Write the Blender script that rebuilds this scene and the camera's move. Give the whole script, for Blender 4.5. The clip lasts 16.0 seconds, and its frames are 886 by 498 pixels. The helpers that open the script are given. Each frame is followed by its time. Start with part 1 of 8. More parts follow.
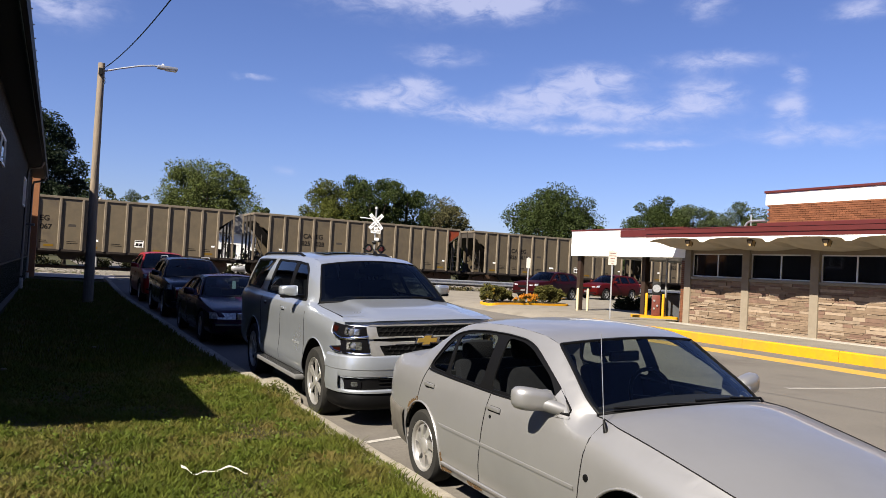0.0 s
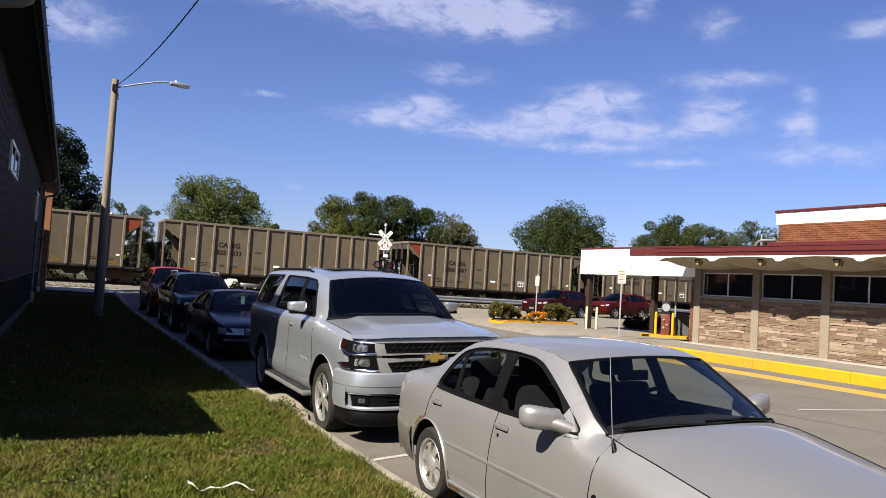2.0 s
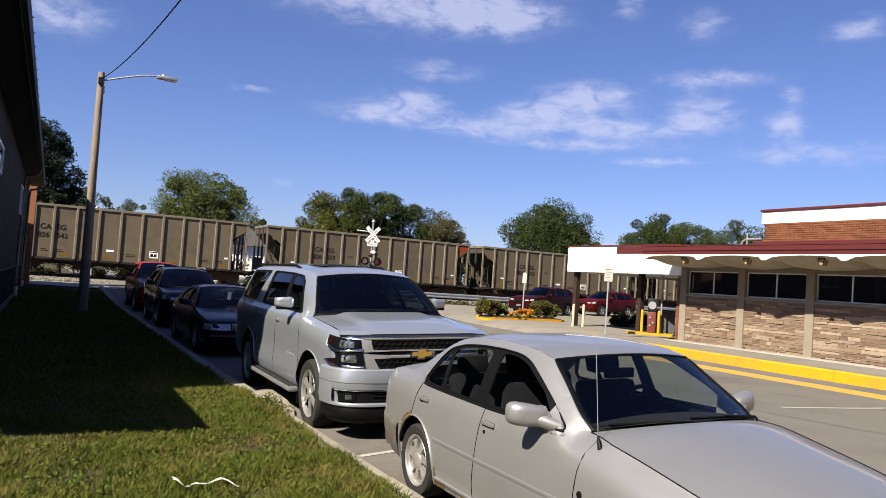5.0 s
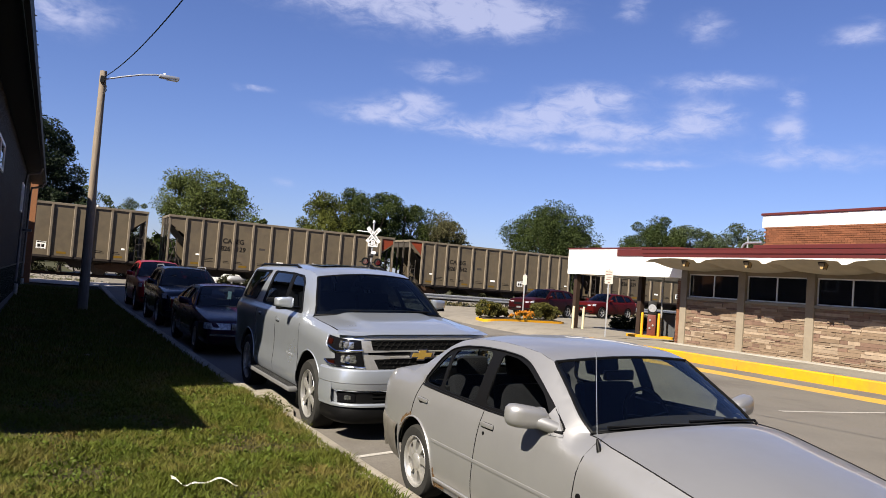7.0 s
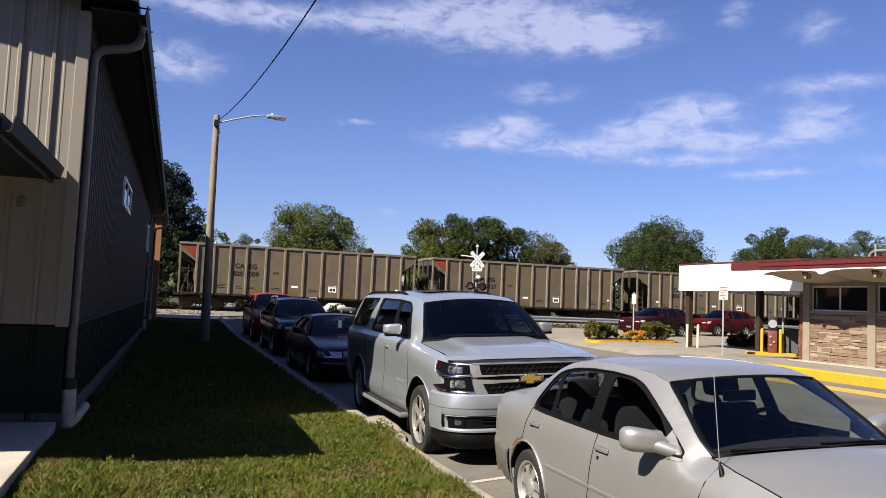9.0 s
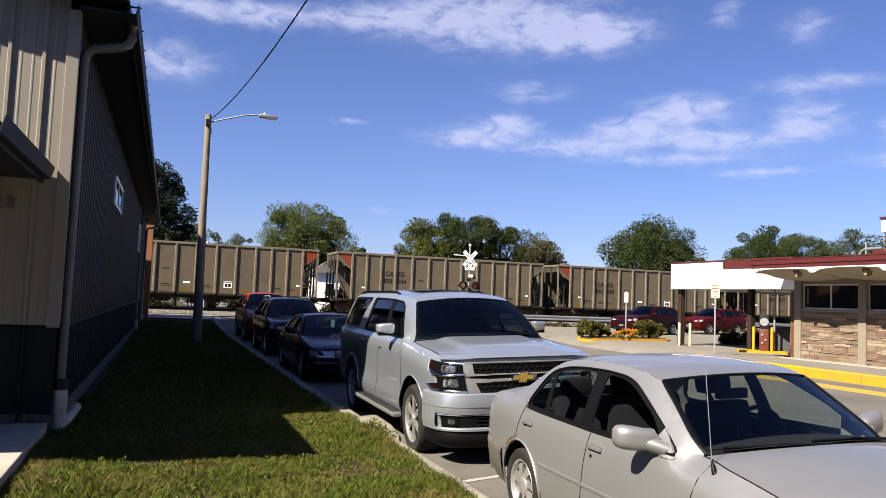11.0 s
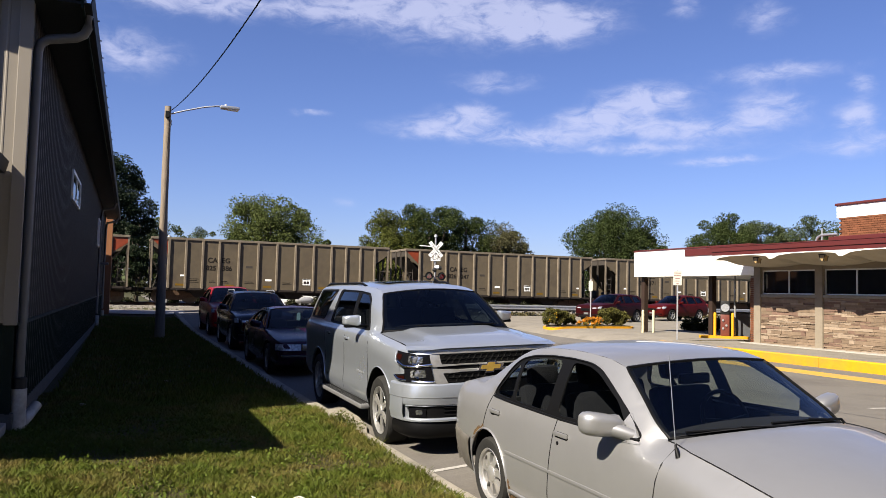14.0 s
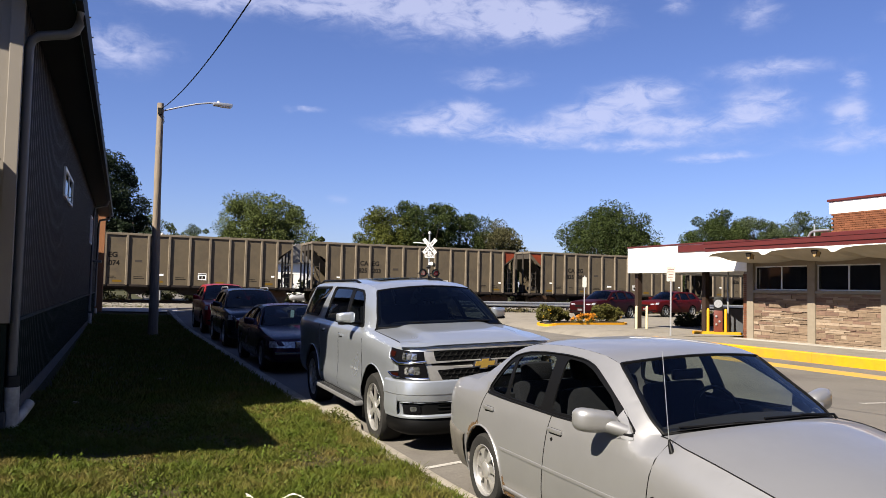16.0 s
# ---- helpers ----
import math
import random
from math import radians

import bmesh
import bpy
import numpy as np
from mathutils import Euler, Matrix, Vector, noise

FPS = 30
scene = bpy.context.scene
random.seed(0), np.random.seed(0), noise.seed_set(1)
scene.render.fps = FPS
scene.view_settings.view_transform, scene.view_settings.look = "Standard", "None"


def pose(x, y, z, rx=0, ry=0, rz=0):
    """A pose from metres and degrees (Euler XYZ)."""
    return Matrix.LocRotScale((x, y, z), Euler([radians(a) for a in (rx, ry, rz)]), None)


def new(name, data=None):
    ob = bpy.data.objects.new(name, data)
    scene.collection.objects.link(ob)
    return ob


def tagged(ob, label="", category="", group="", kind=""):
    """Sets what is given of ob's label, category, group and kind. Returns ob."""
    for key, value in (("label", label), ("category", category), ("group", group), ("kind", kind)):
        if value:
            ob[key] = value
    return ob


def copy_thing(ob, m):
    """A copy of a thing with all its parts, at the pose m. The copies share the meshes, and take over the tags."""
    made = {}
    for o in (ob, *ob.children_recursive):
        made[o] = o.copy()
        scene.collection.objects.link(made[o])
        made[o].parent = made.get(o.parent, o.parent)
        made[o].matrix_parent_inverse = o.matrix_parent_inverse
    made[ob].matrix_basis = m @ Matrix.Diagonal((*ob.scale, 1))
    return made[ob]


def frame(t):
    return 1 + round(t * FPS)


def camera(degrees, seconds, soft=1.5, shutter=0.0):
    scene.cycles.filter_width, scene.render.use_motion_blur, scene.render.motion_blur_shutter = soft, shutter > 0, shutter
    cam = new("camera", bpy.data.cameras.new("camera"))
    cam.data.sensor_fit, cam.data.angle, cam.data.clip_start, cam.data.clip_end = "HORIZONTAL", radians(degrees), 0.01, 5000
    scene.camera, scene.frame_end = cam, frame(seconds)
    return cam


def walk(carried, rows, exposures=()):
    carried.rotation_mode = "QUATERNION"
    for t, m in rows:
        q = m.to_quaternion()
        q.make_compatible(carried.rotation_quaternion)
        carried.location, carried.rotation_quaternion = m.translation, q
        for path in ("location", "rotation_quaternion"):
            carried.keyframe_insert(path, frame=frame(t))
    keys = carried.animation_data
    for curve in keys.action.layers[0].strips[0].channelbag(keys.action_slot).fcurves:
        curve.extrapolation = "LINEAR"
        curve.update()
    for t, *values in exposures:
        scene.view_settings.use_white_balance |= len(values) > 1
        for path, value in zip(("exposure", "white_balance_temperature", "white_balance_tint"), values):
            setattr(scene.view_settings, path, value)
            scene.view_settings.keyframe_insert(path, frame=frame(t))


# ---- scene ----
cam = camera(60.19, 16.0, soft=0.6)
EYE = (0.0, 0.0, 1.82)
PATH = [  # seconds, yaw, pitch, roll
    (0, -27.40, 1.50, -3.19),
    (0.5, -27.63, 2.06, -3.62),
    (1, -27.88, 1.72, -3.16),
    (1.5, -27.59, 2.03, -3.49),
    (2, -26.75, 2.74, -3.65),
    (2.5, -26.61, 2.94, -3.32),
    (3, -26.60, 2.64, -3.37),
    (3.5, -27.18, 2.93, -3.49),
    (4, -27.39, 3.14, -3.50),
    (4.5, -27.45, 3.41, -3.59),
    (4.7, -27.71, 2.52, -4.00),
    (6.8, -27.44, 3.16, -4.14),
    (7, -27.68, 2.64, -4.45),
    (7.5, -27.23, 2.76, -4.13),
    (8, -23.45, 3.04, -3.45),
    (8.5, -21.79, 3.36, -2.79),
    (9, -19.77, 3.93, -2.48),
    (9.2, -19.60, 4.01, -2.45),
    (11.3, -20.72, 3.82, -2.21),
    (11.5, -21.22, 3.77, -2.03),
    (12, -22.60, 3.60, -1.68),
    (12.5, -23.07, 3.40, -1.41),
    (13, -23.53, 3.51, -1.29),
    (13.5, -23.32, 3.38, -1.25),
    (14, -22.83, 3.29, -1.43),
    (14.5, -22.74, 3.16, -1.43),
    (15, -22.80, 3.20, -1.43),
    (15.5, -23.13, 3.41, -1.44),
    (16, -23.28, 3.06, -1.27),
]
walk(cam, [(t, pose(*EYE, 90 + pitch, roll, yaw)) for t, yaw, pitch, roll in PATH], exposures=[(0, 1.66), (7.5, 1.64), (8.3, 1.67), (9.0, 1.71), (11.5, 1.76), (13.0, 1.72), (16.0, 1.72)])
# ---- light ----
SUN_WAY = Vector((1.065, 0.46, -1.1)).normalized()
sun = new("sun", bpy.data.lights.new("sun", "SUN"))
sun.data.energy, sun.data.angle, sun.data.color = 5.0, radians(0.5), (1.0, 0.91, 0.77)
sun.rotation_mode = "QUATERNION"
sun.rotation_quaternion = SUN_WAY.to_track_quat("-Z", "Y")

CLOUDS = [  # azimuth, elevation, half width, half height (degrees), strength
    (23.0, 20.8, 8.2, 2.4, 1.0),
    (30.5, 19.6, 4.6, 1.2, 1.0),
    (14.0, 20.4, 5.0, 0.8, 0.6),
    (22.8, 12.2, 4.6, 0.8, 0.95),
    (24.4, 13.4, 2.6, 0.7, 0.8),
    (37.4, 14.2, 3.2, 1.0, 1.25),
    (34.0, 12.9, 3.4, 0.8, 0.9),
    (30.4, 11.6, 3.6, 0.6, 0.9),
    (40.0, 12.0, 6.0, 0.8, 0.85),
    (45.8, 13.2, 2.4, 1.1, 0.95),
    (37.2, 10.7, 5.5, 0.4, 0.7),
    (46.2, 15.5, 4.4, 0.65, 0.7),
    (51.4, 12.3, 1.3, 1.0, 0.8),
    (51.7, 14.3, 0.8, 0.6, 0.7),
    (42.6, 9.8, 2.6, 0.32, 0.8),
    (53.2, 10.4, 5.9, 0.8, 0.6),
    (26.4, 15.6, 3.2, 0.8, 0.55),
    (15.4, 6.6, 1.4, 0.5, 0.3),
    (45.5, 19.2, 1.8, 1.1, 0.6),
    (40.4, 20.6, 1.2, 1.0, 0.55),
    (55.6, 18.3, 1.9, 0.8, 0.7),
    (12.4, 13.0, 1.5, 0.28, 0.6),
    (-0.6, 15.9, 3.8, 1.6, 0.7),
    (3.5, 19.8, 7.2, 0.9, 1.0),
]


def make_world():
    w = bpy.data.worlds.new("sky")
    scene.world = w
    w.use_nodes = True
    nt = w.node_tree
    nd, ln = nt.nodes, nt.links
    nd.clear()

    def math_node(op, a, b=None, clamp=False):
        n = nd.new("ShaderNodeMath")
        n.operation, n.use_clamp = op, clamp
        for i, v in enumerate((a, b)):
            if v is None:
                continue
            if isinstance(v, (int, float)):
                n.inputs[i].default_value = v
            else:
                ln.new(v, n.inputs[i])
        return n.outputs[0]

    tc = nd.new("ShaderNodeTexCoord")
    sep = nd.new("ShaderNodeSeparateXYZ")
    ln.new(tc.outputs["Generated"], sep.inputs[0])
    az = math_node("MULTIPLY", math_node("ARCTAN2", sep.outputs[0], sep.outputs[1]), 57.2958)
    el = math_node("MULTIPLY", math_node("ARCSINE", sep.outputs[2]), 57.2958)
    comb = nd.new("ShaderNodeCombineXYZ")
    ln.new(az, comb.inputs[0])
    ln.new(math_node("MULTIPLY", el, 2.2), comb.inputs[1])

    def noise_node(scale, detail, rough, dist):
        n = nd.new("ShaderNodeTexNoise")
        n.inputs["Scale"].default_value, n.inputs["Detail"].default_value = scale, detail
        n.inputs["Roughness"].default_value, n.inputs["Distortion"].default_value = rough, dist
        ln.new(comb.outputs[0], n.inputs["Vector"])
        return n.outputs[0]

    warp = math_node("MULTIPLY", math_node("SUBTRACT", noise_node(0.35, 4, 0.6, 0.4), 0.5), 3.0)
    total = None
    for a, e, wa, we, s in CLOUDS:
        da = math_node("DIVIDE", math_node("SUBTRACT", math_node("ADD", az, warp), a), wa)
        de = math_node("DIVIDE", math_node("SUBTRACT", math_node("ADD", el, math_node("MULTIPLY", warp, 0.35)), e), we)
        r2 = math_node("ADD", math_node("MULTIPLY", da, da), math_node("MULTIPLY", de, de))
        g = math_node("MULTIPLY", math_node("POWER", 2.718, math_node("MULTIPLY", r2, -1.0)), s)
        total = g if total is None else math_node("ADD", total, g)
    fine = noise_node(0.46, 9, 0.62, 0.5)
    dens = math_node("MULTIPLY", total, math_node("ADD", math_node("MULTIPLY", math_node("SUBTRACT", fine, 0.5), 2.6), 0.85))
    ramp = nd.new("ShaderNodeMapRange")
    ramp.interpolation_type = "SMOOTHSTEP"
    ln.new(dens, ramp.inputs[0])
    ramp.inputs[1].default_value, ramp.inputs[2].default_value = 0.05, 1.0
    ramp.inputs[3].default_value, ramp.inputs[4].default_value = 0.0, 0.62
    sky = nd.new("ShaderNodeTexSky")
    sky.sky_type, sky.sun_disc = "NISHITA", False
    sky.sun_elevation = math.asin(-SUN_WAY.z)
    sky.sun_rotation = math.atan2(-SUN_WAY.x, -SUN_WAY.y)
    sky.air_density, sky.dust_density, sky.ozone_density, sky.altitude = 1.0, 0.5, 1.6, 200.0
    mix = nd.new("ShaderNodeMix")
    mix.data_type = "RGBA"
    ln.new(ramp.outputs[0], mix.inputs["Factor"])
    deep = nd.new("ShaderNodeVectorMath")  # dims the sky so shade gets deeper, keeps more of its blue
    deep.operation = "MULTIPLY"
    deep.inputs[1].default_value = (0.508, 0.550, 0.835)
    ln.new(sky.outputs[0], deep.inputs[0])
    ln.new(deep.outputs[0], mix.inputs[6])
    mix.inputs[7].default_value = (4.6, 4.75, 6.3, 1)
    bg = nd.new("ShaderNodeBackground")
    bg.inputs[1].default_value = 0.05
    ln.new(mix.outputs[2], bg.inputs[0])
    out = nd.new("ShaderNodeOutputWorld")
    ln.new(bg.outputs[0], out.inputs[0])


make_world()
# ---- materials ----
def material(name, c1, c2=None, scale=8.0, rough=0.6, metal=0.0, bump=0.0, bscale=None, coat=0.0, spec=0.5, rvar=0.0, stain=None, sscale=1.0,
             stretch=(1, 1, 1), per_object=0.0, samt=0.6):
    """A procedural surface: two tones in grain, a larger stain, relief and gloss."""
    m = bpy.data.materials.new(name)
    m.use_nodes = True
    nd, ln = m.node_tree.nodes, m.node_tree.links
    b = nd["Principled BSDF"]
    b.inputs["Roughness"].default_value, b.inputs["Metallic"].default_value = rough, metal
    b.inputs["Coat Weight"].default_value, b.inputs["Specular IOR Level"].default_value = coat, (spec if rough < 0.5 else spec * 0.4)
    b.inputs["Coat Roughness"].default_value = 0.04
    c2 = c2 or tuple(v * 0.85 for v in c1)
    tc = nd.new("ShaderNodeTexCoord")
    mp = nd.new("ShaderNodeMapping")
    mp.inputs["Scale"].default_value = stretch
    ln.new(tc.outputs["Object"], mp.inputs[0])

    def noise_of(sc, detail=5.0, rough_=0.6):
        n = nd.new("ShaderNodeTexNoise")
        n.inputs["Scale"].default_value, n.inputs["Detail"].default_value, n.inputs["Roughness"].default_value = sc, detail, rough_
        ln.new(mp.outputs[0], n.inputs["Vector"])
        return n

    def ranged(sock, lo, hi, a=0.0, z=1.0):
        r = nd.new("ShaderNodeMapRange")
        ln.new(sock, r.inputs[0])
        for i, v in enumerate((lo, hi, a, z)):
            r.inputs[i + 1].default_value = v
        return r.outputs[0]

    def mixed(fac, a, c):
        x = nd.new("ShaderNodeMix")
        x.data_type = "RGBA"
        if isinstance(fac, float):
            x.inputs["Factor"].default_value = fac
        else:
            ln.new(fac, x.inputs["Factor"])
        for i, v in ((6, a), (7, c)):
            if isinstance(v, tuple):
                x.inputs[i].default_value = (*v, 1)
            else:
                ln.new(v, x.inputs[i])
        return x.outputs[2]

    n1 = noise_of(scale)
    col = mixed(ranged(n1.outputs[0], 0.3, 0.7), c1, c2)
    if stain:
        n2 = noise_of(sscale, 4.0, 0.65)
        col = mixed(ranged(n2.outputs[0], 0.48, 0.72, 0.0, samt), col, stain)
    if per_object:
        oi = nd.new("ShaderNodeObjectInfo")
        hsv = nd.new("ShaderNodeHueSaturation")
        ln.new(ranged(oi.outputs["Random"], 0, 1, 1 - per_object, 1 + per_object), hsv.inputs["Value"])
        ln.new(col, hsv.inputs["Color"])
        col = hsv.outputs[0]
    ln.new(col, b.inputs["Base Color"])
    if rvar:
        ln.new(ranged(n1.outputs[0], 0.3, 0.7, rough - rvar, rough + rvar), b.inputs["Roughness"])
    if bump:
        bp = nd.new("ShaderNodeBump")
        bp.inputs["Strength"].default_value, bp.inputs["Distance"].default_value = bump, 0.02
        ln.new((noise_of(bscale, 6.0) if bscale else n1).outputs[0], bp.inputs["Height"])
        ln.new(bp.outputs[0], b.inputs["Normal"])
    return m


def glass_material(name, tint, rough=0.0, mix=0.5):
    """Car glass: tinted see-through sheet with a mirror coat."""
    m = bpy.data.materials.new(name)
    m.use_nodes = True
    nd, ln = m.node_tree.nodes, m.node_tree.links
    nd.clear()
    out, tr, gl, mx, lw, p5, ad = (nd.new("ShaderNode" + k) for k in ("OutputMaterial", "BsdfTransparent", "BsdfGlossy", "MixShader", "LayerWeight", "Math", "Math"))
    tr.inputs[0].default_value = (*tint, 1)
    gl.inputs["Roughness"].default_value = rough
    lw.inputs[0].default_value = 0.5
    p5.operation, ad.operation = "POWER", "MULTIPLY_ADD"  # gloss rises towards grazing view, the same on both sides
    p5.inputs[1].default_value, ad.inputs[1].default_value, ad.inputs[2].default_value = 5.0, 0.9, 0.05
    ln.new(lw.outputs["Facing"], p5.inputs[0])
    ln.new(p5.outputs[0], ad.inputs[0])
    ln.new(ad.outputs[0], mx.inputs[0])
    ln.new(tr.outputs[0], mx.inputs[1])
    ln.new(gl.outputs[0], mx.inputs[2])
    ln.new(mx.outputs[0], out.inputs[0])
    return m


ASPHALT = material("street_concrete", (0.117, 0.106, 0.093), (0.087, 0.080, 0.070), 30, 0.85, bump=0.25, bscale=90, stain=(0.053, 0.047, 0.043), sscale=0.5)
CONCRETE = material("concrete", (0.164, 0.147, 0.121), (0.131, 0.118, 0.098), 14, 0.85, bump=0.2, bscale=60, stain=(0.080, 0.072, 0.058), sscale=1.1)
KERB = material("kerb_concrete", (0.2295, 0.2079, 0.1728), (0.1566, 0.1404, 0.1134), 9, 0.9, bump=0.3, bscale=40, stain=(0.0918, 0.0837, 0.0688), sscale=2.0)
YELLOW = material("yellow_road_paint", (0.465, 0.225, 0.005), (0.405, 0.190, 0.008), 5, 0.6, bump=0.15, bscale=30, stain=(0.210, 0.140, 0.037), sscale=0.8)
YELLOW_WORN = material("worn_yellow_stripe", (0.360, 0.214, 0.028), (0.312, 0.196, 0.044), 7, 0.7, bump=0.15, bscale=30, stain=(0.192, 0.156, 0.104), sscale=1.3, samt=0.8)
WHITE_LINE = material("worn_white_line", (0.336, 0.320, 0.296), (0.160, 0.152, 0.136), 25, 0.7)
SOIL = material("dry_earth", (0.072, 0.054, 0.036), (0.045, 0.036, 0.022), 6, 0.95, bump=0.5, bscale=18)
GRASS_BASE = material("turf", (0.024, 0.023, 0.006), (0.034, 0.026, 0.010), 26, 0.95, bump=1.0, bscale=55, stain=(0.046, 0.033, 0.015), sscale=2.5, samt=0.4)
FIELD = material("far_grass", (0.022, 0.026, 0.008), (0.036, 0.031, 0.013), 0.4, 0.95, bump=0.3, bscale=3)
GRAVEL = material("track_ballast", (0.189, 0.175, 0.155), (0.099, 0.090, 0.078), 14, 0.9, bump=1.0, bscale=16, stain=(0.050, 0.043, 0.036), sscale=0.6)
STEEL_RUST = material("rusty_steel", (0.079, 0.045, 0.028), (0.045, 0.028, 0.019), 10, 0.75, 0.3, bump=0.2)
GALV = material("galvanised_steel", (0.55, 0.56, 0.57), (0.315, 0.323, 0.338), 12, 0.4, 0.8, rvar=0.1)
WOOD_POLE = material("weathered_pole", (0.194, 0.158, 0.121), (0.130, 0.105, 0.081), 4, 0.85, bump=0.4, bscale=14, stretch=(6.480, 6.480, 0.540))
BLACK_PLASTIC = material("black_plastic", (0.011, 0.011, 0.013), (0.017, 0.017, 0.017), 40, 0.5, bump=0.05)
RUBBER = material("tyre_rubber", (0.010, 0.010, 0.0095), (0.018, 0.017, 0.015), 8, 0.85, bump=0.2, bscale=40)
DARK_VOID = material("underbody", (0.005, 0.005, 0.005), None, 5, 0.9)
CHROME = material("chrome", (0.78, 0.78, 0.79), None, 5, 0.1, 1.0)
GLASS_DARK = glass_material("privacy_glass", (0.10, 0.11, 0.12))
WHITE_PAINT = material("white_paint", (0.76, 0.75, 0.71), (0.68, 0.67, 0.63), 3, 0.5, stain=(0.62, 0.60, 0.54), sscale=0.7)
WHITE_METAL = material("white_enamel", (0.8, 0.8, 0.78), (0.7, 0.7, 0.68), 6, 0.4)


# ---- small mesh helpers ----
def finish(bm, name, mat, parent=None, smooth=None, label=""):
    me = bpy.data.meshes.new(name)
    bmesh.ops.recalc_face_normals(bm, faces=bm.faces)
    bm.to_mesh(me)
    bm.free()
    for m in (mat if isinstance(mat, (list, tuple)) else [mat]):
        me.materials.append(m)
    if smooth is not None:
        me.polygons.foreach_set("use_smooth", [True] * len(me.polygons))
        me.set_sharp_from_angle(angle=radians(smooth))
    ob = new(name, me)
    if parent is not None:
        ob.parent = parent
    if label:
        ob["label"] = label
    return ob


def part(name, bm, mat, parent, label="", smooth=None):
    return finish(bm, name, mat, parent, smooth, label)


def empty(name, m=None):
    e = new(name)
    e.empty_display_size = 0.2
    if m is not None:
        e.matrix_world = m
    return e


def box(bm, x0, x1, y0, y1, z0, z1, bevel=0.0, m=None):
    v = [bm.verts.new((x, y, z)) for z in (z0, z1) for y in (y0, y1) for x in (x0, x1)]
    f = [bm.faces.new([v[i] for i in q]) for q in ((0, 2, 3, 1), (4, 5, 7, 6), (0, 1, 5, 4), (2, 6, 7, 3), (0, 4, 6, 2), (1, 3, 7, 5))]
    if m is not None:
        bmesh.ops.transform(bm, matrix=m, verts=v)
    if bevel:
        es = list({e for q in f for e in q.edges})
        bmesh.ops.bevel(bm, geom=es, offset=bevel, segments=2, affect="EDGES", profile=0.6)
    return bm


def abox(*a, **k):
    return box(bmesh.new(), *a, **k)


def tube(bm, pts, r, seg=8, r1=None, cap=True):
    """A round rod through the points."""
    pts = [Vector(p) for p in pts]
    rings = []
    for i, p in enumerate(pts):
        d = (pts[min(i + 1, len(pts) - 1)] - pts[max(i - 1, 0)]).normalized()
        q = d.to_track_quat("Z", "Y")
        rr = r if r1 is None else r + (r1 - r) * i / (len(pts) - 1)
        rings.append([bm.verts.new(p + q @ Vector((rr * math.cos(a), rr * math.sin(a), 0))) for a in [2 * math.pi * k / seg for k in range(seg)]])
    for a, b in zip(rings, rings[1:]):
        for k in range(seg):
            bm.faces.new((a[k], a[(k + 1) % seg], b[(k + 1) % seg], b[k]))
    if cap:
        bm.faces.new(rings[0][::-1])
        bm.faces.new(rings[-1])
    return bm


def prism(bm, poly, axis, a0, a1):
    """A 2D outline drawn out along an axis; the outline's pair is the other two axes in order."""
    def at(p, a):
        return {"x": (a, p[0], p[1]), "y": (p[0], a, p[1]), "z": (p[0], p[1], a)}[axis]
    lo, hi = [bm.verts.new(at(p, a0)) for p in poly], [bm.verts.new(at(p, a1)) for p in poly]
    n = len(poly)
    bm.faces.new(lo[::-1])
    bm.faces.new(hi)
    for i in range(n):
        bm.faces.new((lo[i], lo[(i + 1) % n], hi[(i + 1) % n], hi[i]))
    return bm


def sheet(bm, rows):
    """Quads between rows of points."""
    vs = [[bm.verts.new(p) for p in r] for r in rows]
    for a, b in zip(vs, vs[1:]):
        for k in range(len(a) - 1):
            bm.faces.new((a[k], a[k + 1], b[k + 1], b[k]))
    return bm


def lathe(bm, prof, seg=24, axis="x", centre=(0, 0, 0)):
    """(radius, along) pairs turned round an axis through centre."""
    c = Vector(centre)
    rings = []
    for r, a in prof:
        ring = []
        for k in range(seg):
            t = 2 * math.pi * k / seg
            p = {"x": (a, r * math.cos(t), r * math.sin(t)), "z": (r * math.cos(t), r * math.sin(t), a), "y": (r * math.cos(t), a, r * math.sin(t))}[axis]
            ring.append(bm.verts.new(c + Vector(p)))
        rings.append(ring)
    for a, b in zip(rings, rings[1:]):
        for k in range(seg):
            bm.faces.new((a[k], a[(k + 1) % seg], b[(k + 1) % seg], b[k]))
    return bm


TEXTS = {}


def text_mesh(words, size, mat, extrude=0.0):
    key = (words, size, mat.name)
    if key not in TEXTS:
        cu = bpy.data.curves.new("lettering", "FONT")
        cu.body, cu.size, cu.align_x, cu.align_y, cu.extrude = words, size, "CENTER", "CENTER", extrude
        cu.offset = size * 0.025
        ob = new("lettering", cu)
        dg = bpy.context.evaluated_depsgraph_get()
        me = bpy.data.meshes.new_from_object(ob.evaluated_get(dg))
        me.name = "lettering"
        bpy.data.objects.remove(ob)
        me.materials.clear()
        me.materials.append(mat)
        TEXTS[key] = me
    return TEXTS[key]
# ---- ground, street, lawn ----
def smooth01(a, b, v):
    t = min(1.0, max(0.0, (v - a) / (b - a)))
    return t * t * (3 - 2 * t)


def level(x, y):
    """Height of the bare ground: flat by the houses, rising to the railway bank, gently down behind it."""
    h = 0.42 * smooth01(28, 45, y)
    h += 0.16 * smooth01(45.5, 47.2, y) - 0.25 * smooth01(56, 62, y)
    return h


def lot_level(x, y):
    """The bank's apron: level with its walk, falling to the street."""
    return max(level(x, y), 0.30 * smooth01(17.2, 19.6, x) * (1 - 0.5 * smooth01(33, 43, y)) + 0.25 * smooth01(33, 44, y))


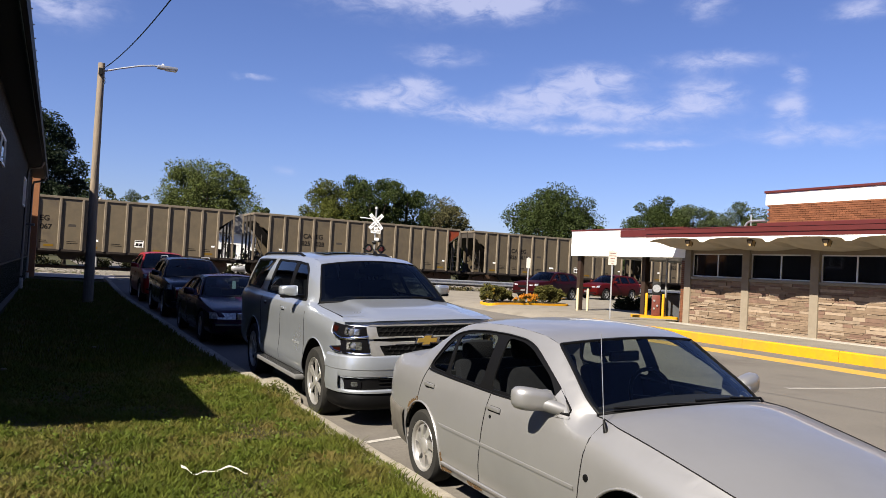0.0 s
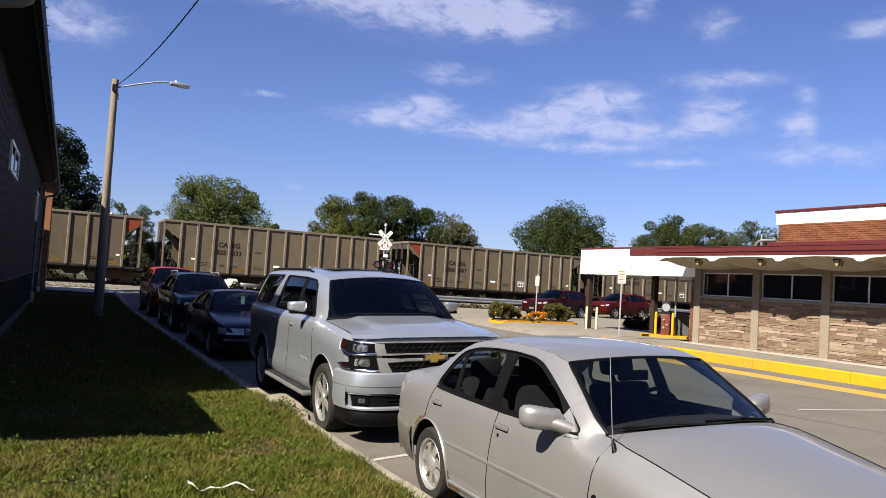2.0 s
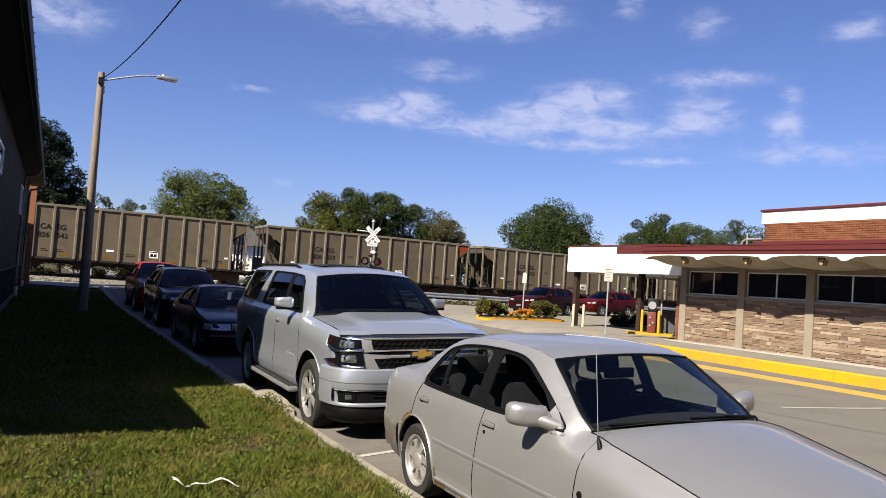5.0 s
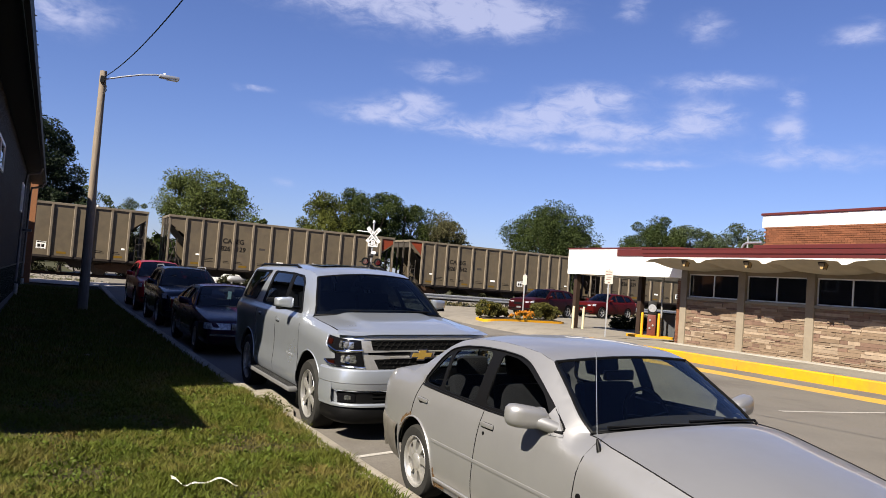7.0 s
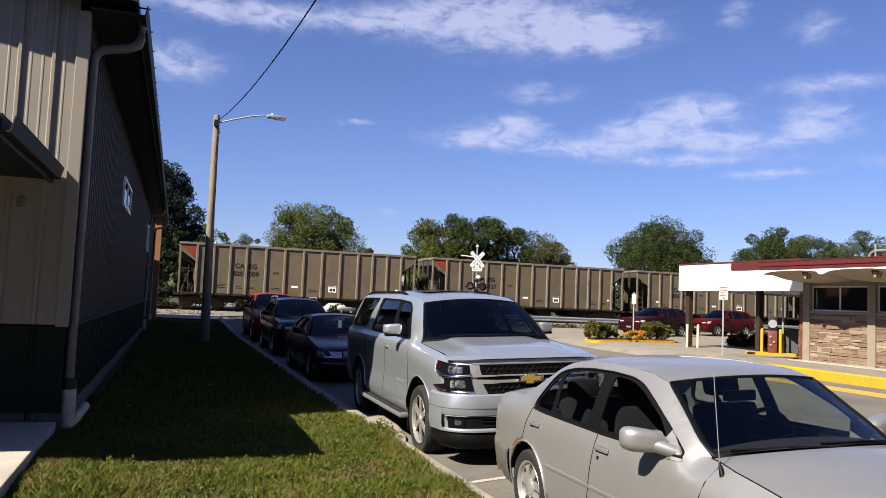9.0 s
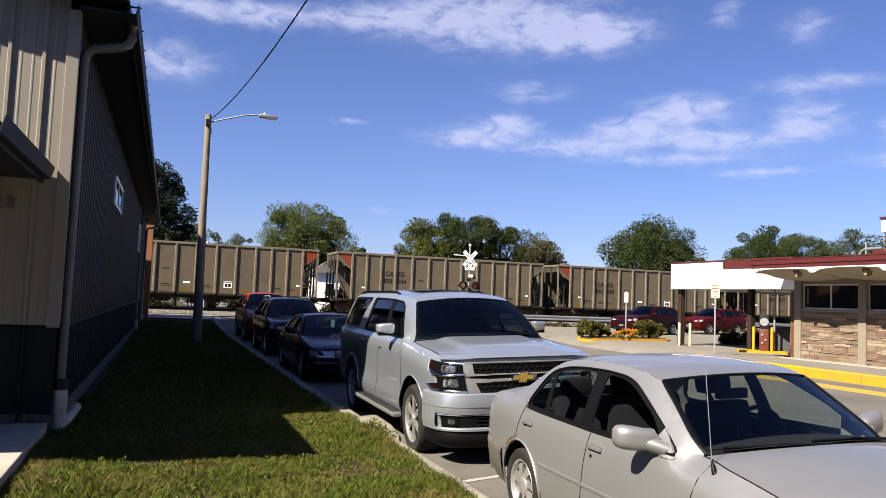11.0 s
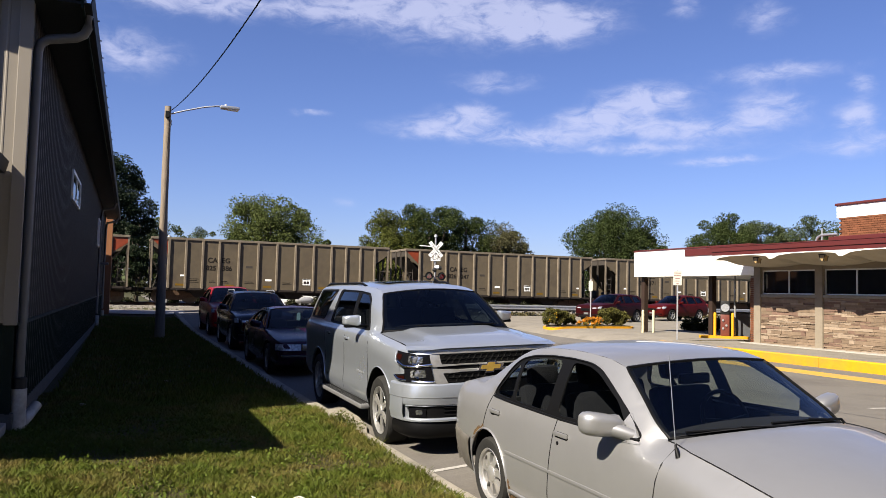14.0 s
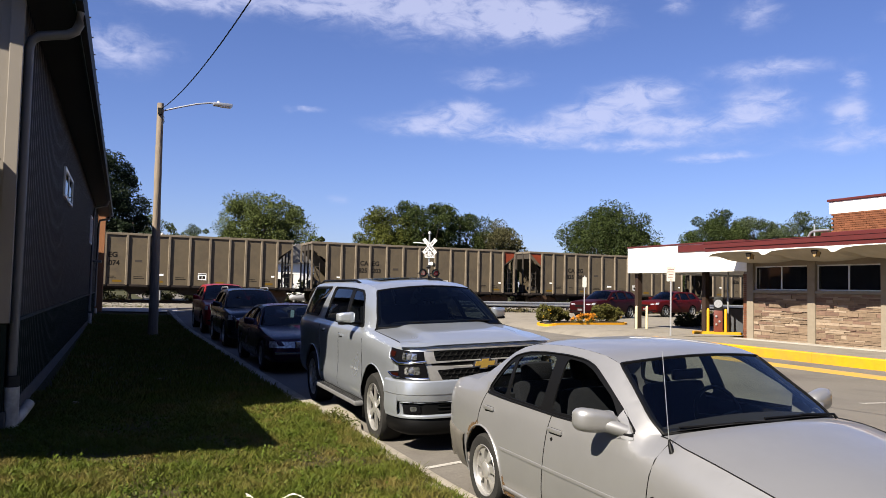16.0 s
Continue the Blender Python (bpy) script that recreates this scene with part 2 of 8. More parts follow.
def street_level(x, y):
    """The street falls from its crown to both gutters."""
    up = math.sin(min(1, max(0, (x - 2.6) / 5.4)) * math.pi / 2)
    return level(x, y) + 0.17 * up * (1 - 0.96 * smooth01(8, 15.5, x))


def spread(a, b, n, p=1.0):
    return [a + (b - a) * (k / n) ** p for k in range(n + 1)]


def build_ground():
    xs = [-1500, -700, -300, -120, -60, -30] + [-20 + 2 * k for k in range(61)] + [120, 180, 300, 700, 1500]
    ys = [-1500, -500, -150, -60, -20, 0, 20] + [28 + k for k in range(40)] + [75, 90, 120, 200, 400, 900, 2500]
    bm = sheet(bmesh.new(), [[(x, y, level(x, y) - 0.05) for x in xs] for y in ys])
    g = finish(bm, "ground", FIELD, smooth=60)
    tagged(g, "dry grassy ground reaching the horizon", "ground", kind="structure")
    # street with its parking strip, from behind the camera up to the crossing
    ys = [-80, -40, -20, -10, 0, 5, 10, 15, 20, 24] + [28 + k for k in range(20)] + [47.6]
    xs = [2.60, 3.2, 3.8, 4.4, 5.0, 6, 7, 8, 9, 10, 11, 12, 13, 14, 15, 16, 16.35, 16.85, 18.02]
    bm = sheet(bmesh.new(), [[(x, y, street_level(x, y)) for x in xs] for y in ys])
    tagged(finish(bm, "road", ASPHALT, smooth=60), "pale worn concrete street with parking strip", "road", kind="structure")
    bm = bmesh.new()
    sheet(bm, [[(x, y, level(x, y) + 0.02) for x in (2.6, 9, 18)] for y in (53.4, 56, 60, 66, 80, 120)])
    tagged(finish(bm, "road", ASPHALT), "pale concrete street beyond the railway", "road", kind="structure")
    # apron of the drive-through beside the street
    xs = [18.0, 18.25, 18.6, 19.2, 19.8, 21, 24, 28, 34, 42, 52]
    ys = [22.6, 24, 26, 28, 30, 32, 34, 36, 38, 40, 42, 44, 45.2]
    bm = sheet(bmesh.new(), [[(x, y, lot_level(x, y) + 0.004 if x > 18.1 else street_level(x, y) - 0.006) for x in xs] for y in ys])
    tagged(finish(bm, "pavement", CONCRETE, smooth=60), "pale concrete apron of the drive-through", "pavement", kind="structure")
    # kerb along the lawn: cast blocks, one broken away
    kerb = empty("kerb")
    tagged(kerb, "weathered concrete kerb along the lawn, chipped and sunken", "kerb", kind="structure")
    rnd = random.Random(4)
    runs = [(-12 + 3.0 * k, -9 + 3.0 * k) for k in range(5)] + [(3.0, 6.1), (6.1, 9.08), (9.98, 11.5)] + [(11.5 + 2.95 * k, 14.45 + 2.95 * k) for k in range(10)]
    for a, b in runs:
        near = b < 9.5
        x0, x1 = (2.61, 2.83) if near else (2.60, 2.80) if b < 12 else (2.53, 2.75)
        h = (0.115 if near else 0.135) + rnd.uniform(-0.008, 0.008) + level(2.5, (a + b) / 2)
        bm = abox(x0 + rnd.uniform(-0.012, 0.012), x1 + rnd.uniform(-0.008, 0.008), a + 0.008, b - 0.008, -0.1, h, 0.022)
        for v in bm.verts:
            v.co.z += level(2.5, v.co.y) - level(2.5, (a + b) / 2)
            v.co.x += 0.010 * noise.noise((v.co.x * 3, v.co.y * 2, v.co.z * 3))
        part("kerb_block", bm, KERB, kerb)
    # a slab heaved out of the gutter beside the gap
    bm = prism(bmesh.new(), [(2.815, 10.86), (2.80, 9.95), (2.82, 9.30), (2.885, 9.12), (3.02, 9.62), (3.12, 10.30), (3.17, 11.10)], "z", -0.05, 0.085)
    bmesh.ops.bevel(bm, geom=list(bm.edges), offset=0.014, segments=1, affect="EDGES")
    for v in bm.verts:
        if v.co.z > 0:
            v.co.z += 0.03 * (v.co.y - 10.2) - 0.05 * (v.co.x - 2.95)
    part("kerb_block", bm, KERB, kerb, "heaved flat slab broken from the kerb")
    # lawn
    def lawn_z(x, y):
        return 0.12 + 0.04 * smooth01(0.5, -1.0, x) + 0.015 * noise.noise((x * 0.9, y * 0.9, 0)) + level(x, y) * 0.6
    xs, ys = spread(-14, 2.60, 60), [-20, -12, -8, -4] + spread(0, 14, 60) + spread(14.5, 41, 40)
    bm = sheet(bmesh.new(), [[(x, y, lawn_z(x, y)) for x in xs] for y in ys])
    tagged(finish(bm, "lawn", GRASS_BASE, smooth=60), "mown lawn with dry patches beside the kerb", "lawn", kind="structure")
    return lawn_z


lawn_z = build_ground()


def build_right_walk():
    """Raised walk before the bank, with its tall yellow kerb and the stripe in the street."""
    bm = abox(18.16, 21.6, -30, 22.6, -0.1, 0.29)
    tagged(finish(bm, "pavement", CONCRETE), "pale concrete walk along the bank", "pavement", kind="structure")
    kerb = empty("kerb")
    tagged(kerb, "tall concrete kerb painted bright yellow", "kerb", kind="structure")
    y = -27.0
    while y < 22:
        yb = min(y + 3.05, 22.6)
        top = 0.295
        bm = prism(bmesh.new(), [(18.02, -0.1), (18.03, top - 0.03), (18.06, top), (18.2, top), (18.2, -0.1)], "y", y + 0.005, yb - 0.005)
        part("kerb_block", bm, YELLOW, kerb)
        y += 3.05
    bm = prism(bmesh.new(), [(16.0, -0.05), (16.85, -0.05), (16.85, street_level(16.85, 0) + 0.005), (16.0, street_level(16.0, 0) + 0.005)], "y", -30, 21.5)
    tagged(finish(bm, "road_stripe", YELLOW_WORN), "broad yellow stripe painted along the street", "road marking", kind="structure")
    for x0, x1, y0, y1, turn in ((2.90, 5.0, 7.18, 7.26, 9), (11.4, 14.6, 8.9, 9.0, 3), (12.6, 15.5, 7.6, 7.7, -8)):
        n = 8
        k = math.tan(radians(turn))
        bm = sheet(bmesh.new(), [[(x, y0 + d + (x - x0) * k, street_level(x, y0) + 0.005) for d in (0, y1 - y0)] for x in spread(x0, x1, n)])
        ob = finish(bm, "road_stripe", WHITE_LINE)
        tagged(ob, "worn white parking line on the street", "road marking", kind="structure")


build_right_walk()


def build_gravel_patch():
    ys, xs = [41.3, 42.2, 43.4, 44.6, 45.7], [-7 + k for k in range(16)]
    bm = sheet(bmesh.new(), [[(x + 0.5 * noise.noise((x, y, 1)), y + 0.4 * noise.noise((x * 0.7, y, 4)), level(x, y) + 0.03 + 0.02 * noise.noise((x, y, 7))) for x in xs] for y in ys])
    pale = material("pale_gravel", (0.40, 0.375, 0.335), (0.26, 0.24, 0.21), 12, 0.9, bump=1.0, bscale=18, stain=(0.15, 0.135, 0.115), sscale=0.5, samt=0.5)
    tagged(finish(bm, "gravel_patch", pale, smooth=60), "pale gravel at the street's end by the tracks", "gravel", kind="structure")


build_gravel_patch()
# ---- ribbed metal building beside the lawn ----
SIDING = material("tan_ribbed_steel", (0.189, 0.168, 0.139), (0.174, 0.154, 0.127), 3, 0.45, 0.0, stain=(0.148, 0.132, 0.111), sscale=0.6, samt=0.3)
# darker copy of the siding: the long wall's shade is put into its colour
SIDING_SHADED = material("shaded_ribbed_steel", (0.028, 0.024, 0.021), (0.023, 0.020, 0.018), 3, 0.55)
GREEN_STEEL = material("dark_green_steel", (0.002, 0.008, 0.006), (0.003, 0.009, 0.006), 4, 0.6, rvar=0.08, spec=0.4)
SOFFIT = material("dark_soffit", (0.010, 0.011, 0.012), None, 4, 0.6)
PVC = material("grey_white_pipe", (0.44, 0.41, 0.36), (0.22, 0.20, 0.175), 7, 0.45, stain=(0.197, 0.180, 0.158), sscale=3)
SPOUT = material("taupe_downspout", (0.094, 0.089, 0.082), (0.082, 0.078, 0.075), 5, 0.45)
STUCCO = material("stained_foundation", (0.077, 0.072, 0.066), (0.054, 0.050, 0.045), 9, 0.9, bump=0.3)
PALE_SLAB = material("pale_slab_concrete", (0.30, 0.275, 0.24), (0.25, 0.23, 0.20), 9, 0.85, bump=0.2, bscale=50, stain=(0.19, 0.17, 0.145), sscale=1.4)
PANE = glass_material("window_glass", (0.35, 0.38, 0.4))


def ribbed(bm, length, z0, z1, m, pitch=0.23, depth=0.028, thick=0.05):
    """A ribbed steel wall along local x, facing local -y."""
    pts, x = [], 0.0
    while x < length:
        for dx, d in ((0, 0), (pitch * 0.62, 0), (pitch * 0.70, depth), (pitch * 0.84, depth), (pitch * 0.92, 0)):
            if x + dx < length:
                pts.append((x + dx, -d))
        x += pitch
    pts.append((length, 0))
    poly = pts + [(length, thick), (0, thick)]
    lo = [bm.verts.new(m @ Vector((a, b, z0))) for a, b in poly]
    hi = [bm.verts.new(m @ Vector((a, b, z1))) for a, b in poly]
    n = len(poly)
    for i in range(n):
        bm.faces.new((lo[i], lo[(i + 1) % n], hi[(i + 1) % n], hi[i]))
    return bm


def rib_panel(bm, length, z0, z1, m, pitch=0.352, phase=-0.009, thick=0.05):
    """Steel sheeting along local x, facing local -y: broad ribs with two small ones between."""
    pts, x = [(0.0, 0.0)], phase
    while x < length:
        for dx, d in ((-0.030, 0), (-0.016, 0.030), (0.016, 0.030), (0.030, 0), (0.098, 0), (0.108, 0.004), (0.122, 0.004), (0.132, 0), (0.222, 0), (0.232, 0.004), (0.246, 0.004), (0.256, 0)):
            if 0.0 < x + dx < length:
                pts.append((x + dx, -d))
        x += pitch
    poly = pts + [(length, 0), (length, thick), (0, thick)]
    lo, hi = ([bm.verts.new(m @ Vector((a, b, z))) for a, b in poly] for z in (z0, z1))
    n = len(poly)
    for i in range(n):
        bm.faces.new((lo[i], lo[(i + 1) % n], hi[(i + 1) % n], hi[i]))
    return bm


def downspout(name, y, parent, bend):
    """A square spout down the side wall into a white pipe, swept out under the eave."""
    bm = bmesh.new()
    if bend:
        tube(bm, [(0.58, y, 5.0), (0.58, y, 4.86), (0.54, y, 4.77), (0.46, y, 4.72), (0.17, y, 4.66), (0.09, y, 4.60), (0.065, y, 4.5), (0.06, y, 0.75)], 0.055, 10)
    else:
        tube(bm, [(0.57, y, 5.0), (0.5, y, 4.8), (0.1, y, 4.7), (0.06, y, 4.4), (0.06, y, 0.7)], 0.05, 8)
    sp = part(name, bm, SPOUT, parent, "taupe steel downspout", smooth=50)
    bm = tube(bmesh.new(), [(0.07, y, 0.10), (0.07, y, 0.62)], 0.082, 14)
    part("drain_pipe", bm, PVC, sp, "grey-white plastic pipe", smooth=50)
    if bend:
        bm = tube(bmesh.new(), [(0.07, y, 0.62), (0.07, y, 0.74)], 0.075, 12)
        part("collar", bm, BLACK_PLASTIC, sp, smooth=50)
        bm = tube(bmesh.new(), [(0.09, y + 0.03, 0.19), (0.17, y + 0.22, 0.30), (0.22, y + 0.36, 0.38)], 0.06, 12)
        part("drain_pipe", bm, PVC, sp, "loose grey-white pipe leaning on the wall", smooth=50)


def build_left():
    """Origin at the front corner of the long wall; x out of the wall, y along it."""
    h = empty("metal_building", pose(-1.08, 9.78, 0, 0, 0, -0.50))
    tagged(h, "long ribbed steel building in taupe with dark green base and eaves", "building")
    W, L, EAVE = 13.0, 30.2, 5.08
    side = pose(0, 0, 0, 0, 0, 90)
    part("wall", ribbed(bmesh.new(), L, 1.36, EAVE, side, 0.23, 0.016), SIDING_SHADED, h, "ribbed steel side wall, its shade put into the colour")
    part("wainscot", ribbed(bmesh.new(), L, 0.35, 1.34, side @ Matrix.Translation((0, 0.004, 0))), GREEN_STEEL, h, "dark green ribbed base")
    part("foundation", abox(-0.3, 0.03, 0.0, L, -0.1, 0.36, 0.01), STUCCO, h)
    part("foundation", abox(-W, -0.31, -0.02, 0.3, -0.1, 0.36, 0.01), STUCCO, h)
    part("trim", abox(-0.02, 0.04, 0.0, L, 1.33, 1.37), GREEN_STEEL, h)
    front = pose(-W, 0, 0, 0, 0, 0)
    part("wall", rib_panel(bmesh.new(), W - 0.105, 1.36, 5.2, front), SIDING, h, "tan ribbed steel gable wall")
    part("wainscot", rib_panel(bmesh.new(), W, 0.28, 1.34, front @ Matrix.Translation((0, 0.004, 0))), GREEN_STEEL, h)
    part("corner_trim", abox(-0.11, 0.03, -0.045, 0.03, 1.34, 5.05, 0.008), SIDING, h, "tan steel corner trim")
    part("wall", abox(-W, -0.05, L - 0.1, L, 0, 5.2), SIDING_SHADED, h)
    part("wall", abox(-W, -W + 0.1, 0.06, L - 0.1, 0, 5.2), SIDING_SHADED, h)
    # gable triangle and roof
    rise = 1.1
    bm = prism(bmesh.new(), [(-W, 5.2), (-0.05, 5.2), (-W / 2, 5.2 + rise - 0.05)], "y", 0.01, 0.06)
    part("gable", bm, SIDING, h)
    ov = 0.54
    k = rise / (W / 2)
    for sgn in (1, -1):
        x_e, x_r = (ov, -W / 2) if sgn > 0 else (-W - ov, -W / 2)
        z_e, z_r = 5.20 - ov * k + 0.06, 5.26 + rise
        bm = prism(bmesh.new(), [(x_e, z_e), (x_r, z_r), (x_r, z_r + 0.06), (x_e, z_e + 0.06)], "y", -0.385, L + 0.5)
        part("roof", bm, GREEN_STEEL, h, "dark green steel roof")
        bm = prism(bmesh.new(), [(x_e, z_e - 0.05), (x_r, z_r - 0.05), (x_r, z_r - 0.004), (x_e, z_e - 0.004)], "y", -0.42, -0.38)
        part("bargeboard", bm, GREEN_STEEL, h, "dark green bargeboard")
        bm = prism(bmesh.new(), [(x_e, z_e - 0.04), (x_r, z_r - 0.04), (x_r, z_r - 0.02), (x_e, z_e - 0.02)], "y", -0.378, -0.035)
        part("soffit", bm, SOFFIT, h)
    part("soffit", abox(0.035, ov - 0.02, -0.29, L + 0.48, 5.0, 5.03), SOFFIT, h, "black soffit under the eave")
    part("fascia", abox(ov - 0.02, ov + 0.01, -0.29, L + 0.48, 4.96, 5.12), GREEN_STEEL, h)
    bm = prism(bmesh.new(), [(ov + 0.012, 5.0), (ov + 0.09, 5.0), (ov + 0.115, 5.13), (ov + 0.105, 5.13), (ov + 0.08, 5.015), (ov + 0.012, 5.015)], "y", -0.31, L + 0.49)
    gut = part("gutter", bm, SOFFIT, h, "black-green eaves gutter")
    for i in range(36):
        part("gutter_strap", abox(ov, ov + 0.135, -0.2 + i * 0.85, -0.17 + i * 0.85, 5.13, 5.14), SOFFIT, gut)
    for y, b in ((0.12, True), (22.6, False), (29.3, False)):
        downspout("downspout", y, h, b)
    # windows high in the side wall
    for y, z0, z1, wd in ((7.15, 3.58, 4.06, 2.5), (21.0, 3.3, 4.2, 1.6)):
        bm = bmesh.new()
        for a in (box(bm, 0.0, 0.05, y, y + 0.07, z0, z1), box(bm, 0.0, 0.05, y + wd - 0.07, y + wd, z0, z1), box(bm, 0, 0.05, y, y + wd, z0 - 0.06, z0),
                  box(bm, 0, 0.05, y, y + wd, z1, z1 + 0.06), box(bm, 0, 0.045, y + wd / 2 - 0.03, y + wd / 2 + 0.03, z0, z1)):
            pass
        w = part("window", bm, WHITE_METAL, h, "white-framed sliding window high in the wall")
        for s in (0, 1):
            part("pane", abox(0.02, 0.03, y + 0.07 + s * (wd / 2 - 0.04), y + wd / 2 - 0.03 + s * (wd / 2 - 0.04), z0, z1), PANE, w)
    part("wall_lamp", abox(0.02, 0.34, 25.4, 25.9, 2.65, 2.75, 0.02), SPOUT, h, "small sheet hood on the wall")
    # awning over the entrance slab
    bm = prism(bmesh.new(), [(-0.24, 3.12), (-6.0, 3.75), (-6.0, 3.81), (-0.24, 3.18)], "y", -2.85, -0.05)
    aw = part("awning", bm, GREEN_STEEL, h, "dark green steel porch roof")
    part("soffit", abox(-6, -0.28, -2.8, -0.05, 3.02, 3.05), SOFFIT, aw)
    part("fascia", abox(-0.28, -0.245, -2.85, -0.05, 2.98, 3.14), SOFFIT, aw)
    bm = prism(bmesh.new(), [(-0.244, 3.03), (-0.17, 3.03), (-0.135, 3.17), (-0.145, 3.17), (-0.18, 3.045), (-0.244, 3.045)], "y", -2.86, -0.05)
    part("gutter", bm, SOFFIT, aw, "black-green gutter")
    part("fascia", abox(-6, -0.25, -2.88, -2.855, 2.98, 3.16), SOFFIT, aw)
    # unseen wall, added to hold back sky light from the left
    part("side_wall", abox(-6.05, -5.9, -2.8, -0.05, 0.27, 3.0), SIDING_SHADED, aw, "unseen plain wall added to keep skylight off the porch")
    for x in (-5.6,):
        part("post", abox(x - 0.06, x + 0.06, -2.9, -2.78, 0.3, 3.0), SIDING, aw)
    bm = bmesh.new()
    box(bm, -0.60, -0.53, -0.045, -0.02, 2.68, 2.80, 0.004)
    part("outlet_box", bm, SPOUT, h, "small weatherproof outlet on the wall")
    # porch slab
    bm = abox(-7.2, -1.10, 5.6, 9.73, -0.1, 0.27, 0.012)
    tagged(finish(bm, "porch_slab", PALE_SLAB), "pale concrete entrance slab by the lawn", "slab", kind="structure")
    # brick building behind it
    b = empty("brick_building", pose(-9.0, 41.5, 0))
    tagged(b, "orange brick building behind the steel building", "building")
    BR = material("orange_brick", (0.236, 0.107, 0.051), (0.191, 0.084, 0.040), 12, 0.85, bump=0.3)
    part("wall", abox(0, 8.50, 0, 1.6, 0.2, 5.6, 0.01), BR, b)
    part("roof", abox(-0.1, 8.56, -0.1, 1.7, 5.6, 5.75, 0.02), GREEN_STEEL, b)


build_left()
# ---- bank with drive-through across the street ----
STONES = [material("ledge_stone_" + n, c, tuple(v * 0.75 for v in c), 7, 0.85, bump=0.4, bscale=20, per_object=0.18)
          for n, c in (("tan", (0.165, 0.118, 0.080)), ("rose", (0.135, 0.085, 0.062)), ("buff", (0.235, 0.180, 0.130)))]
MORTAR = material("mortar", (0.200, 0.172, 0.136), None, 10, 0.9)
PIER = material("cream_pier", (0.188, 0.158, 0.118), (0.164, 0.137, 0.103), 5, 0.8, stain=(0.102, 0.084, 0.061), sscale=0.9)
CREAM = material("cream_paint", (0.306, 0.278, 0.223), (0.278, 0.251, 0.202), 2.5, 0.7, stain=(0.141, 0.124, 0.093), sscale=0.5)
RED_TRIM = material("dark_red_trim", (0.070, 0.011, 0.009), (0.059, 0.010, 0.008), 3, 0.45)
RED_ROOF = material("red_roof", (0.090, 0.018, 0.014), (0.072, 0.015, 0.014), 3, 0.6)
BRICK_A = material("orange_red_brick", (0.130, 0.052, 0.025), (0.107, 0.039, 0.019), 15, 0.85, per_object=0.22, bump=0.2)
ALU = material("window_aluminium", (0.62, 0.61, 0.58), None, 6, 0.4, 0.5)
DARK_GLASS = material("dark_window", (0.007, 0.008, 0.010), None, 3, 0.04, spec=0.6)
BRONZE = material("bronze_lamp", (0.028, 0.019, 0.011), None, 5, 0.5, 0.5)
AMBER = material("amber_lamp_glass", (0.254, 0.180, 0.079), None, 5, 0.3)
BROWN_STEEL = material("brown_column", (0.031, 0.019, 0.014), (0.022, 0.015, 0.011), 4, 0.5)
PALE_WALK = material("pale_concrete", (0.278, 0.261, 0.230), (0.237, 0.223, 0.195), 8, 0.85, stain=(0.181, 0.164, 0.139), sscale=1.2)
LIMESTONE = material("limestone_sill", (0.175, 0.160, 0.133), None, 6, 0.8)

WX, EX, BASE = 21.4, 19.65, 0.29  # wall plane, eave edge, level of the walk
BAY = 2.67
PIERS = [21.25 - BAY * k for k in range(8)]


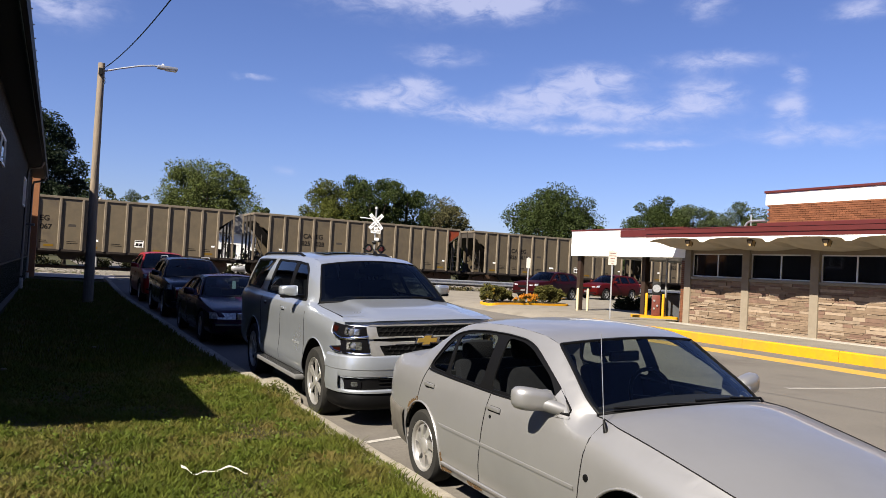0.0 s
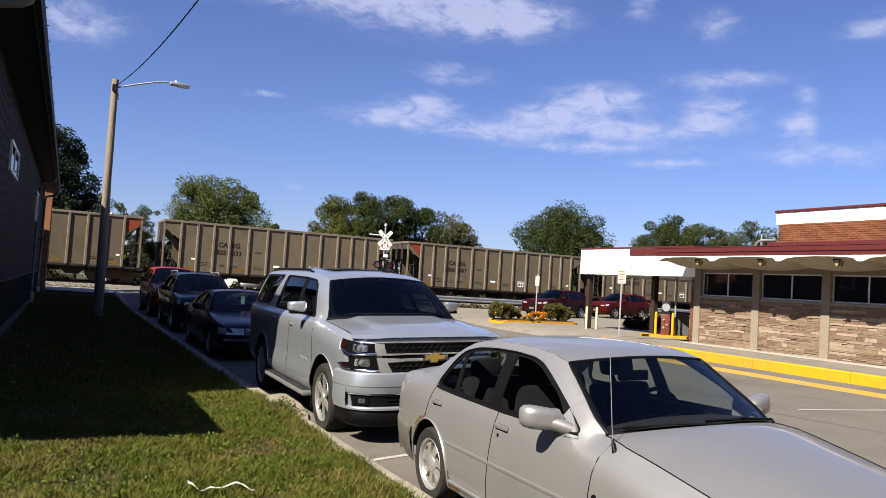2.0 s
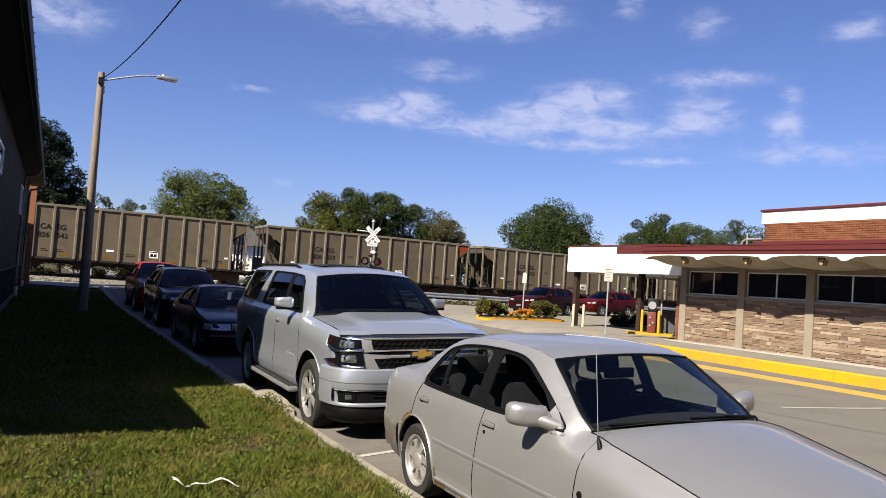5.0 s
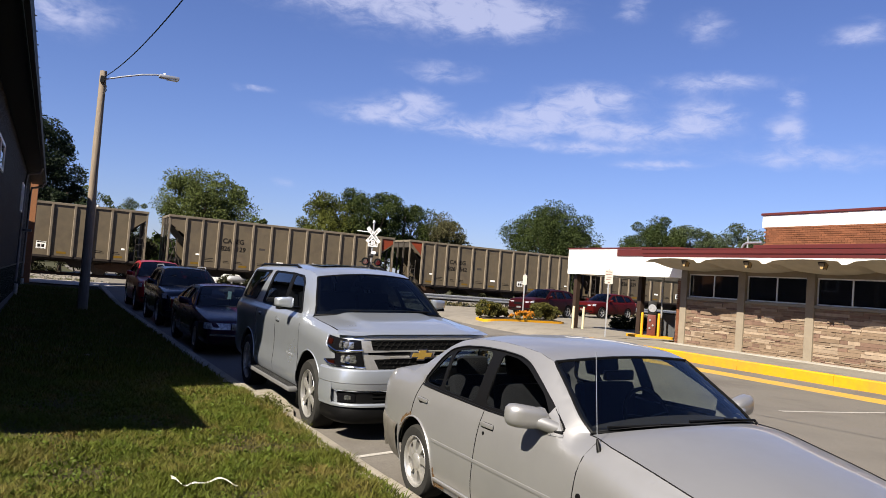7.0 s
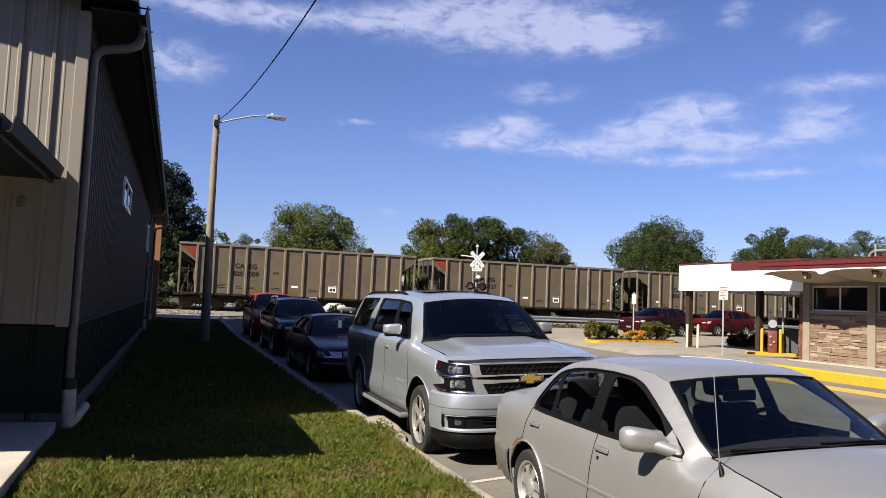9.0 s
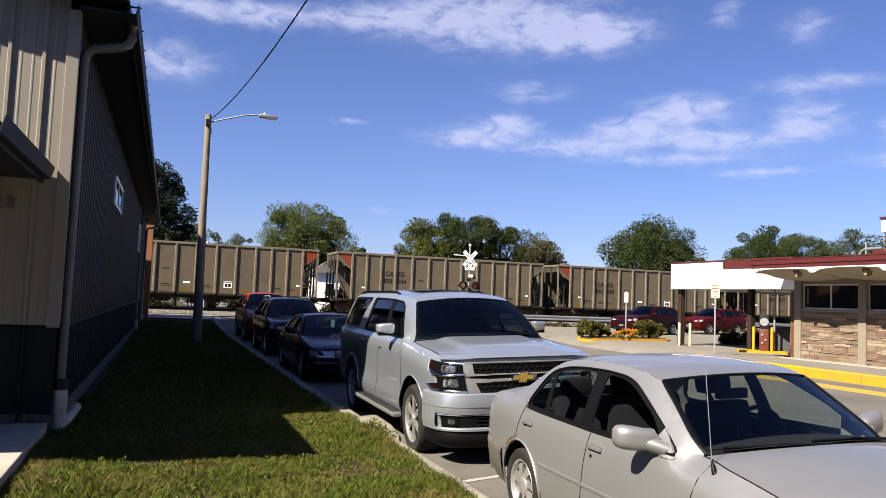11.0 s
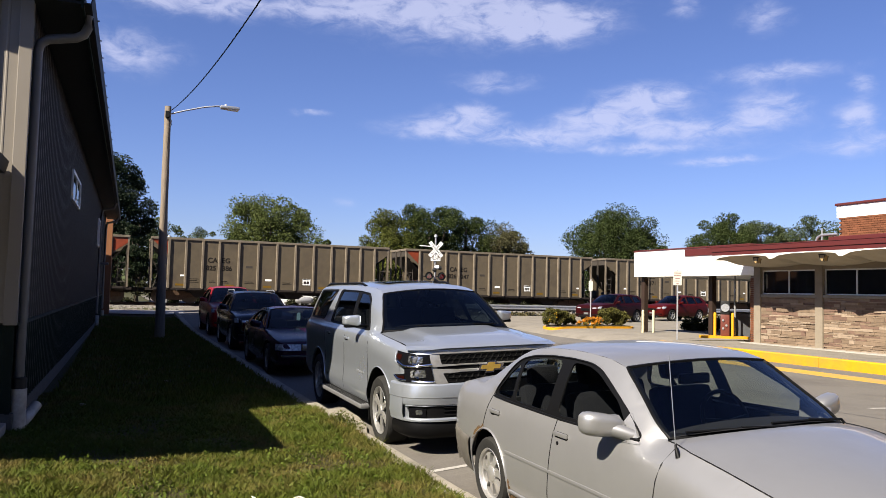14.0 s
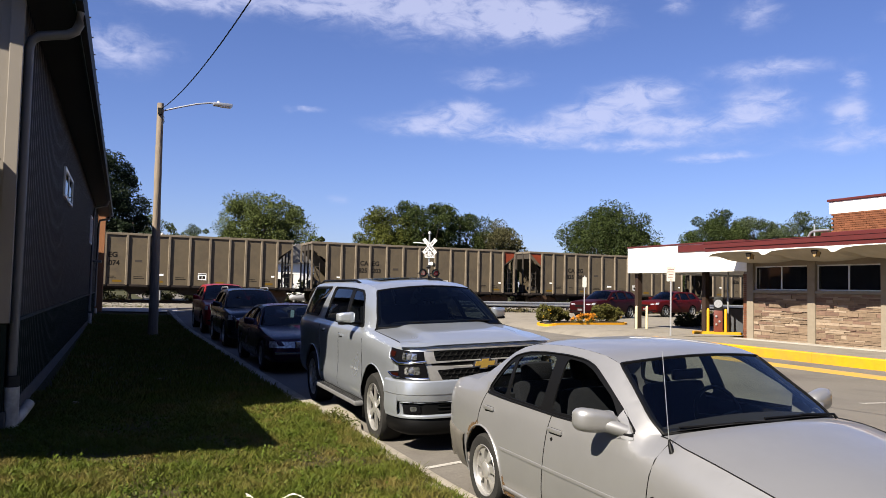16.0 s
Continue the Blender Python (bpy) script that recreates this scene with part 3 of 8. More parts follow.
def build_bank():
    b = empty("bank_building", pose(0, 0, 0))
    tagged(b, "low stone-faced bank with dark red roof edge and scalloped eaves", "building")
    y_end = PIERS[-1] - 0.2
    # core wall and windows between the piers
    Z_SILL, Z_W0, Z_W1 = 1.97, 2.07, 2.92
    core = bmesh.new()
    box(core, WX + 0.06, WX + 0.4, y_end, 21.4, BASE - 0.1, Z_W0)
    box(core, WX + 0.06, WX + 0.4, y_end, 21.4, Z_W1, 3.6)
    part("wall", core, MORTAR, b)
    part("wall", abox(WX + 0.4, WX + 12, 21.1, 21.4, 0, 3.6), MORTAR, b, "end wall of the bank")
    part("wall", abox(WX + 3.2, WX + 3.4, y_end, 21.1, 0, 3.6), CREAM, b, "inner room wall")
    part("ceiling_board", abox(WX + 0.4, WX + 3.2, y_end, 21.1, 3.3, 3.4), CREAM, b)
    part("floor_board", abox(WX + 0.4, WX + 3.2, y_end, 21.1, 0.2, 0.35), MORTAR, b)
    rnd = random.Random(11)
    stones = part("stone_veneer", abox(WX + 0.016, WX + 0.065, y_end, 21.35, BASE, Z_SILL), MORTAR, b, "ledge stone facing in tan and rose")
    rest = {0: bmesh.new(), 1: bmesh.new(), 2: bmesh.new()}
    count = 0
    for k, y1 in enumerate(PIERS[:-1]):
        y0, top = PIERS[k + 1] + 0.14, y1 - 0.14
        z = BASE + 0.01
        while z < Z_SILL - 0.02:
            hgt = min(rnd.choice((0.035, 0.045, 0.055, 0.07, 0.09, 0.12)), Z_SILL - 0.012 - z)
            y = y0
            while y < top - 0.05:
                ln = min(rnd.uniform(0.18, 0.85), top - y)
                if top - y - ln < 0.1:
                    ln = top - y
                proud = 0.034 * rnd.random() ** 2
                i = rnd.choice((0, 0, 1, 2))
                bm = bmesh.new() if count < 300 and k < 3 else rest[i]
                box(bm, WX + 0.006 - proud, WX + 0.062, y + 0.004, y + ln - 0.004, z + 0.003, z + hgt - 0.003)
                if bm is not rest[i]:
                    part("stone", bm, STONES[i], stones)
                    count += 1
                y += ln
            z += hgt
    for i in rest:
        tagged(part("stone", rest[i], STONES[i], stones), kind="stuff")
    for k, y in enumerate(PIERS):
        w = 0.15
        bm = abox(WX - 0.07, WX + 0.1, y - w, y + w, BASE - 0.02, 3.3, 0.012)
        part("pier", bm, PIER, b, "cream concrete pier")
        # lantern under the eave
        y = y - 1.43
        lp = part("wall_lamp", prism(bmesh.new(), [(y - 0.05, 3.10), (y + 0.05, 3.10), (y + 0.10, 3.27), (y - 0.10, 3.27)], "x", EX + 0.20, EX + 0.34), AMBER, b, "small bronze lantern with amber glass")
        bm = bmesh.new()
        for dy in (-0.09, 0.09):
            tube(bm, [(EX + 0.19, y + dy * 0.5, 3.09), (EX + 0.19, y + dy * 1.15, 3.27)], 0.012, 5)
            tube(bm, [(EX + 0.35, y + dy * 0.5, 3.09), (EX + 0.35, y + dy * 1.15, 3.27)], 0.012, 5)
        box(bm, EX + 0.18, EX + 0.36, y - 0.12, y + 0.12, 3.27, 3.34)
        part("frame", bm, BRONZE, lp)
    for k, y1 in enumerate(PIERS[:-1]):
        ya, yb = PIERS[k + 1] + 0.15, y1 - 0.15
        part("sill", abox(WX - 0.05, WX + 0.12, ya, yb, Z_SILL, Z_W0 - 0.003, 0.01), LIMESTONE, b, "pale limestone sill")
        bm = bmesh.new()
        for q in ((ya, ya + 0.04), (yb - 0.04, yb), ((ya + yb) / 2 - 0.022, (ya + yb) / 2 + 0.022)):
            box(bm, WX + 0.06, WX + 0.12, *q, Z_W0, Z_W1)
        for q in ((Z_W0, Z_W0 + 0.04), (Z_W1 - 0.04, Z_W1)):
            box(bm, WX + 0.065, WX + 0.115, ya, yb, *q)
        w = part("window", bm, ALU, b, "aluminium-framed two-light window")
        for s in (0, 1):
            a = ya + 0.04 + s * ((yb - ya) / 2 - 0.02)
            part("pane", abox(WX + 0.085, WX + 0.095, a, a + (yb - ya) / 2 - 0.062, Z_W0 + 0.04, Z_W1 - 0.04), DARK_GLASS, w)
        part("frieze", abox(WX + 0.0, WX + 0.06, ya, yb, Z_W1 + 0.003, 3.3), PIER, b)
    part("plinth", abox(WX - 0.62, WX - 0.072, y_end, 21.5, BASE - 0.06, BASE + 0.02, 0.008), PALE_WALK, b, "pale concrete strip along the wall")
    # roof slab, red edge, scalloped eave soffits
    part("roof", abox(EX + 0.05, WX + 12, y_end - 1, 21.7, 3.55, 3.66), RED_ROOF, b, "flat dark red roof")
    f = part("fascia", abox(EX - 0.02, EX + 0.05, y_end - 1, 21.75, 3.53, 3.69, 0.008), RED_TRIM, b, "dark red roof edge")
    part("drip_edge", abox(EX - 0.035, EX + 0.05, y_end - 1, 21.76, 3.685, 3.71), RED_TRIM, f)
    part("fascia", abox(EX + 0.01, EX + 0.06, y_end - 1, 21.7, 3.40, 3.528, 0.006), RED_TRIM, b)
    part("fascia", abox(EX + 0.05, WX + 1.5, 21.7, 21.75, 3.40, 3.69), RED_TRIM, b)
    part("fascia", abox(WX - 0.02, WX + 0.04, 21.56, 25.2, 3.58, 3.86, 0.006), RED_TRIM, b, "dark red band along the canopy")
    for k, y1 in enumerate([p + 0.42 for p in PIERS[:-1]]):
        # one vault of the eave: scalloped front edge, dish that drops behind it
        y0 = y1 - BAY
        rows = []
        for i in range(9):
            s = i / 8
            row = []
            for q, ze, zd in ((0, 3.23, 3.34), (0.03, 3.23, 3.30), (0.08, 3.33, 3.12), (0.3, 3.372, 3.05), (0.5, 3.378, 3.02), (0.7, 3.37, 3.03), (0.88, 3.33, 3.08), (0.975, 3.23, 3.26), (1.0, 3.23, 3.34)):
                drop = math.sin(math.pi / 2 * min(1, s * 1.5))
                row.append((EX + 0.03 + s * (WX - EX + 0.03), y0 + q * BAY, ze + (zd - ze) * drop))
            rows.append(row)
        bm = sheet(bmesh.new(), rows)
        part("eave_vault", bm, CREAM, b, "cream scalloped eave soffit", smooth=24)
        # front face of the vault in white: its sunlight is put into the colour
        part("eave_edge", sheet(bmesh.new(), [[(x - 0.012, y, 3.41) for x, y, z in rows[0]], [(x - 0.012, y, z - 0.008) for x, y, z in rows[0]], [(x + 0.02, y, z - 0.008) for x, y, z in rows[0]]]), WHITE_PAINT, b, "scalloped eave edge, sunlit white put into its colour")
    # upper storey block, brick with white band and red coping
    X0, Y1 = 24.0, 20.1
    up = part("upper_wall", abox(X0 + 0.09, X0 + 9, Y1 - 26, Y1 - 0.09, 3.6, 5.2), MORTAR, b, "orange-red brick upper wall")
    part("white_band", abox(X0, X0 + 9, Y1 - 26, Y1, 4.90, 5.35, 0.01), WHITE_PAINT, b, "white band above the brick")
    part("coping", abox(X0 - 0.05, X0 + 9, Y1 - 26, Y1 + 0.04, 5.355, 5.44, 0.012), RED_TRIM, b, "dark red coping")
    part("flashing", abox(X0 - 0.25, X0 + 9, Y1 - 26, Y1 + 0.15, 3.66, 4.22, 0.02), RED_TRIM, b, "dark red flashing")
    me, n = None, 0
    z = 4.23
    row = 0
    extra = bmesh.new()
    while z < 4.88:
        y = Y1 - 0.1 - (0.11 if row % 2 else 0)
        while y > Y1 - 9:
            if y > Y1 - 5.2 and n < 290:
                if me is None:
                    bm = abox(0, 0.1, -0.21, 0, 0, 0.065)
                    ob = part("brick", bm, BRICK_A, up)
                    me = ob.data
                else:
                    ob = new("brick", me)
                    ob.parent = up
                ob.location = (X0, y, z)
                n += 1
            else:
                box(extra, X0, X0 + 0.1, y - 0.21, y, z, z + 0.065)
            y -= 0.22
        z += 0.0765
        row += 1
    tagged(part("brick", extra, BRICK_A, up), kind="stuff")
    # brick return of the corner beside the drive-through
    ret = part("brick_corner", abox(WX + 0.03, WX + 0.3, 21.41, 21.64, BASE - 0.1, 2.74), MORTAR, b, "brick return at the corner")
    z, row = BASE, 0
    while z < 2.66:
        for y0, y1 in (((21.41, 21.61), (21.623, 21.64)) if row % 2 else ((21.41, 21.50), (21.513, 21.64))):
            part("brick", abox(WX + 0.01, WX + 0.1, y0, y1, z, z + 0.056), BRICK_A, ret)
        z += 0.0765
        row += 1
    # vent pipe on the roof
    bm = tube(bmesh.new(), [(24.05, 20.78, 3.66), (24.05, 20.78, 4.58)], 0.03, 8)
    tube(bm, [(24.05, 20.1, 4.33), (24.05, 20.8, 4.33), (24.05, 20.95, 4.27), (24.05, 21.05, 4.12), (24.05, 21.1, 3.66)], 0.05, 8)
    part("roof_pipe", bm, GALV, b, "galvanised pipes on the roof", smooth=50)
    part("roof_vent", abox(22.0, 22.5, 14.6, 15.1, 3.66, 3.78, 0.02), GALV, b)
    part("roof_vent", abox(22.3, 22.7, 21.0, 21.7, 3.66, 3.76, 0.02), GALV, b)


build_bank()


def build_canopy():
    c = empty("drive_through_canopy", pose(0, 0, 0))
    tagged(c, "white drive-through canopy on dark brown columns", "canopy")
    X0, X1, Y0, Y1 = 21.42, 33.0, 21.66, 28.6
    part("fascia", abox(X0, X0 + 0.15, Y0 - 0.45, Y1, 2.76, 3.88, 0.01), WHITE_PAINT, c, "deep white canopy fascia")
    part("fascia", abox(X0 + 0.15, X1, Y1 - 0.15, Y1, 2.76, 3.88), WHITE_PAINT, c)
    part("coping", abox(X0 - 0.03, X1, Y0, Y1 + 0.03, 3.884, 3.94, 0.008), RED_TRIM, c, "dark red coping")
    part("soffit", abox(X0 + 0.15, X1, Y0, Y1 - 0.15, 2.85, 2.9), WHITE_PAINT, c)
    for x, y in ((21.75, 28.25), (22.5, 24.8), (30, 28.2)):
        part("column", abox(x - 0.11, x + 0.11, y - 0.11, y + 0.11, 0.25, 2.85, 0.01), BROWN_STEEL, c, "dark brown steel column")


build_canopy()
# ---- railway ----
TRAIN_Y, RAIL_Z = 50.5, 0.78
CAR_BODY = material("coal_car_taupe", (0.108, 0.085, 0.056), (0.087, 0.071, 0.048), 2.2, 0.6, 0.15, bump=0.06, bscale=5, stain=(0.055, 0.043, 0.035), sscale=0.9, per_object=0.12)
CAR_RIB = material("coal_car_rib", (0.152, 0.125, 0.093), (0.125, 0.105, 0.078), 3, 0.55, 0.15, stain=(0.074, 0.058, 0.043), sscale=1.5)
CAR_RED = material("faded_orange_red", (0.180, 0.033, 0.013), (0.144, 0.026, 0.010), 4, 0.6, stain=(0.090, 0.029, 0.018), sscale=1.5)
CAR_DARK = material("sooty_underframe", (0.013, 0.010, 0.009), (0.021, 0.016, 0.013), 4, 0.8, bump=0.2)
CAR_END = material("end_steel", (0.045, 0.038, 0.032), (0.032, 0.027, 0.022), 4, 0.7, bump=0.1)
LETTER = material("black_lettering", (0.016, 0.014, 0.012), None, 8, 0.8, spec=0.1)
SAFETY_Y = material("amber_reflector", (0.1392, 0.0781, 0.0055), None, 6, 0.5)
SAFETY_W = material("white_label", (0.82, 0.81, 0.78), None, 6, 0.5)
COAL = material("coal_load", (0.011, 0.011, 0.012), (0.017, 0.017, 0.017), 8, 0.8, bump=0.8, bscale=5)
WHEEL_STEEL = material("wheel_steel", (0.056, 0.042, 0.034), (0.090, 0.068, 0.051), 5, 0.6, 0.4)


def build_track():
    bm = bmesh.new()
    ys = [45.6, 46.6, 47.9, 48.7, 52.3, 53.1, 55.5]
    zs = [0.45, 0.46, 0.58, 0.62, 0.62, 0.58, 0.30]
    xs = [-400, -150] + [-60 + 3 * k for k in range(61)] + [250, 500]
    sheet(bm, [[(x, y, z + 0.03 * noise.noise((x * 0.4, y, 0))) for x in xs] for y, z in zip(ys, zs)])
    tagged(finish(bm, "track_bed", GRAVEL, smooth=60), "grey ballast bank of the railway", "track bed", kind="structure")
    # loose stones on the near shoulder
    rnd = random.Random(5)
    bm = bmesh.new()
    for _ in range(2600):
        x, y = rnd.uniform(-12, 44), rnd.uniform(45.8, 48.9)
        s = rnd.uniform(0.03, 0.075)
        z = 0.46 + 0.13 * smooth01(46.6, 48.2, y)
        m = pose(x, y, z, rnd.uniform(0, 360), rnd.uniform(0, 360), rnd.uniform(0, 360))
        box(bm, -s, s, -s * 0.7, s * 0.7, -s * 0.6, s * 0.6, m=m)
    tagged(finish(bm, "ballast_stones", GRAVEL), "loose grey ballast stones", "ballast", kind="stuff")
    tr = empty("railway_track", pose(0, TRAIN_Y, 0))
    tagged(tr, "steel rails on dark timber sleepers", "track", kind="structure")
    for s in (-1, 1):
        bm = prism(bmesh.new(), [(-0.07, 0.62), (0.07, 0.62), (0.07, 0.635), (0.012, 0.66), (0.012, 0.74), (0.036, 0.75), (0.036, 0.78), (-0.036, 0.78), (-0.036, 0.75), (-0.012, 0.74), (-0.012, 0.66), (-0.07, 0.635)], "x", -400, 500)
        for v in bm.verts:
            v.co.x, v.co.y = v.co.x, v.co.y + s * 0.7535
        part("rail", bm, STEEL_RUST, tr)
    me = None
    for k in range(140):
        x = -22 + k * 0.54
        if me is None:
            ob = part("sleeper", abox(-0.115, 0.115, -1.3, 1.3, 0.5, 0.64, 0.01), WOOD_POLE, tr)
            me = ob.data
        else:
            ob = new("sleeper", me)
            ob.parent = tr
        ob.location = (x, 0, 0)


build_track()

CAR_L, HALF = 16.2, 1.58
Z0, Z1 = 0.93, 3.92  # sill and top above the rail


def rib_xs():
    return [8.12 + d for d in (-6.48, -5.5, -4.52, -3.54, -2.36, -1.18, 0, 1.18, 2.36, 3.54, 4.52, 5.5, 6.48)]


def build_car():
    """An open hopper: origin at the middle of its left coupling gap, on the rail."""
    c = empty("coal_car")
    a, z = 0.62, CAR_L - 0.62
    # side: full sheet cut back at the lower corners over the end platforms
    poly = [(a, Z1), (a, Z1 - 0.42), (1.60, 2.80), (1.60, Z0), (z - 0.96, Z0), (z - 0.96, 2.80), (z, Z1 - 0.42), (z, Z1)]
    for s in (-1, 1):
        bm = prism(bmesh.new(), poly, "y", s * HALF - 0.012, s * HALF + 0.012)
        part("side", bm, CAR_BODY, c, "dusty taupe side sheet")
    for x in rib_xs():
        for s in (-1, 1):
            bm = prism(bmesh.new(), [(x - 0.085, s * HALF), (x - 0.05, s * (HALF + 0.105)), (x + 0.05, s * (HALF + 0.105)), (x + 0.085, s * HALF)], "z", Z0, Z1 - 0.05)
            part("rib", bm, CAR_RIB, c)
    for s in (-1, 1):
        part("top_chord", abox(a - 0.05, z + 0.05, s * HALF - 0.07, s * HALF + 0.09, Z1 - 0.06, Z1 + 0.08, 0.015), CAR_RIB, c)
        part("side_sill", abox(a + 0.2, z - 0.2, s * HALF - 0.06, s * HALF + 0.06, Z0 - 0.10, Z0 + 0.03, 0.01), CAR_DARK, c)
    # hopper slopes, floor and load
    for x_top, x_bot in ((a + 0.05, 3.2), (z - 0.05, CAR_L - 3.2)):
        bm = bmesh.new()
        sheet(bm, [[(x_top, -HALF + 0.02, Z1 - 0.45), (x_top, HALF - 0.02, Z1 - 0.45)], [(x_bot, -HALF + 0.02, 1.0), (x_bot, HALF - 0.02, 1.0)]])
        sheet(bm, [[(x_top, -HALF + 0.02, Z1), (x_top, HALF - 0.02, Z1)], [(x_top, -HALF + 0.02, Z1 - 0.45), (x_top, HALF - 0.02, Z1 - 0.45)]])
        part("slope_sheet", bm, CAR_END, c)
        part("top_chord", abox(min(x_top, x_top + 0.1) - 0.05, x_top + 0.05, -HALF, HALF, Z1 - 0.06, Z1 + 0.08), CAR_RIB, c)
    part("floor", abox(2.2, CAR_L - 2.2, -HALF + 0.02, HALF - 0.02, 0.75, 0.95), CAR_DARK, c)
    xs, ys = spread(0.75, CAR_L - 0.75, 24), spread(-1.5, 1.5, 6)
    bm = sheet(bmesh.new(), [[(x, y, 3.35 + 0.25 * math.cos(y) + 0.12 * noise.noise((x, y, 3))) for x in xs] for y in ys])
    part("load", bm, COAL, c, "coal load")
    part("centre_sill", abox(0.35, CAR_L - 0.35, -0.32, 0.32, 0.62, 0.98), CAR_DARK, c)
    # hopper doors below
    for x in (3.6, 6.3, 9.3, 12.0):
        bm = prism(bmesh.new(), [(x - 0.9, 0.92), (x + 0.9, 0.92), (x + 0.35, 0.38), (x - 0.35, 0.38)], "y", -1.25, 1.25)
        part("hopper_chute", bm, CAR_DARK, c)
    for s, e in ((1, 0.0), (-1, CAR_L)):
        def X(d, e=e, s=s):
            return e + s * d
        lo = min(X(0.38), X(1.75))
        part("end_platform", abox(lo, lo + 1.37, -HALF, HALF, Z0 - 0.16, Z0 + 0.0, 0.01), CAR_DARK, c)
        for y in (-HALF + 0.02, HALF - 0.02, -0.5, 0.5):
            part("end_post", abox(min(X(0.60), X(0.70)), max(X(0.60), X(0.70)), y - 0.05, y + 0.05, Z0, Z1), CAR_RIB if abs(y) > 1 else CAR_END, c)
        # ladder, brake rigging and valves in the open end
        lad = bmesh.new()
        for x in (0.74, 1.18):
            tube(lad, [(X(x), -HALF + 0.06, Z0), (X(x), -HALF + 0.06, 2.6 if x > 1 else Z1 - 0.2)], 0.02, 5)
        for k in range(4):
            tube(lad, [(X(0.74), -HALF + 0.06, Z0 + 0.3 + k * 0.38), (X(1.18), -HALF + 0.06, Z0 + 0.3 + k * 0.38)], 0.016, 5)
        part("ladder", lad, CAR_END, c)
        rig = bmesh.new()
        tube(rig, [(X(1.35), -0.9, Z0 + 0.35), (X(1.35), -0.2, Z0 + 0.35)], 0.16, 10)
        box(rig, *sorted((X(1.0), X(1.25))), 0.2, 0.7, Z0, Z0 + 0.6)
        tube(rig, [(X(0.8), -1.1, Z0), (X(1.2), -1.0, Z0 + 1.3)], 0.03, 6)
        tube(rig, [(X(1.5), -1.35, Z0), (X(0.8), -1.35, 2.5)], 0.035, 6)
        part("brake_gear", rig, CAR_END, c)
        if s > 0:
            bm = lathe(bmesh.new(), [(0.25, 0.02), (0.28, 0.0), (0.28, -0.03), (0.25, -0.04)], 16, "x", (X(0.56), -1.0, Z0 + 1.0))
            part("brake_wheel", bm, CAR_DARK, c)
        cp = bmesh.new()
        box(cp, *sorted((X(0.02), X(0.5))), -0.12, 0.12, 0.66, 0.92, 0.02)
        tube(cp, [(X(0.5), -0.4, 0.8), (X(0.3), -0.42, 0.55), (X(0.02), -0.42, 0.48)], 0.03, 6)
        part("coupler", cp, CAR_DARK, c)
        # truck
        tx = X(2.1)
        for y in (-1.03, 1.03):
            bm = prism(bmesh.new(), [(tx - 1.15, 0.58), (tx - 0.7, 0.66), (tx - 0.4, 0.78), (tx + 0.4, 0.78), (tx + 0.7, 0.66), (tx + 1.15, 0.58), (tx + 1.15, 0.40), (tx + 0.75, 0.36), (tx + 0.35, 0.22), (tx - 0.35, 0.22), (tx - 0.75, 0.36), (tx - 1.15, 0.40)], "y", y - 0.06, y + 0.06)
            part("truck_frame", bm, STEEL_RUST, c, "rusty cast truck frame")
        for dx in (-0.89, 0.89):
            for y in (-0.78, 0.78):
                bm = lathe(bmesh.new(), [(0.08, y - 0.07), (0.40, y - 0.06), (0.46, y - 0.06 if y < 0 else y - 0.07), (0.455, y + 0.065), (0.39, y + 0.06), (0.12, y + 0.03), (0.0, y + 0.09)], 24, "y", (tx + dx, 0, 0.457))
                part("wheel", bm, WHEEL_STEEL, c, smooth=40)
        part("bolster", abox(tx - 0.25, tx + 0.25, -1.2, 1.2, 0.5, 0.75), STEEL_RUST, c)
    # stencils and plates on the near side
    f = -HALF - 0.016
    def plate(x0, x1, z0, z1, mat, label=""):
        part("label_plate", abox(x0, x1, f, f + 0.006, z0, z1), mat, c, label)
    plate(6.2, 6.6, 2.28, 2.42, CAR_END)
    plate(7.42, 7.82, 1.50, 1.62, SAFETY_W)
    plate(9.80, 10.30, 1.30, 1.72, SAFETY_W, "white and black stencilled plate")
    part("label_plate", abox(9.83, 10.27, f - 0.004, f, 1.64, 1.70), LETTER, c)
    part("label_plate", abox(9.87, 10.03, f - 0.004, f, 1.38, 1.56), LETTER, c)
    part("label_plate", abox(10.07, 10.23, f - 0.004, f, 1.38, 1.56), LETTER, c)
    plate(2.32, 2.54, 1.66, 1.76, SAFETY_W)
    plate(14.25, 14.45, 1.58, 1.68, SAFETY_W)
    for x in (2.05, 5.0, 7.3, 10.85, 13.85):
        plate(x, x + 0.5, 1.09, 1.21, SAFETY_Y, "amber reflective strip")
    for x, w, n in ((2.85, 0.55, 3), (4.0, 0.4, 2), (4.75, 0.45, 2), (6.15, 0.6, 2), (8.5, 0.6, 2), (9.75, 0.5, 2), (12.85, 0.5, 2), (13.8, 0.4, 2)):
        for k in range(n):
            plate(x, x + w - 0.1 * (k % 2), 1.30 + k * 0.10, 1.335 + k * 0.10, LETTER)
    return c


def end_panel(side):
    """The painted panel in the upper corner of an end."""
    a, z = 0.62, CAR_L - 0.62
    poly = [(a + 0.04, Z1 - 0.08), (1.54, 2.98), (1.54, Z1 - 0.08)] if side == "L" else [(z - 0.03, Z1 - 0.08), (z - 0.03, Z1 - 0.34), (z - 0.86, 2.98), (z - 0.86, Z1 - 0.08)]
    return prism(bmesh.new(), poly, "y", -HALF - 0.02, -HALF - 0.0125)


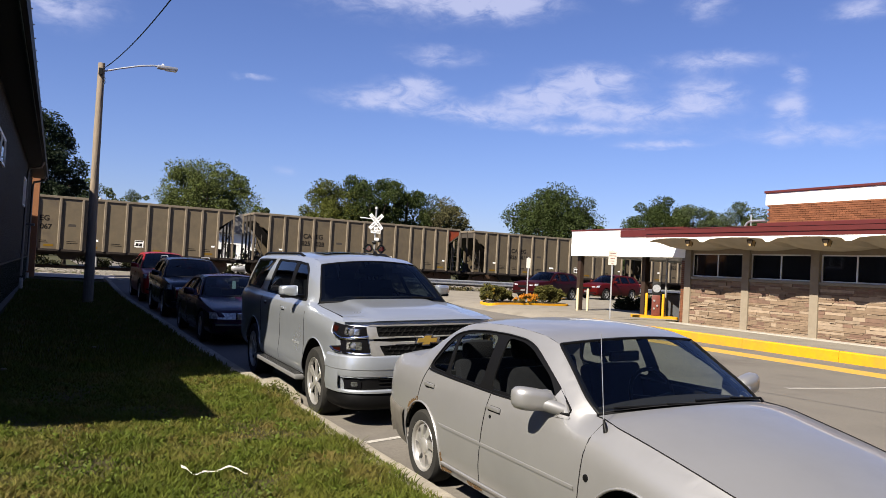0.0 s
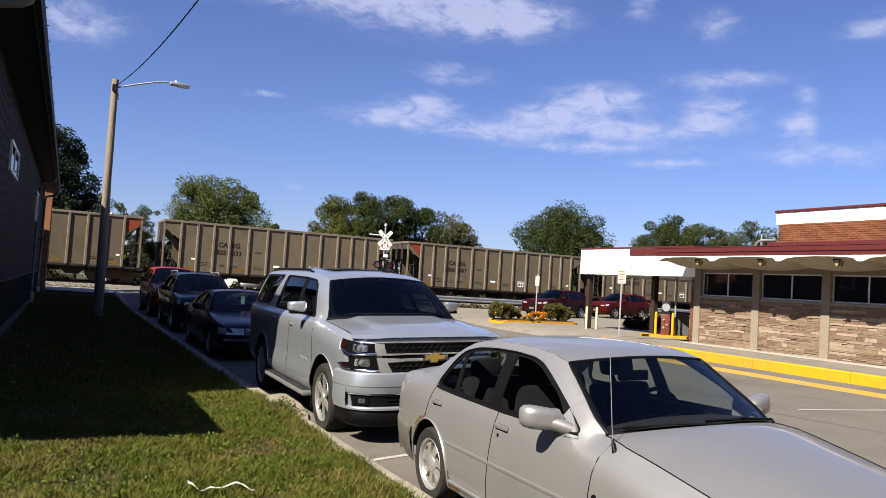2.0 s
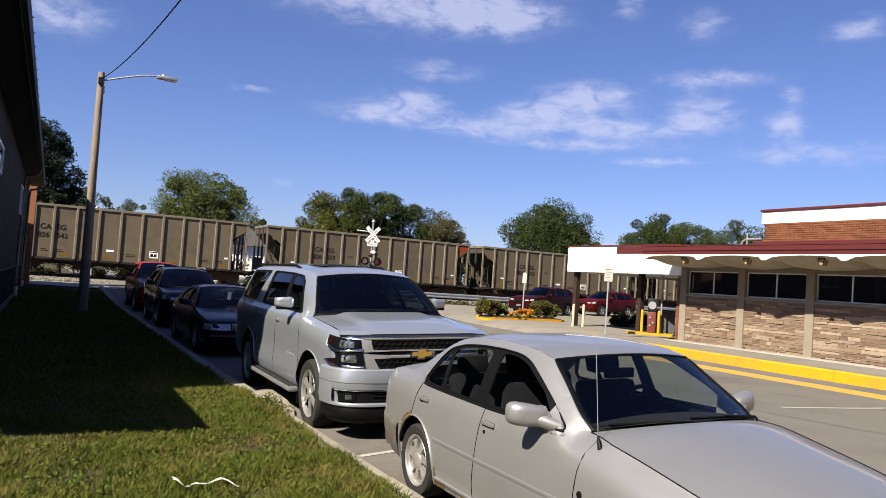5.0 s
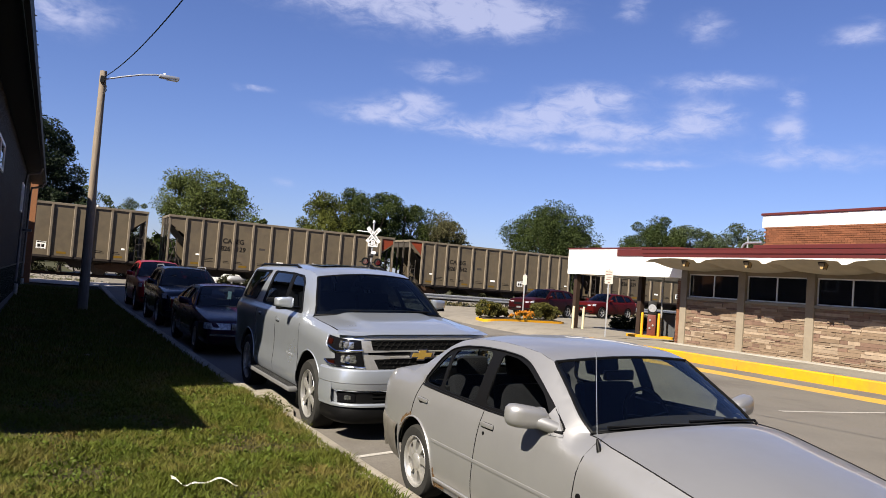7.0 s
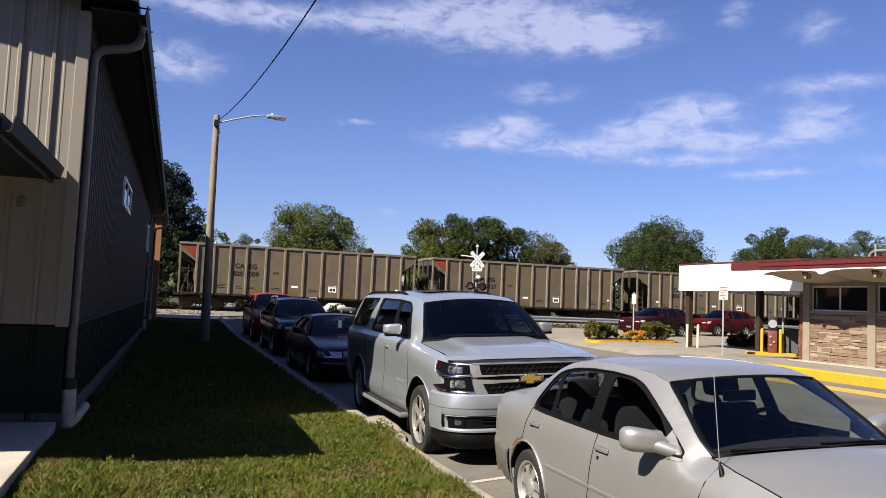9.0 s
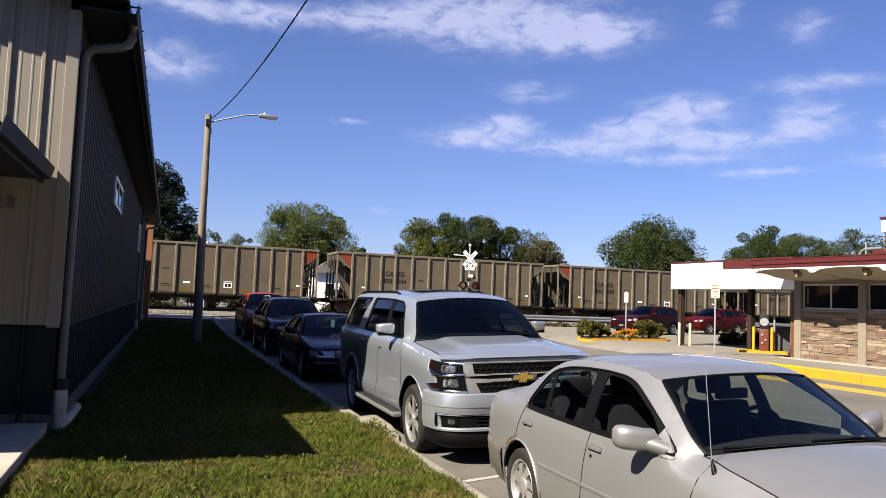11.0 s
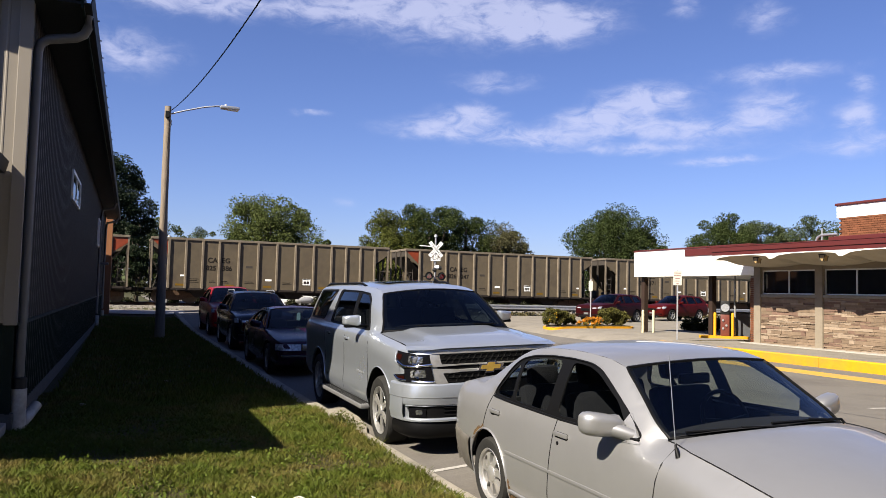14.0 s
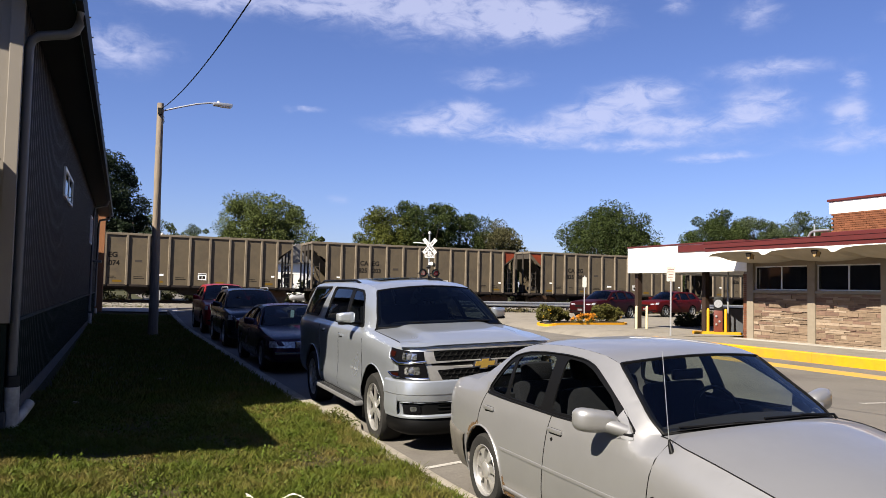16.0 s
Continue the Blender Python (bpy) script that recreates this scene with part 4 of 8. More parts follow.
CARS = {  # place in the train: number, painted ends
    -14: ("825 118", ""), -13: ("825 074", ""), -12: ("825 203", "R"), -11: ("825 386", "L"), -10: ("826 247", "L"), -9: ("826 171", "R"), -8: ("825 034", "L"),
    -7: ("825 009", "L"), -6: ("826 157", "L"), -5: ("826 129", "R"), -4: ("826 542", "L"), -3: ("826 259", "R"), -2: ("825 303", "R"), -1: ("825 333", "R"),
    0: ("826 067", "L"), 1: ("825 028", "R"), 2: ("826 411", ""), 3: ("825 160", "L")}
SPEED, PHASE = 13.17, -5.22
TRAIN = {}


def build_train():
    first = build_car()
    tagged(first, "dusty taupe open coal hopper car with black numbers, rolling", "coal car", "coal cars of the train")
    panels, words = {}, bmesh.new()
    for j, (number, ends) in CARS.items():
        c = first if not TRAIN else copy_thing(first, Matrix.Identity(4))
        TRAIN[j] = c
    for j, (number, ends) in CARS.items():
        c = TRAIN[j]
        for e in ends:
            if e not in panels:
                panels[e] = part("end_panel", end_panel(e), CAR_RED, c, "faded orange-red end panel").data
            else:
                o = new("end_panel", panels[e])
                o.parent = c
                o["label"] = "faded orange-red end panel"
        r = rib_xs()
        mid = r[3]
        for word, dx, dz, size in (("CA", -0.40, 2.68, 0.42), ("EG", 0.40, 2.68, 0.42), (number[:3], -0.48, 2.20, 0.40), (number[4:], 0.48, 2.20, 0.40)):
            o = new("lettering", text_mesh(word, size, LETTER, 0.002))
            o.parent = c
            o.matrix_local = pose(mid + dx, -HALF - 0.018, dz, 90, 0, 0)
        c.matrix_world = pose(PHASE + CAR_L * j, TRAIN_Y, RAIL_Z)


build_train()
# ---- parked vehicles: local x across, y from the front bumper backwards ----
def paint(name, c, flake=0.35, rough=0.3, dirt=0.0, coat=0.35, spec=0.5):
    return material(name, c, tuple(v * 0.93 for v in c), 2.0, rough, flake, coat=coat, spec=spec, rvar=0.03, stain=tuple(v * 0.75 for v in c) if dirt else None, sscale=1.3, samt=dirt)


SILVER_OLD = paint("champagne_silver", (0.265, 0.263, 0.260), 0.62, 0.38, 0.30, 0.5)
SILVER_NEW = paint("bright_silver", (0.375, 0.402, 0.438), 0.70, 0.30, 0, 0.7)
PURPLE = paint("dark_plum_paint", (0.0165, 0.0034, 0.0135), 0.0, 0.25, 0, 0.12, 0.22)
NAVY = paint("blue_black_paint", (0.0035, 0.0042, 0.0095), 0.0, 0.22, 0, 0.12, 0.25)
RED_CAR = paint("red_paint", (0.17, 0.0075, 0.0085), 0.0, 0.35, 0, 0.1, 0.2)
MAROON = paint("maroon_paint", (0.016, 0.0014, 0.0016), 0.0, 0.4, 0, 0.03, 0.08)
RED_DARK = paint("dark_red_paint", (0.038, 0.0022, 0.0018), 0.0, 0.4, 0, 0.03, 0.08)
TRIM_BLACK = material("matt_black_trim", (0.0028, 0.0028, 0.003), None, 10, 0.5, spec=0.3)
CABIN = material("grey_cloth", (0.007, 0.007, 0.009), (0.004, 0.004, 0.006), 30, 0.9)
CABIN_DARK = material("black_cloth", (0.006, 0.006, 0.007), None, 30, 0.9)
GRILLE_BLACK = material("grille_black", (0.003, 0.003, 0.003), None, 10, 0.6, spec=0.2)
LAMP_FACET = material("lamp_reflector", (0.62, 0.64, 0.67), (0.02, 0.02, 0.022), 30, 0.14, 0.9, stretch=(1, 1, 2.2))
ALLOY = material("alloy_wheel", (0.293, 0.287, 0.281), (0.230, 0.223, 0.217), 9, 0.35, 0.7, stain=(0.144, 0.124, 0.105), sscale=5)
ALLOY_BRIGHT = material("polished_alloy", (0.52, 0.51, 0.49), (0.42, 0.41, 0.39), 9, 0.28, 0.75, stain=(0.30, 0.27, 0.23), sscale=5, samt=0.4)
LENS = material("clear_lamp", (0.36, 0.37, 0.39), (0.12, 0.12, 0.13), 16, 0.08, 0.6, coat=1.0)
LENS_DARK = material("smoked_lamp", (0.004, 0.004, 0.005), None, 10, 0.10, 0.0, spec=0.22)
LENS_RED = material("red_lamp", (0.10, 0.008, 0.008), None, 10, 0.1, coat=1.0)
LENS_AMBER = material("amber_lamp", (0.014, 0.0025, 0.0015), None, 10, 0.15, spec=0.4)
RUST = material("rust", (0.105, 0.060, 0.022), (0.045, 0.026, 0.012), 25, 0.9, bump=0.5)
GOLD = material("gold_badge", (0.52, 0.34, 0.075), None, 6, 0.3, 0.6)


SIDE_STEP = material("ribbed_grey_step", (0.150, 0.150, 0.150), (0.105, 0.105, 0.105), 20, 0.5, 0.3)
# far headlamps: the sky's reflection is put into the pale base colour
FAR_LENS = material("sky_pale_lamp", (0.50, 0.51, 0.53), (0.12, 0.12, 0.13), 18, 0.12, 0.25, coat=1.0)
BUMPER_GREY = material("dirty_bumper", (0.111, 0.103, 0.088), (0.075, 0.068, 0.057), 6, 0.5, 0.3, stain=(0.036, 0.029, 0.021), sscale=4)
GLASS_MID = glass_material("tinted_windscreen", (0.22, 0.26, 0.28))
DIM_STICKER = material("grey_sticker", (0.120, 0.135, 0.150), None, 30, 0.6)


def catmull(keys, sub):
    """Rows of numbers made denser by a smooth curve through them; a row repeated makes a corner."""
    out = []
    n = len(keys)
    for i in range(n - 1):
        p0, p1, p2, p3 = keys[max(i - 1, 0)], keys[i], keys[i + 1], keys[min(i + 2, n - 1)]
        for k in range(sub):
            t = k / sub
            row = []
            for a, b, c, d in zip(p0, p1, p2, p3):
                m1, m2 = (c - a) / 2, (d - b) / 2
                lim = 1.5 * abs(c - b)
                m1, m2 = max(-lim, min(lim, m1)), max(-lim, min(lim, m2))
                h = (2 * t**3 - 3 * t**2 + 1) * b + (t**3 - 2 * t**2 + t) * m1 + (-2 * t**3 + 3 * t**2) * c + (t**3 - t**2) * m2
                row.append(h)
            out.append(row)
    out.append(list(keys[-1]))
    return out


def body_section(w, zs, zt, cr, cabin, step=False):
    h = zt - zs
    pts = [(0, zs), (0.80 * w, zs), (0.94 * w, zs + 0.03), (0.985 * w, zs + 0.16 * h), (w, zs + 0.38 * h), (0.995 * w, zs + 0.56 * h), (0.985 * w, zs + 0.76 * h),
           (0.962 * w, zs + 0.92 * h), (0.93 * w, zs + 0.985 * h), (0.885 * w, zt + cr * 0.2)]
    if step:  # flatter sides and a harder shoulder
        pts[3:9] = [(0.985 * w, zs + 0.12 * h), (w, zs + 0.30 * h), (0.992 * w, zs + 0.56 * h), (0.998 * w, zs + 0.80 * h), (0.985 * w, zs + 0.90 * h), (0.945 * w, zs + 0.975 * h)]
    if cabin:
        pts += [(0.87 * w, zt), (0.86 * w, zt - 0.3), (0.4 * w, zt - 0.32), (0, zt - 0.32)]
    elif step == 2:
        pts += [(0.75 * w, zt + cr * 0.40), (0.62 * w, zt + cr * 0.55), (0.56 * w, zt + cr * 0.98), (0, zt + cr * 1.05)]
    else:
        pts += [(0.75 * w, zt + cr * 0.5), (0.55 * w, zt + cr * 0.78), (0.28 * w, zt + cr * 0.95), (0, zt + cr)]
    return pts


def lower_body(s, car):
    rows = catmull(s["body"], 5)
    ca, cb = s["cabin"]
    us = sorted({round(r[0], 4) for r in rows} | {ca - 0.001, ca, cb, cb + 0.001})
    bm = bmesh.new()
    prev = None
    cols = list(zip(*rows))
    for u in us:
        w, zs, zt, cr = (float(np.interp(u, cols[0], cols[k])) for k in (1, 2, 3, 4))
        cab = ca <= u <= cb
        half = body_section(w, zs, zt, cr, cab, (2 if u < ca else 1) if s.get("step") else 0)
        ring = [bm.verts.new((x, u, z)) for x, z in half] + [bm.verts.new((-x, u, z)) for x, z in half[-2:0:-1]]
        n, m = len(ring), len(half)
        if prev:
            for k in range(n):
                f = bm.faces.new((prev[0][k], prev[0][(k + 1) % n], ring[(k + 1) % n], ring[k]))
                kk = k if k < m - 1 else n - 1 - k
                f.material_index = 1 if kk < 1 else (2 if kk >= 10 and (cab or prev[1]) else 0)
        else:
            bm.faces.new(ring[::-1])
        prev = (ring, cab)
    bm.faces.new(prev[0])
    ob = finish(bm, "body", [s["paint"], DARK_VOID, CABIN_DARK], smooth=38)
    cut = bmesh.new()
    for u in s["axles"]:
        for sx in (-1, 1):
            r = s["wheel_r"] + s.get("arch", 0.055)
            w = s["W"] / 2
            lathe(cut, [(0.0, 0), (r, 0), (r, 0.5), (0.0, 0.5)], 40, "x", (sx * (w + 0.1) - (0.5 if sx > 0 else 0.0) + (0.18 if sx > 0 else -0.18 + 0.0), u, s["wheel_r"] + 0.01))
    for f in cut.faces:
        f.material_index = 1
    bmesh.ops.remove_doubles(cut, verts=cut.verts, dist=1e-4)
    co = finish(cut, "cutter", [s["paint"], DARK_VOID, CABIN_DARK])
    md = ob.modifiers.new("arches", "BOOLEAN")
    md.operation, md.object, md.solver = "DIFFERENCE", co, "EXACT"
    me = bpy.data.meshes.new_from_object(ob.evaluated_get(bpy.context.evaluated_depsgraph_get()))
    ob.modifiers.clear()
    ob.data = me
    bpy.data.objects.remove(co)
    ob.parent = car
    return ob


def loop_edges(bm, pts):
    vs = [bm.verts.new(p) for p in pts]
    return vs, [bm.edges.new((vs[i], vs[(i + 1) % len(vs)])) for i in range(len(vs))]


def rounded(poly, r=0.05, n=3):
    """A 2D outline with its corners rounded, long sides split."""
    out = []
    k = len(poly)
    for i in range(k):
        p0, p, p1 = (Vector(poly[j % k]) for j in (i - 1, i, i + 1))
        a, b = p0 - p, p1 - p
        ra, rb = min(r, a.length * 0.4), min(r, b.length * 0.4)
        A, B = p + a.normalized() * ra, p + b.normalized() * rb
        for q in range(n + 1):
            t = q / n
            out.append(tuple((1 - t) ** 2 * A + 2 * t * (1 - t) * p + t * t * B))
    dense = []
    for i in range(len(out)):
        a, b = Vector(out[i]), Vector(out[(i + 1) % len(out)])
        m = max(1, int((b - a).length / 0.18))
        dense += [tuple(a.lerp(b, q / m)) for q in range(m)]
    return dense


def greenhouse(s, car, body):
    g = s["house"]
    zb, zr = g["belt"], g["roof"]

    def wide(u, z):
        t = min(1.15, max(-0.2, (z - zb(u)) / (zr(u) - zb(u))))
        base, top = g["wb"], g["wr"]
        narrow = 1 - g.get("taper", 0.05) * max(0.0, (u - g["taper_from"])) / max(0.3, s["L"] - g["taper_from"]) * 2
        return (base + (top - base) * t + 0.02 * math.sin(math.pi * min(1, max(0, t)))) * narrow

    outer = rounded(g["outline"], 0.10, 4)
    for sx in (-1, 1):
        bm = bmesh.new()
        edges = []
        for poly in [outer] + ([rounded(g["dlo"], 0.07, 4)] if "dlo" in g else [rounded(p, 0.06) for p in g["windows"]]):
            edges += loop_edges(bm, [(0, u, z) for u, z in poly])[1]
        bmesh.ops.triangle_fill(bm, use_beauty=True, use_dissolve=False, edges=edges, normal=(1, 0, 0))
        for v in bm.verts:
            v.co.x = sx * wide(v.co.y, v.co.z)
        geo = bmesh.ops.extrude_face_region(bm, geom=list(bm.faces))
        for v in geo["geom"]:
            if isinstance(v, bmesh.types.BMVert):
                v.co.x -= sx * 0.035
        part("window_frame", bm, s["paint"], body, smooth=40)
        if "dlo" in g:
            bm = bmesh.new()
            edges = []
            for poly in [rounded(g["dlo"], 0.07, 4)] + [rounded(p, 0.06) for p in g["windows"]]:
                edges += loop_edges(bm, [(0, u, z) for u, z in poly])[1]
            bmesh.ops.triangle_fill(bm, use_beauty=True, use_dissolve=False, edges=edges, normal=(1, 0, 0))
            for v in bm.verts:
                v.co.x = sx * (wide(v.co.y, v.co.z) - 0.006)
            part("window_surround", bm, TRIM_BLACK, body, "black window surround", smooth=40)
        for i, p in enumerate(g["windows"]):
            q = rounded(p, 0.06)
            bm = bmesh.new()
            _, e = loop_edges(bm, [(0, u, z) for u, z in q])
            bmesh.ops.triangle_fill(bm, use_beauty=True, use_dissolve=False, edges=e, normal=(1, 0, 0))
            for v in bm.verts:
                v.co.x = sx * (wide(v.co.y, v.co.z) - 0.012)
            w = part("side_window", bm, GLASS_DARK if i in g.get("privacy", ()) else GLASS_MID, body)
            w.visible_shadow = False
            bm = tube(bmesh.new(), [(sx * (wide(u, z) + 0.0), u, z) for u, z in q] + [(sx * wide(*q[0]), *q[0])], g.get("seal_r", 0.012), 6, cap=False)
            part("window_seal", bm, g.get("seal", TRIM_BLACK), w)
    # blacked pillars between doors
    for (u0, z0), (u1, z1), wd in g.get("pillars", ()):
        for sx in (-1, 1):
            rows = [[(sx * (wide(u0 + (u1 - u0) * t + d, z0 + (z1 - z0) * t) + 0.004), u0 + (u1 - u0) * t + d, z0 + (z1 - z0) * t) for d in (-wd / 2, wd / 2)] for t in (0, 0.25, 0.5, 0.75, 1)]
            part("pillar", sheet(bmesh.new(), rows), TRIM_BLACK, body)
    # roof
    ua, uc = g["roof_u"]
    rows = []
    for i in range(13):
        u = ua + (uc - ua) * i / 12
        w = wide(u, zr(u)) + 0.0
        edge = 0.05 * (abs(i - 6) / 6) ** 4
        rows.append([(w * k / 6, u + g.get("bow", 0.10) * (1 - (k / 6) ** 2) * (-1 if i == 0 else (1 if i == 12 else (6 - i) / -6)), zr(u) + g["crown"] * (1 - (k / 6) ** 2) * (1 - edge * 4) - (0.012 if abs(k) == 6 else 0)) for k in range(-6, 7)])
    bm = sheet(bmesh.new(), rows)
    part("roof", bm, s["paint"], body, smooth=50)
    # windscreen and rear glass
    for key, ui in (("screen", ua), ("back", uc)):
        ub, zb0, wb0, bow0 = g[key]
        top = rows[0] if key == "screen" else rows[-1]
        rws = []
        for j in range(9):
            t = j / 8
            r = []
            for k in range(-6, 7):
                f = k / 6
                px, py, pz = top[k + 6]
                qx, qy, qz = wb0 * f, ub + bow0 * (1 - f * f), zb0 + 0.02 * (1 - f * f)
                bulge = 0.045 * math.sin(math.pi * t) * (1 - 0.5 * f * f)
                r.append((px * 0.985 + (qx - px * 0.985) * t, py + (qy - py) * t + (-bulge if key == "screen" else bulge), pz - 0.004 + (qz - pz) * t + bulge * 0.6))
            rws.append(r)
        gl = part("windscreen" if key == "screen" else "rear_window", sheet(bmesh.new(), rws), GLASS_MID if not g.get("privacy") or key == "screen" else GLASS_DARK, body, smooth=60)
        gl.visible_shadow = False
        ring = rws[0] + [r[-1] for r in rws[1:]] + rws[-1][::-1][1:] + [r[0] for r in rws[::-1][1:]]
        part("seal", tube(bmesh.new(), ring, 0.011, 5, cap=False), TRIM_BLACK, gl)
        # shade band and tucked edge below
        if key == "screen":
            part("cowl", sheet(bmesh.new(), [[(x * 0.95, y - 0.01, z + 0.004) for x, y, z in rws[-1]], [(x * 0.91, y - 0.10, z - 0.012) for x, y, z in rws[-1]]]), TRIM_BLACK, body)
    return wide


def wheel_parts(name, r, width, spokes, rim_r, parent, x, u, sx):
    w = empty(name)
    w.parent = parent
    w.location = (x, u, r)
    if sx < 0:
        w.rotation_euler = (0, 0, math.pi)
    h = width / 2
    bm = lathe(bmesh.new(), [(rim_r, -h), (r * 0.93, -h), (r * 0.985, -h * 0.8), (r, -h * 0.45), (r, h * 0.45), (r * 0.985, h * 0.8), (r * 0.93, h * 1.02), (rim_r + 0.02, h * 1.02), (rim_r, h * 0.92)], 36)
    part("tyre", bm, RUBBER, w, smooth=40)
    bm = lathe(bmesh.new(), [(rim_r * 0.93, h * 0.62), (rim_r * 0.95, h * 0.88), (rim_r + 0.004, h * 0.99), (rim_r + 0.008, h * 0.94), (rim_r + 0.006, h * 0.8)], 36)
    alloy = ALLOY_BRIGHT if spokes < 7 else ALLOY
    rim = part("rim", bm, alloy, w, smooth=40)
    # barrel and disc in black: the shade behind the spokes is put into their colour
    part("barrel", lathe(bmesh.new(), [(rim_r, -h), (rim_r * 0.9, -h * 0.6), (rim_r * 0.92, h * 0.6), (rim_r * 0.94, h * 0.64)], 30), DARK_VOID, rim, smooth=40)
    part("brake_disc", lathe(bmesh.new(), [(0.0, 0.0), (rim_r * 0.87, 0.0), (rim_r * 0.87, -0.02), (0, -0.02)], 24), DARK_VOID, rim)
    if spokes < 0:  # a cast face with slots
        ring = [(rim_r * 0.95 * math.cos(q), rim_r * 0.95 * math.sin(q)) for q in [2 * math.pi * i / 42 for i in range(42)]]
        slots = []
        for k in range(-spokes):
            q = 2 * math.pi * k / -spokes
            shape = rounded([(-0.10, 0.40), (0.06, 0.38), (0.24, 0.80), (0.05, 0.86), (-0.12, 0.82)], 0.07, 3)
            slots.append([(rim_r * (x * math.cos(q) - y * math.sin(q)), rim_r * (x * math.sin(q) + y * math.cos(q))) for x, y in shape])
        bm = bmesh.new()
        edges = []
        for poly in [ring] + slots:
            edges += loop_edges(bm, [(0, u_, z_) for u_, z_ in poly])[1]
        bmesh.ops.triangle_fill(bm, use_beauty=True, use_dissolve=False, edges=edges, normal=(1, 0, 0))
        geo = bmesh.ops.extrude_face_region(bm, geom=list(bm.faces))
        deep = {v for v in geo["geom"] if isinstance(v, bmesh.types.BMVert)}
        for v in bm.verts:
            v.co.x = h * 0.80 - (0.03 if v in deep else 0.0) - 0.10 * (v.co.yz.length / rim_r) ** 4 * 0.15
        part("wheel_face", bm, alloy, rim, "cast alloy face with seven slots", smooth=35)
    for k in range(max(0, spokes)):
        a = 2 * math.pi * k / spokes
        e = rim_r * 1.55 / spokes
        for d in ((-1, 1) if spokes < 7 else (0,)):
            if d:
                q = rim_r / 0.275
                poly = [(d * 0.003, 0.04), (d * 0.030 * q, 0.04), (d * 0.032 * q, rim_r * 0.6), (d * 0.048 * q, rim_r * 0.97), (d * 0.010 * q, rim_r * 0.97), (d * 0.003, rim_r * 0.45)]
            else:
                poly = [(-0.024, 0.03), (0.024, 0.03), (e * 1.25, rim_r * 0.97), (-e * 0.35, rim_r * 0.97)]
            bm = prism(bmesh.new(), poly, "x", h * (0.70 if d else 0.5), h * 0.84)
            bmesh.ops.rotate(bm, verts=bm.verts, cent=(0, 0, 0), matrix=Matrix.Rotation(a, 3, "X"))
            part("spoke", bm, alloy, rim)
    part("hub_cap", lathe(bmesh.new(), [(0.0, h * 0.95), (0.05, h * 0.95), (0.065, h * 0.84), (0.065, h * 0.4)], 16), alloy, rim, smooth=40)
    return w


def seat(body, x, u, z, back, mat, lean=14, width=0.5, head=True):
    bm = bmesh.new()
    m = pose(x, u, z, -lean, 0, 0)
    box(bm, -width / 2, width / 2, -0.06, 0.08, -0.3, back, 0.05, m=m)
    if head:
        box(bm, -0.14, 0.14, -0.04, 0.06, back + 0.05, back + 0.24, 0.05, m=m)
        box(bm, -0.07, -0.05, 0, 0.02, back - 0.02, back + 0.08, m=m)
        box(bm, 0.05, 0.07, 0, 0.02, back - 0.02, back + 0.08, m=m)
    part("seat", bm, mat, body, "dark cloth seat with headrest", smooth=50)


def steering(body, x, u, z, r=0.19):
    pts = [(x + r * math.cos(a), u + r * 0.35 * math.sin(a), z + r * 0.94 * math.sin(a)) for a in [2 * math.pi * k / 24 for k in range(25)]]
    bm = tube(bmesh.new(), pts, 0.016, 6, cap=False)
    tube(bm, [(x - r, u, z), (x, u - 0.03, z - 0.02), (x + r, u, z)], 0.02, 6)
    tube(bm, [(x, u - 0.03, z - 0.02), (x, u - 0.25, z - 0.12)], 0.03, 6)
    part("steering_wheel", bm, TRIM_BLACK, body)


def mirror_part(body, sx, x, u, z, w, h, mat, foot, boxy=False):
    bm = bmesh.new()
    bmesh.ops.create_uvsphere(bm, u_segments=20, v_segments=12, radius=0.5)
    n = 9.0 if boxy else 3.6
    for v in bm.verts:
        p = v.co
        k = 1.0 / max(1e-6, (abs(p.x * 2) ** n + abs(p.z * 2) ** n + abs(p.y * 2) ** n) ** (1 / n))
        f = p.x * k * 2
        v.co = Vector((sx * (x + p.x * k * w), u + p.y * k * (0.17 if p.y < 0 else 0.06) + 0.03 * f, z + p.z * k * h * (1 - 0.12 * f if boxy else 1 + 0.14 * f) + (0.0 if boxy else 0.012 * f)))
    m = part("mirror", bm, mat, body, "door mirror", smooth=50)
    if boxy:
        part("mirror_foot", abox(min(sx * foot, sx * (x + w * 0.42)), max(sx * foot, sx * (x + w * 0.42)), u - 0.06, u + 0.05, z - h * 0.72, z - h * 0.42, 0.015), TRIM_BLACK, m, "black mirror foot", smooth=50)
    else:
        bm = prism(bmesh.new(), [(u - 0.14, z - h * 0.62), (u + 0.07, z - h * 0.62), (u + 0.06, z + h * 0.3), (u + 0.01, z + h * 0.3)], "x", sx * foot, sx * (x - w * 0.36))
        part("mirror_arm", bm, mat, m)
    return m


def seam(body, pts, r=0.006, mat=None, name="panel_gap"):
    part(name, tube(bmesh.new(), pts, r, 4), mat or TRIM_BLACK, body)


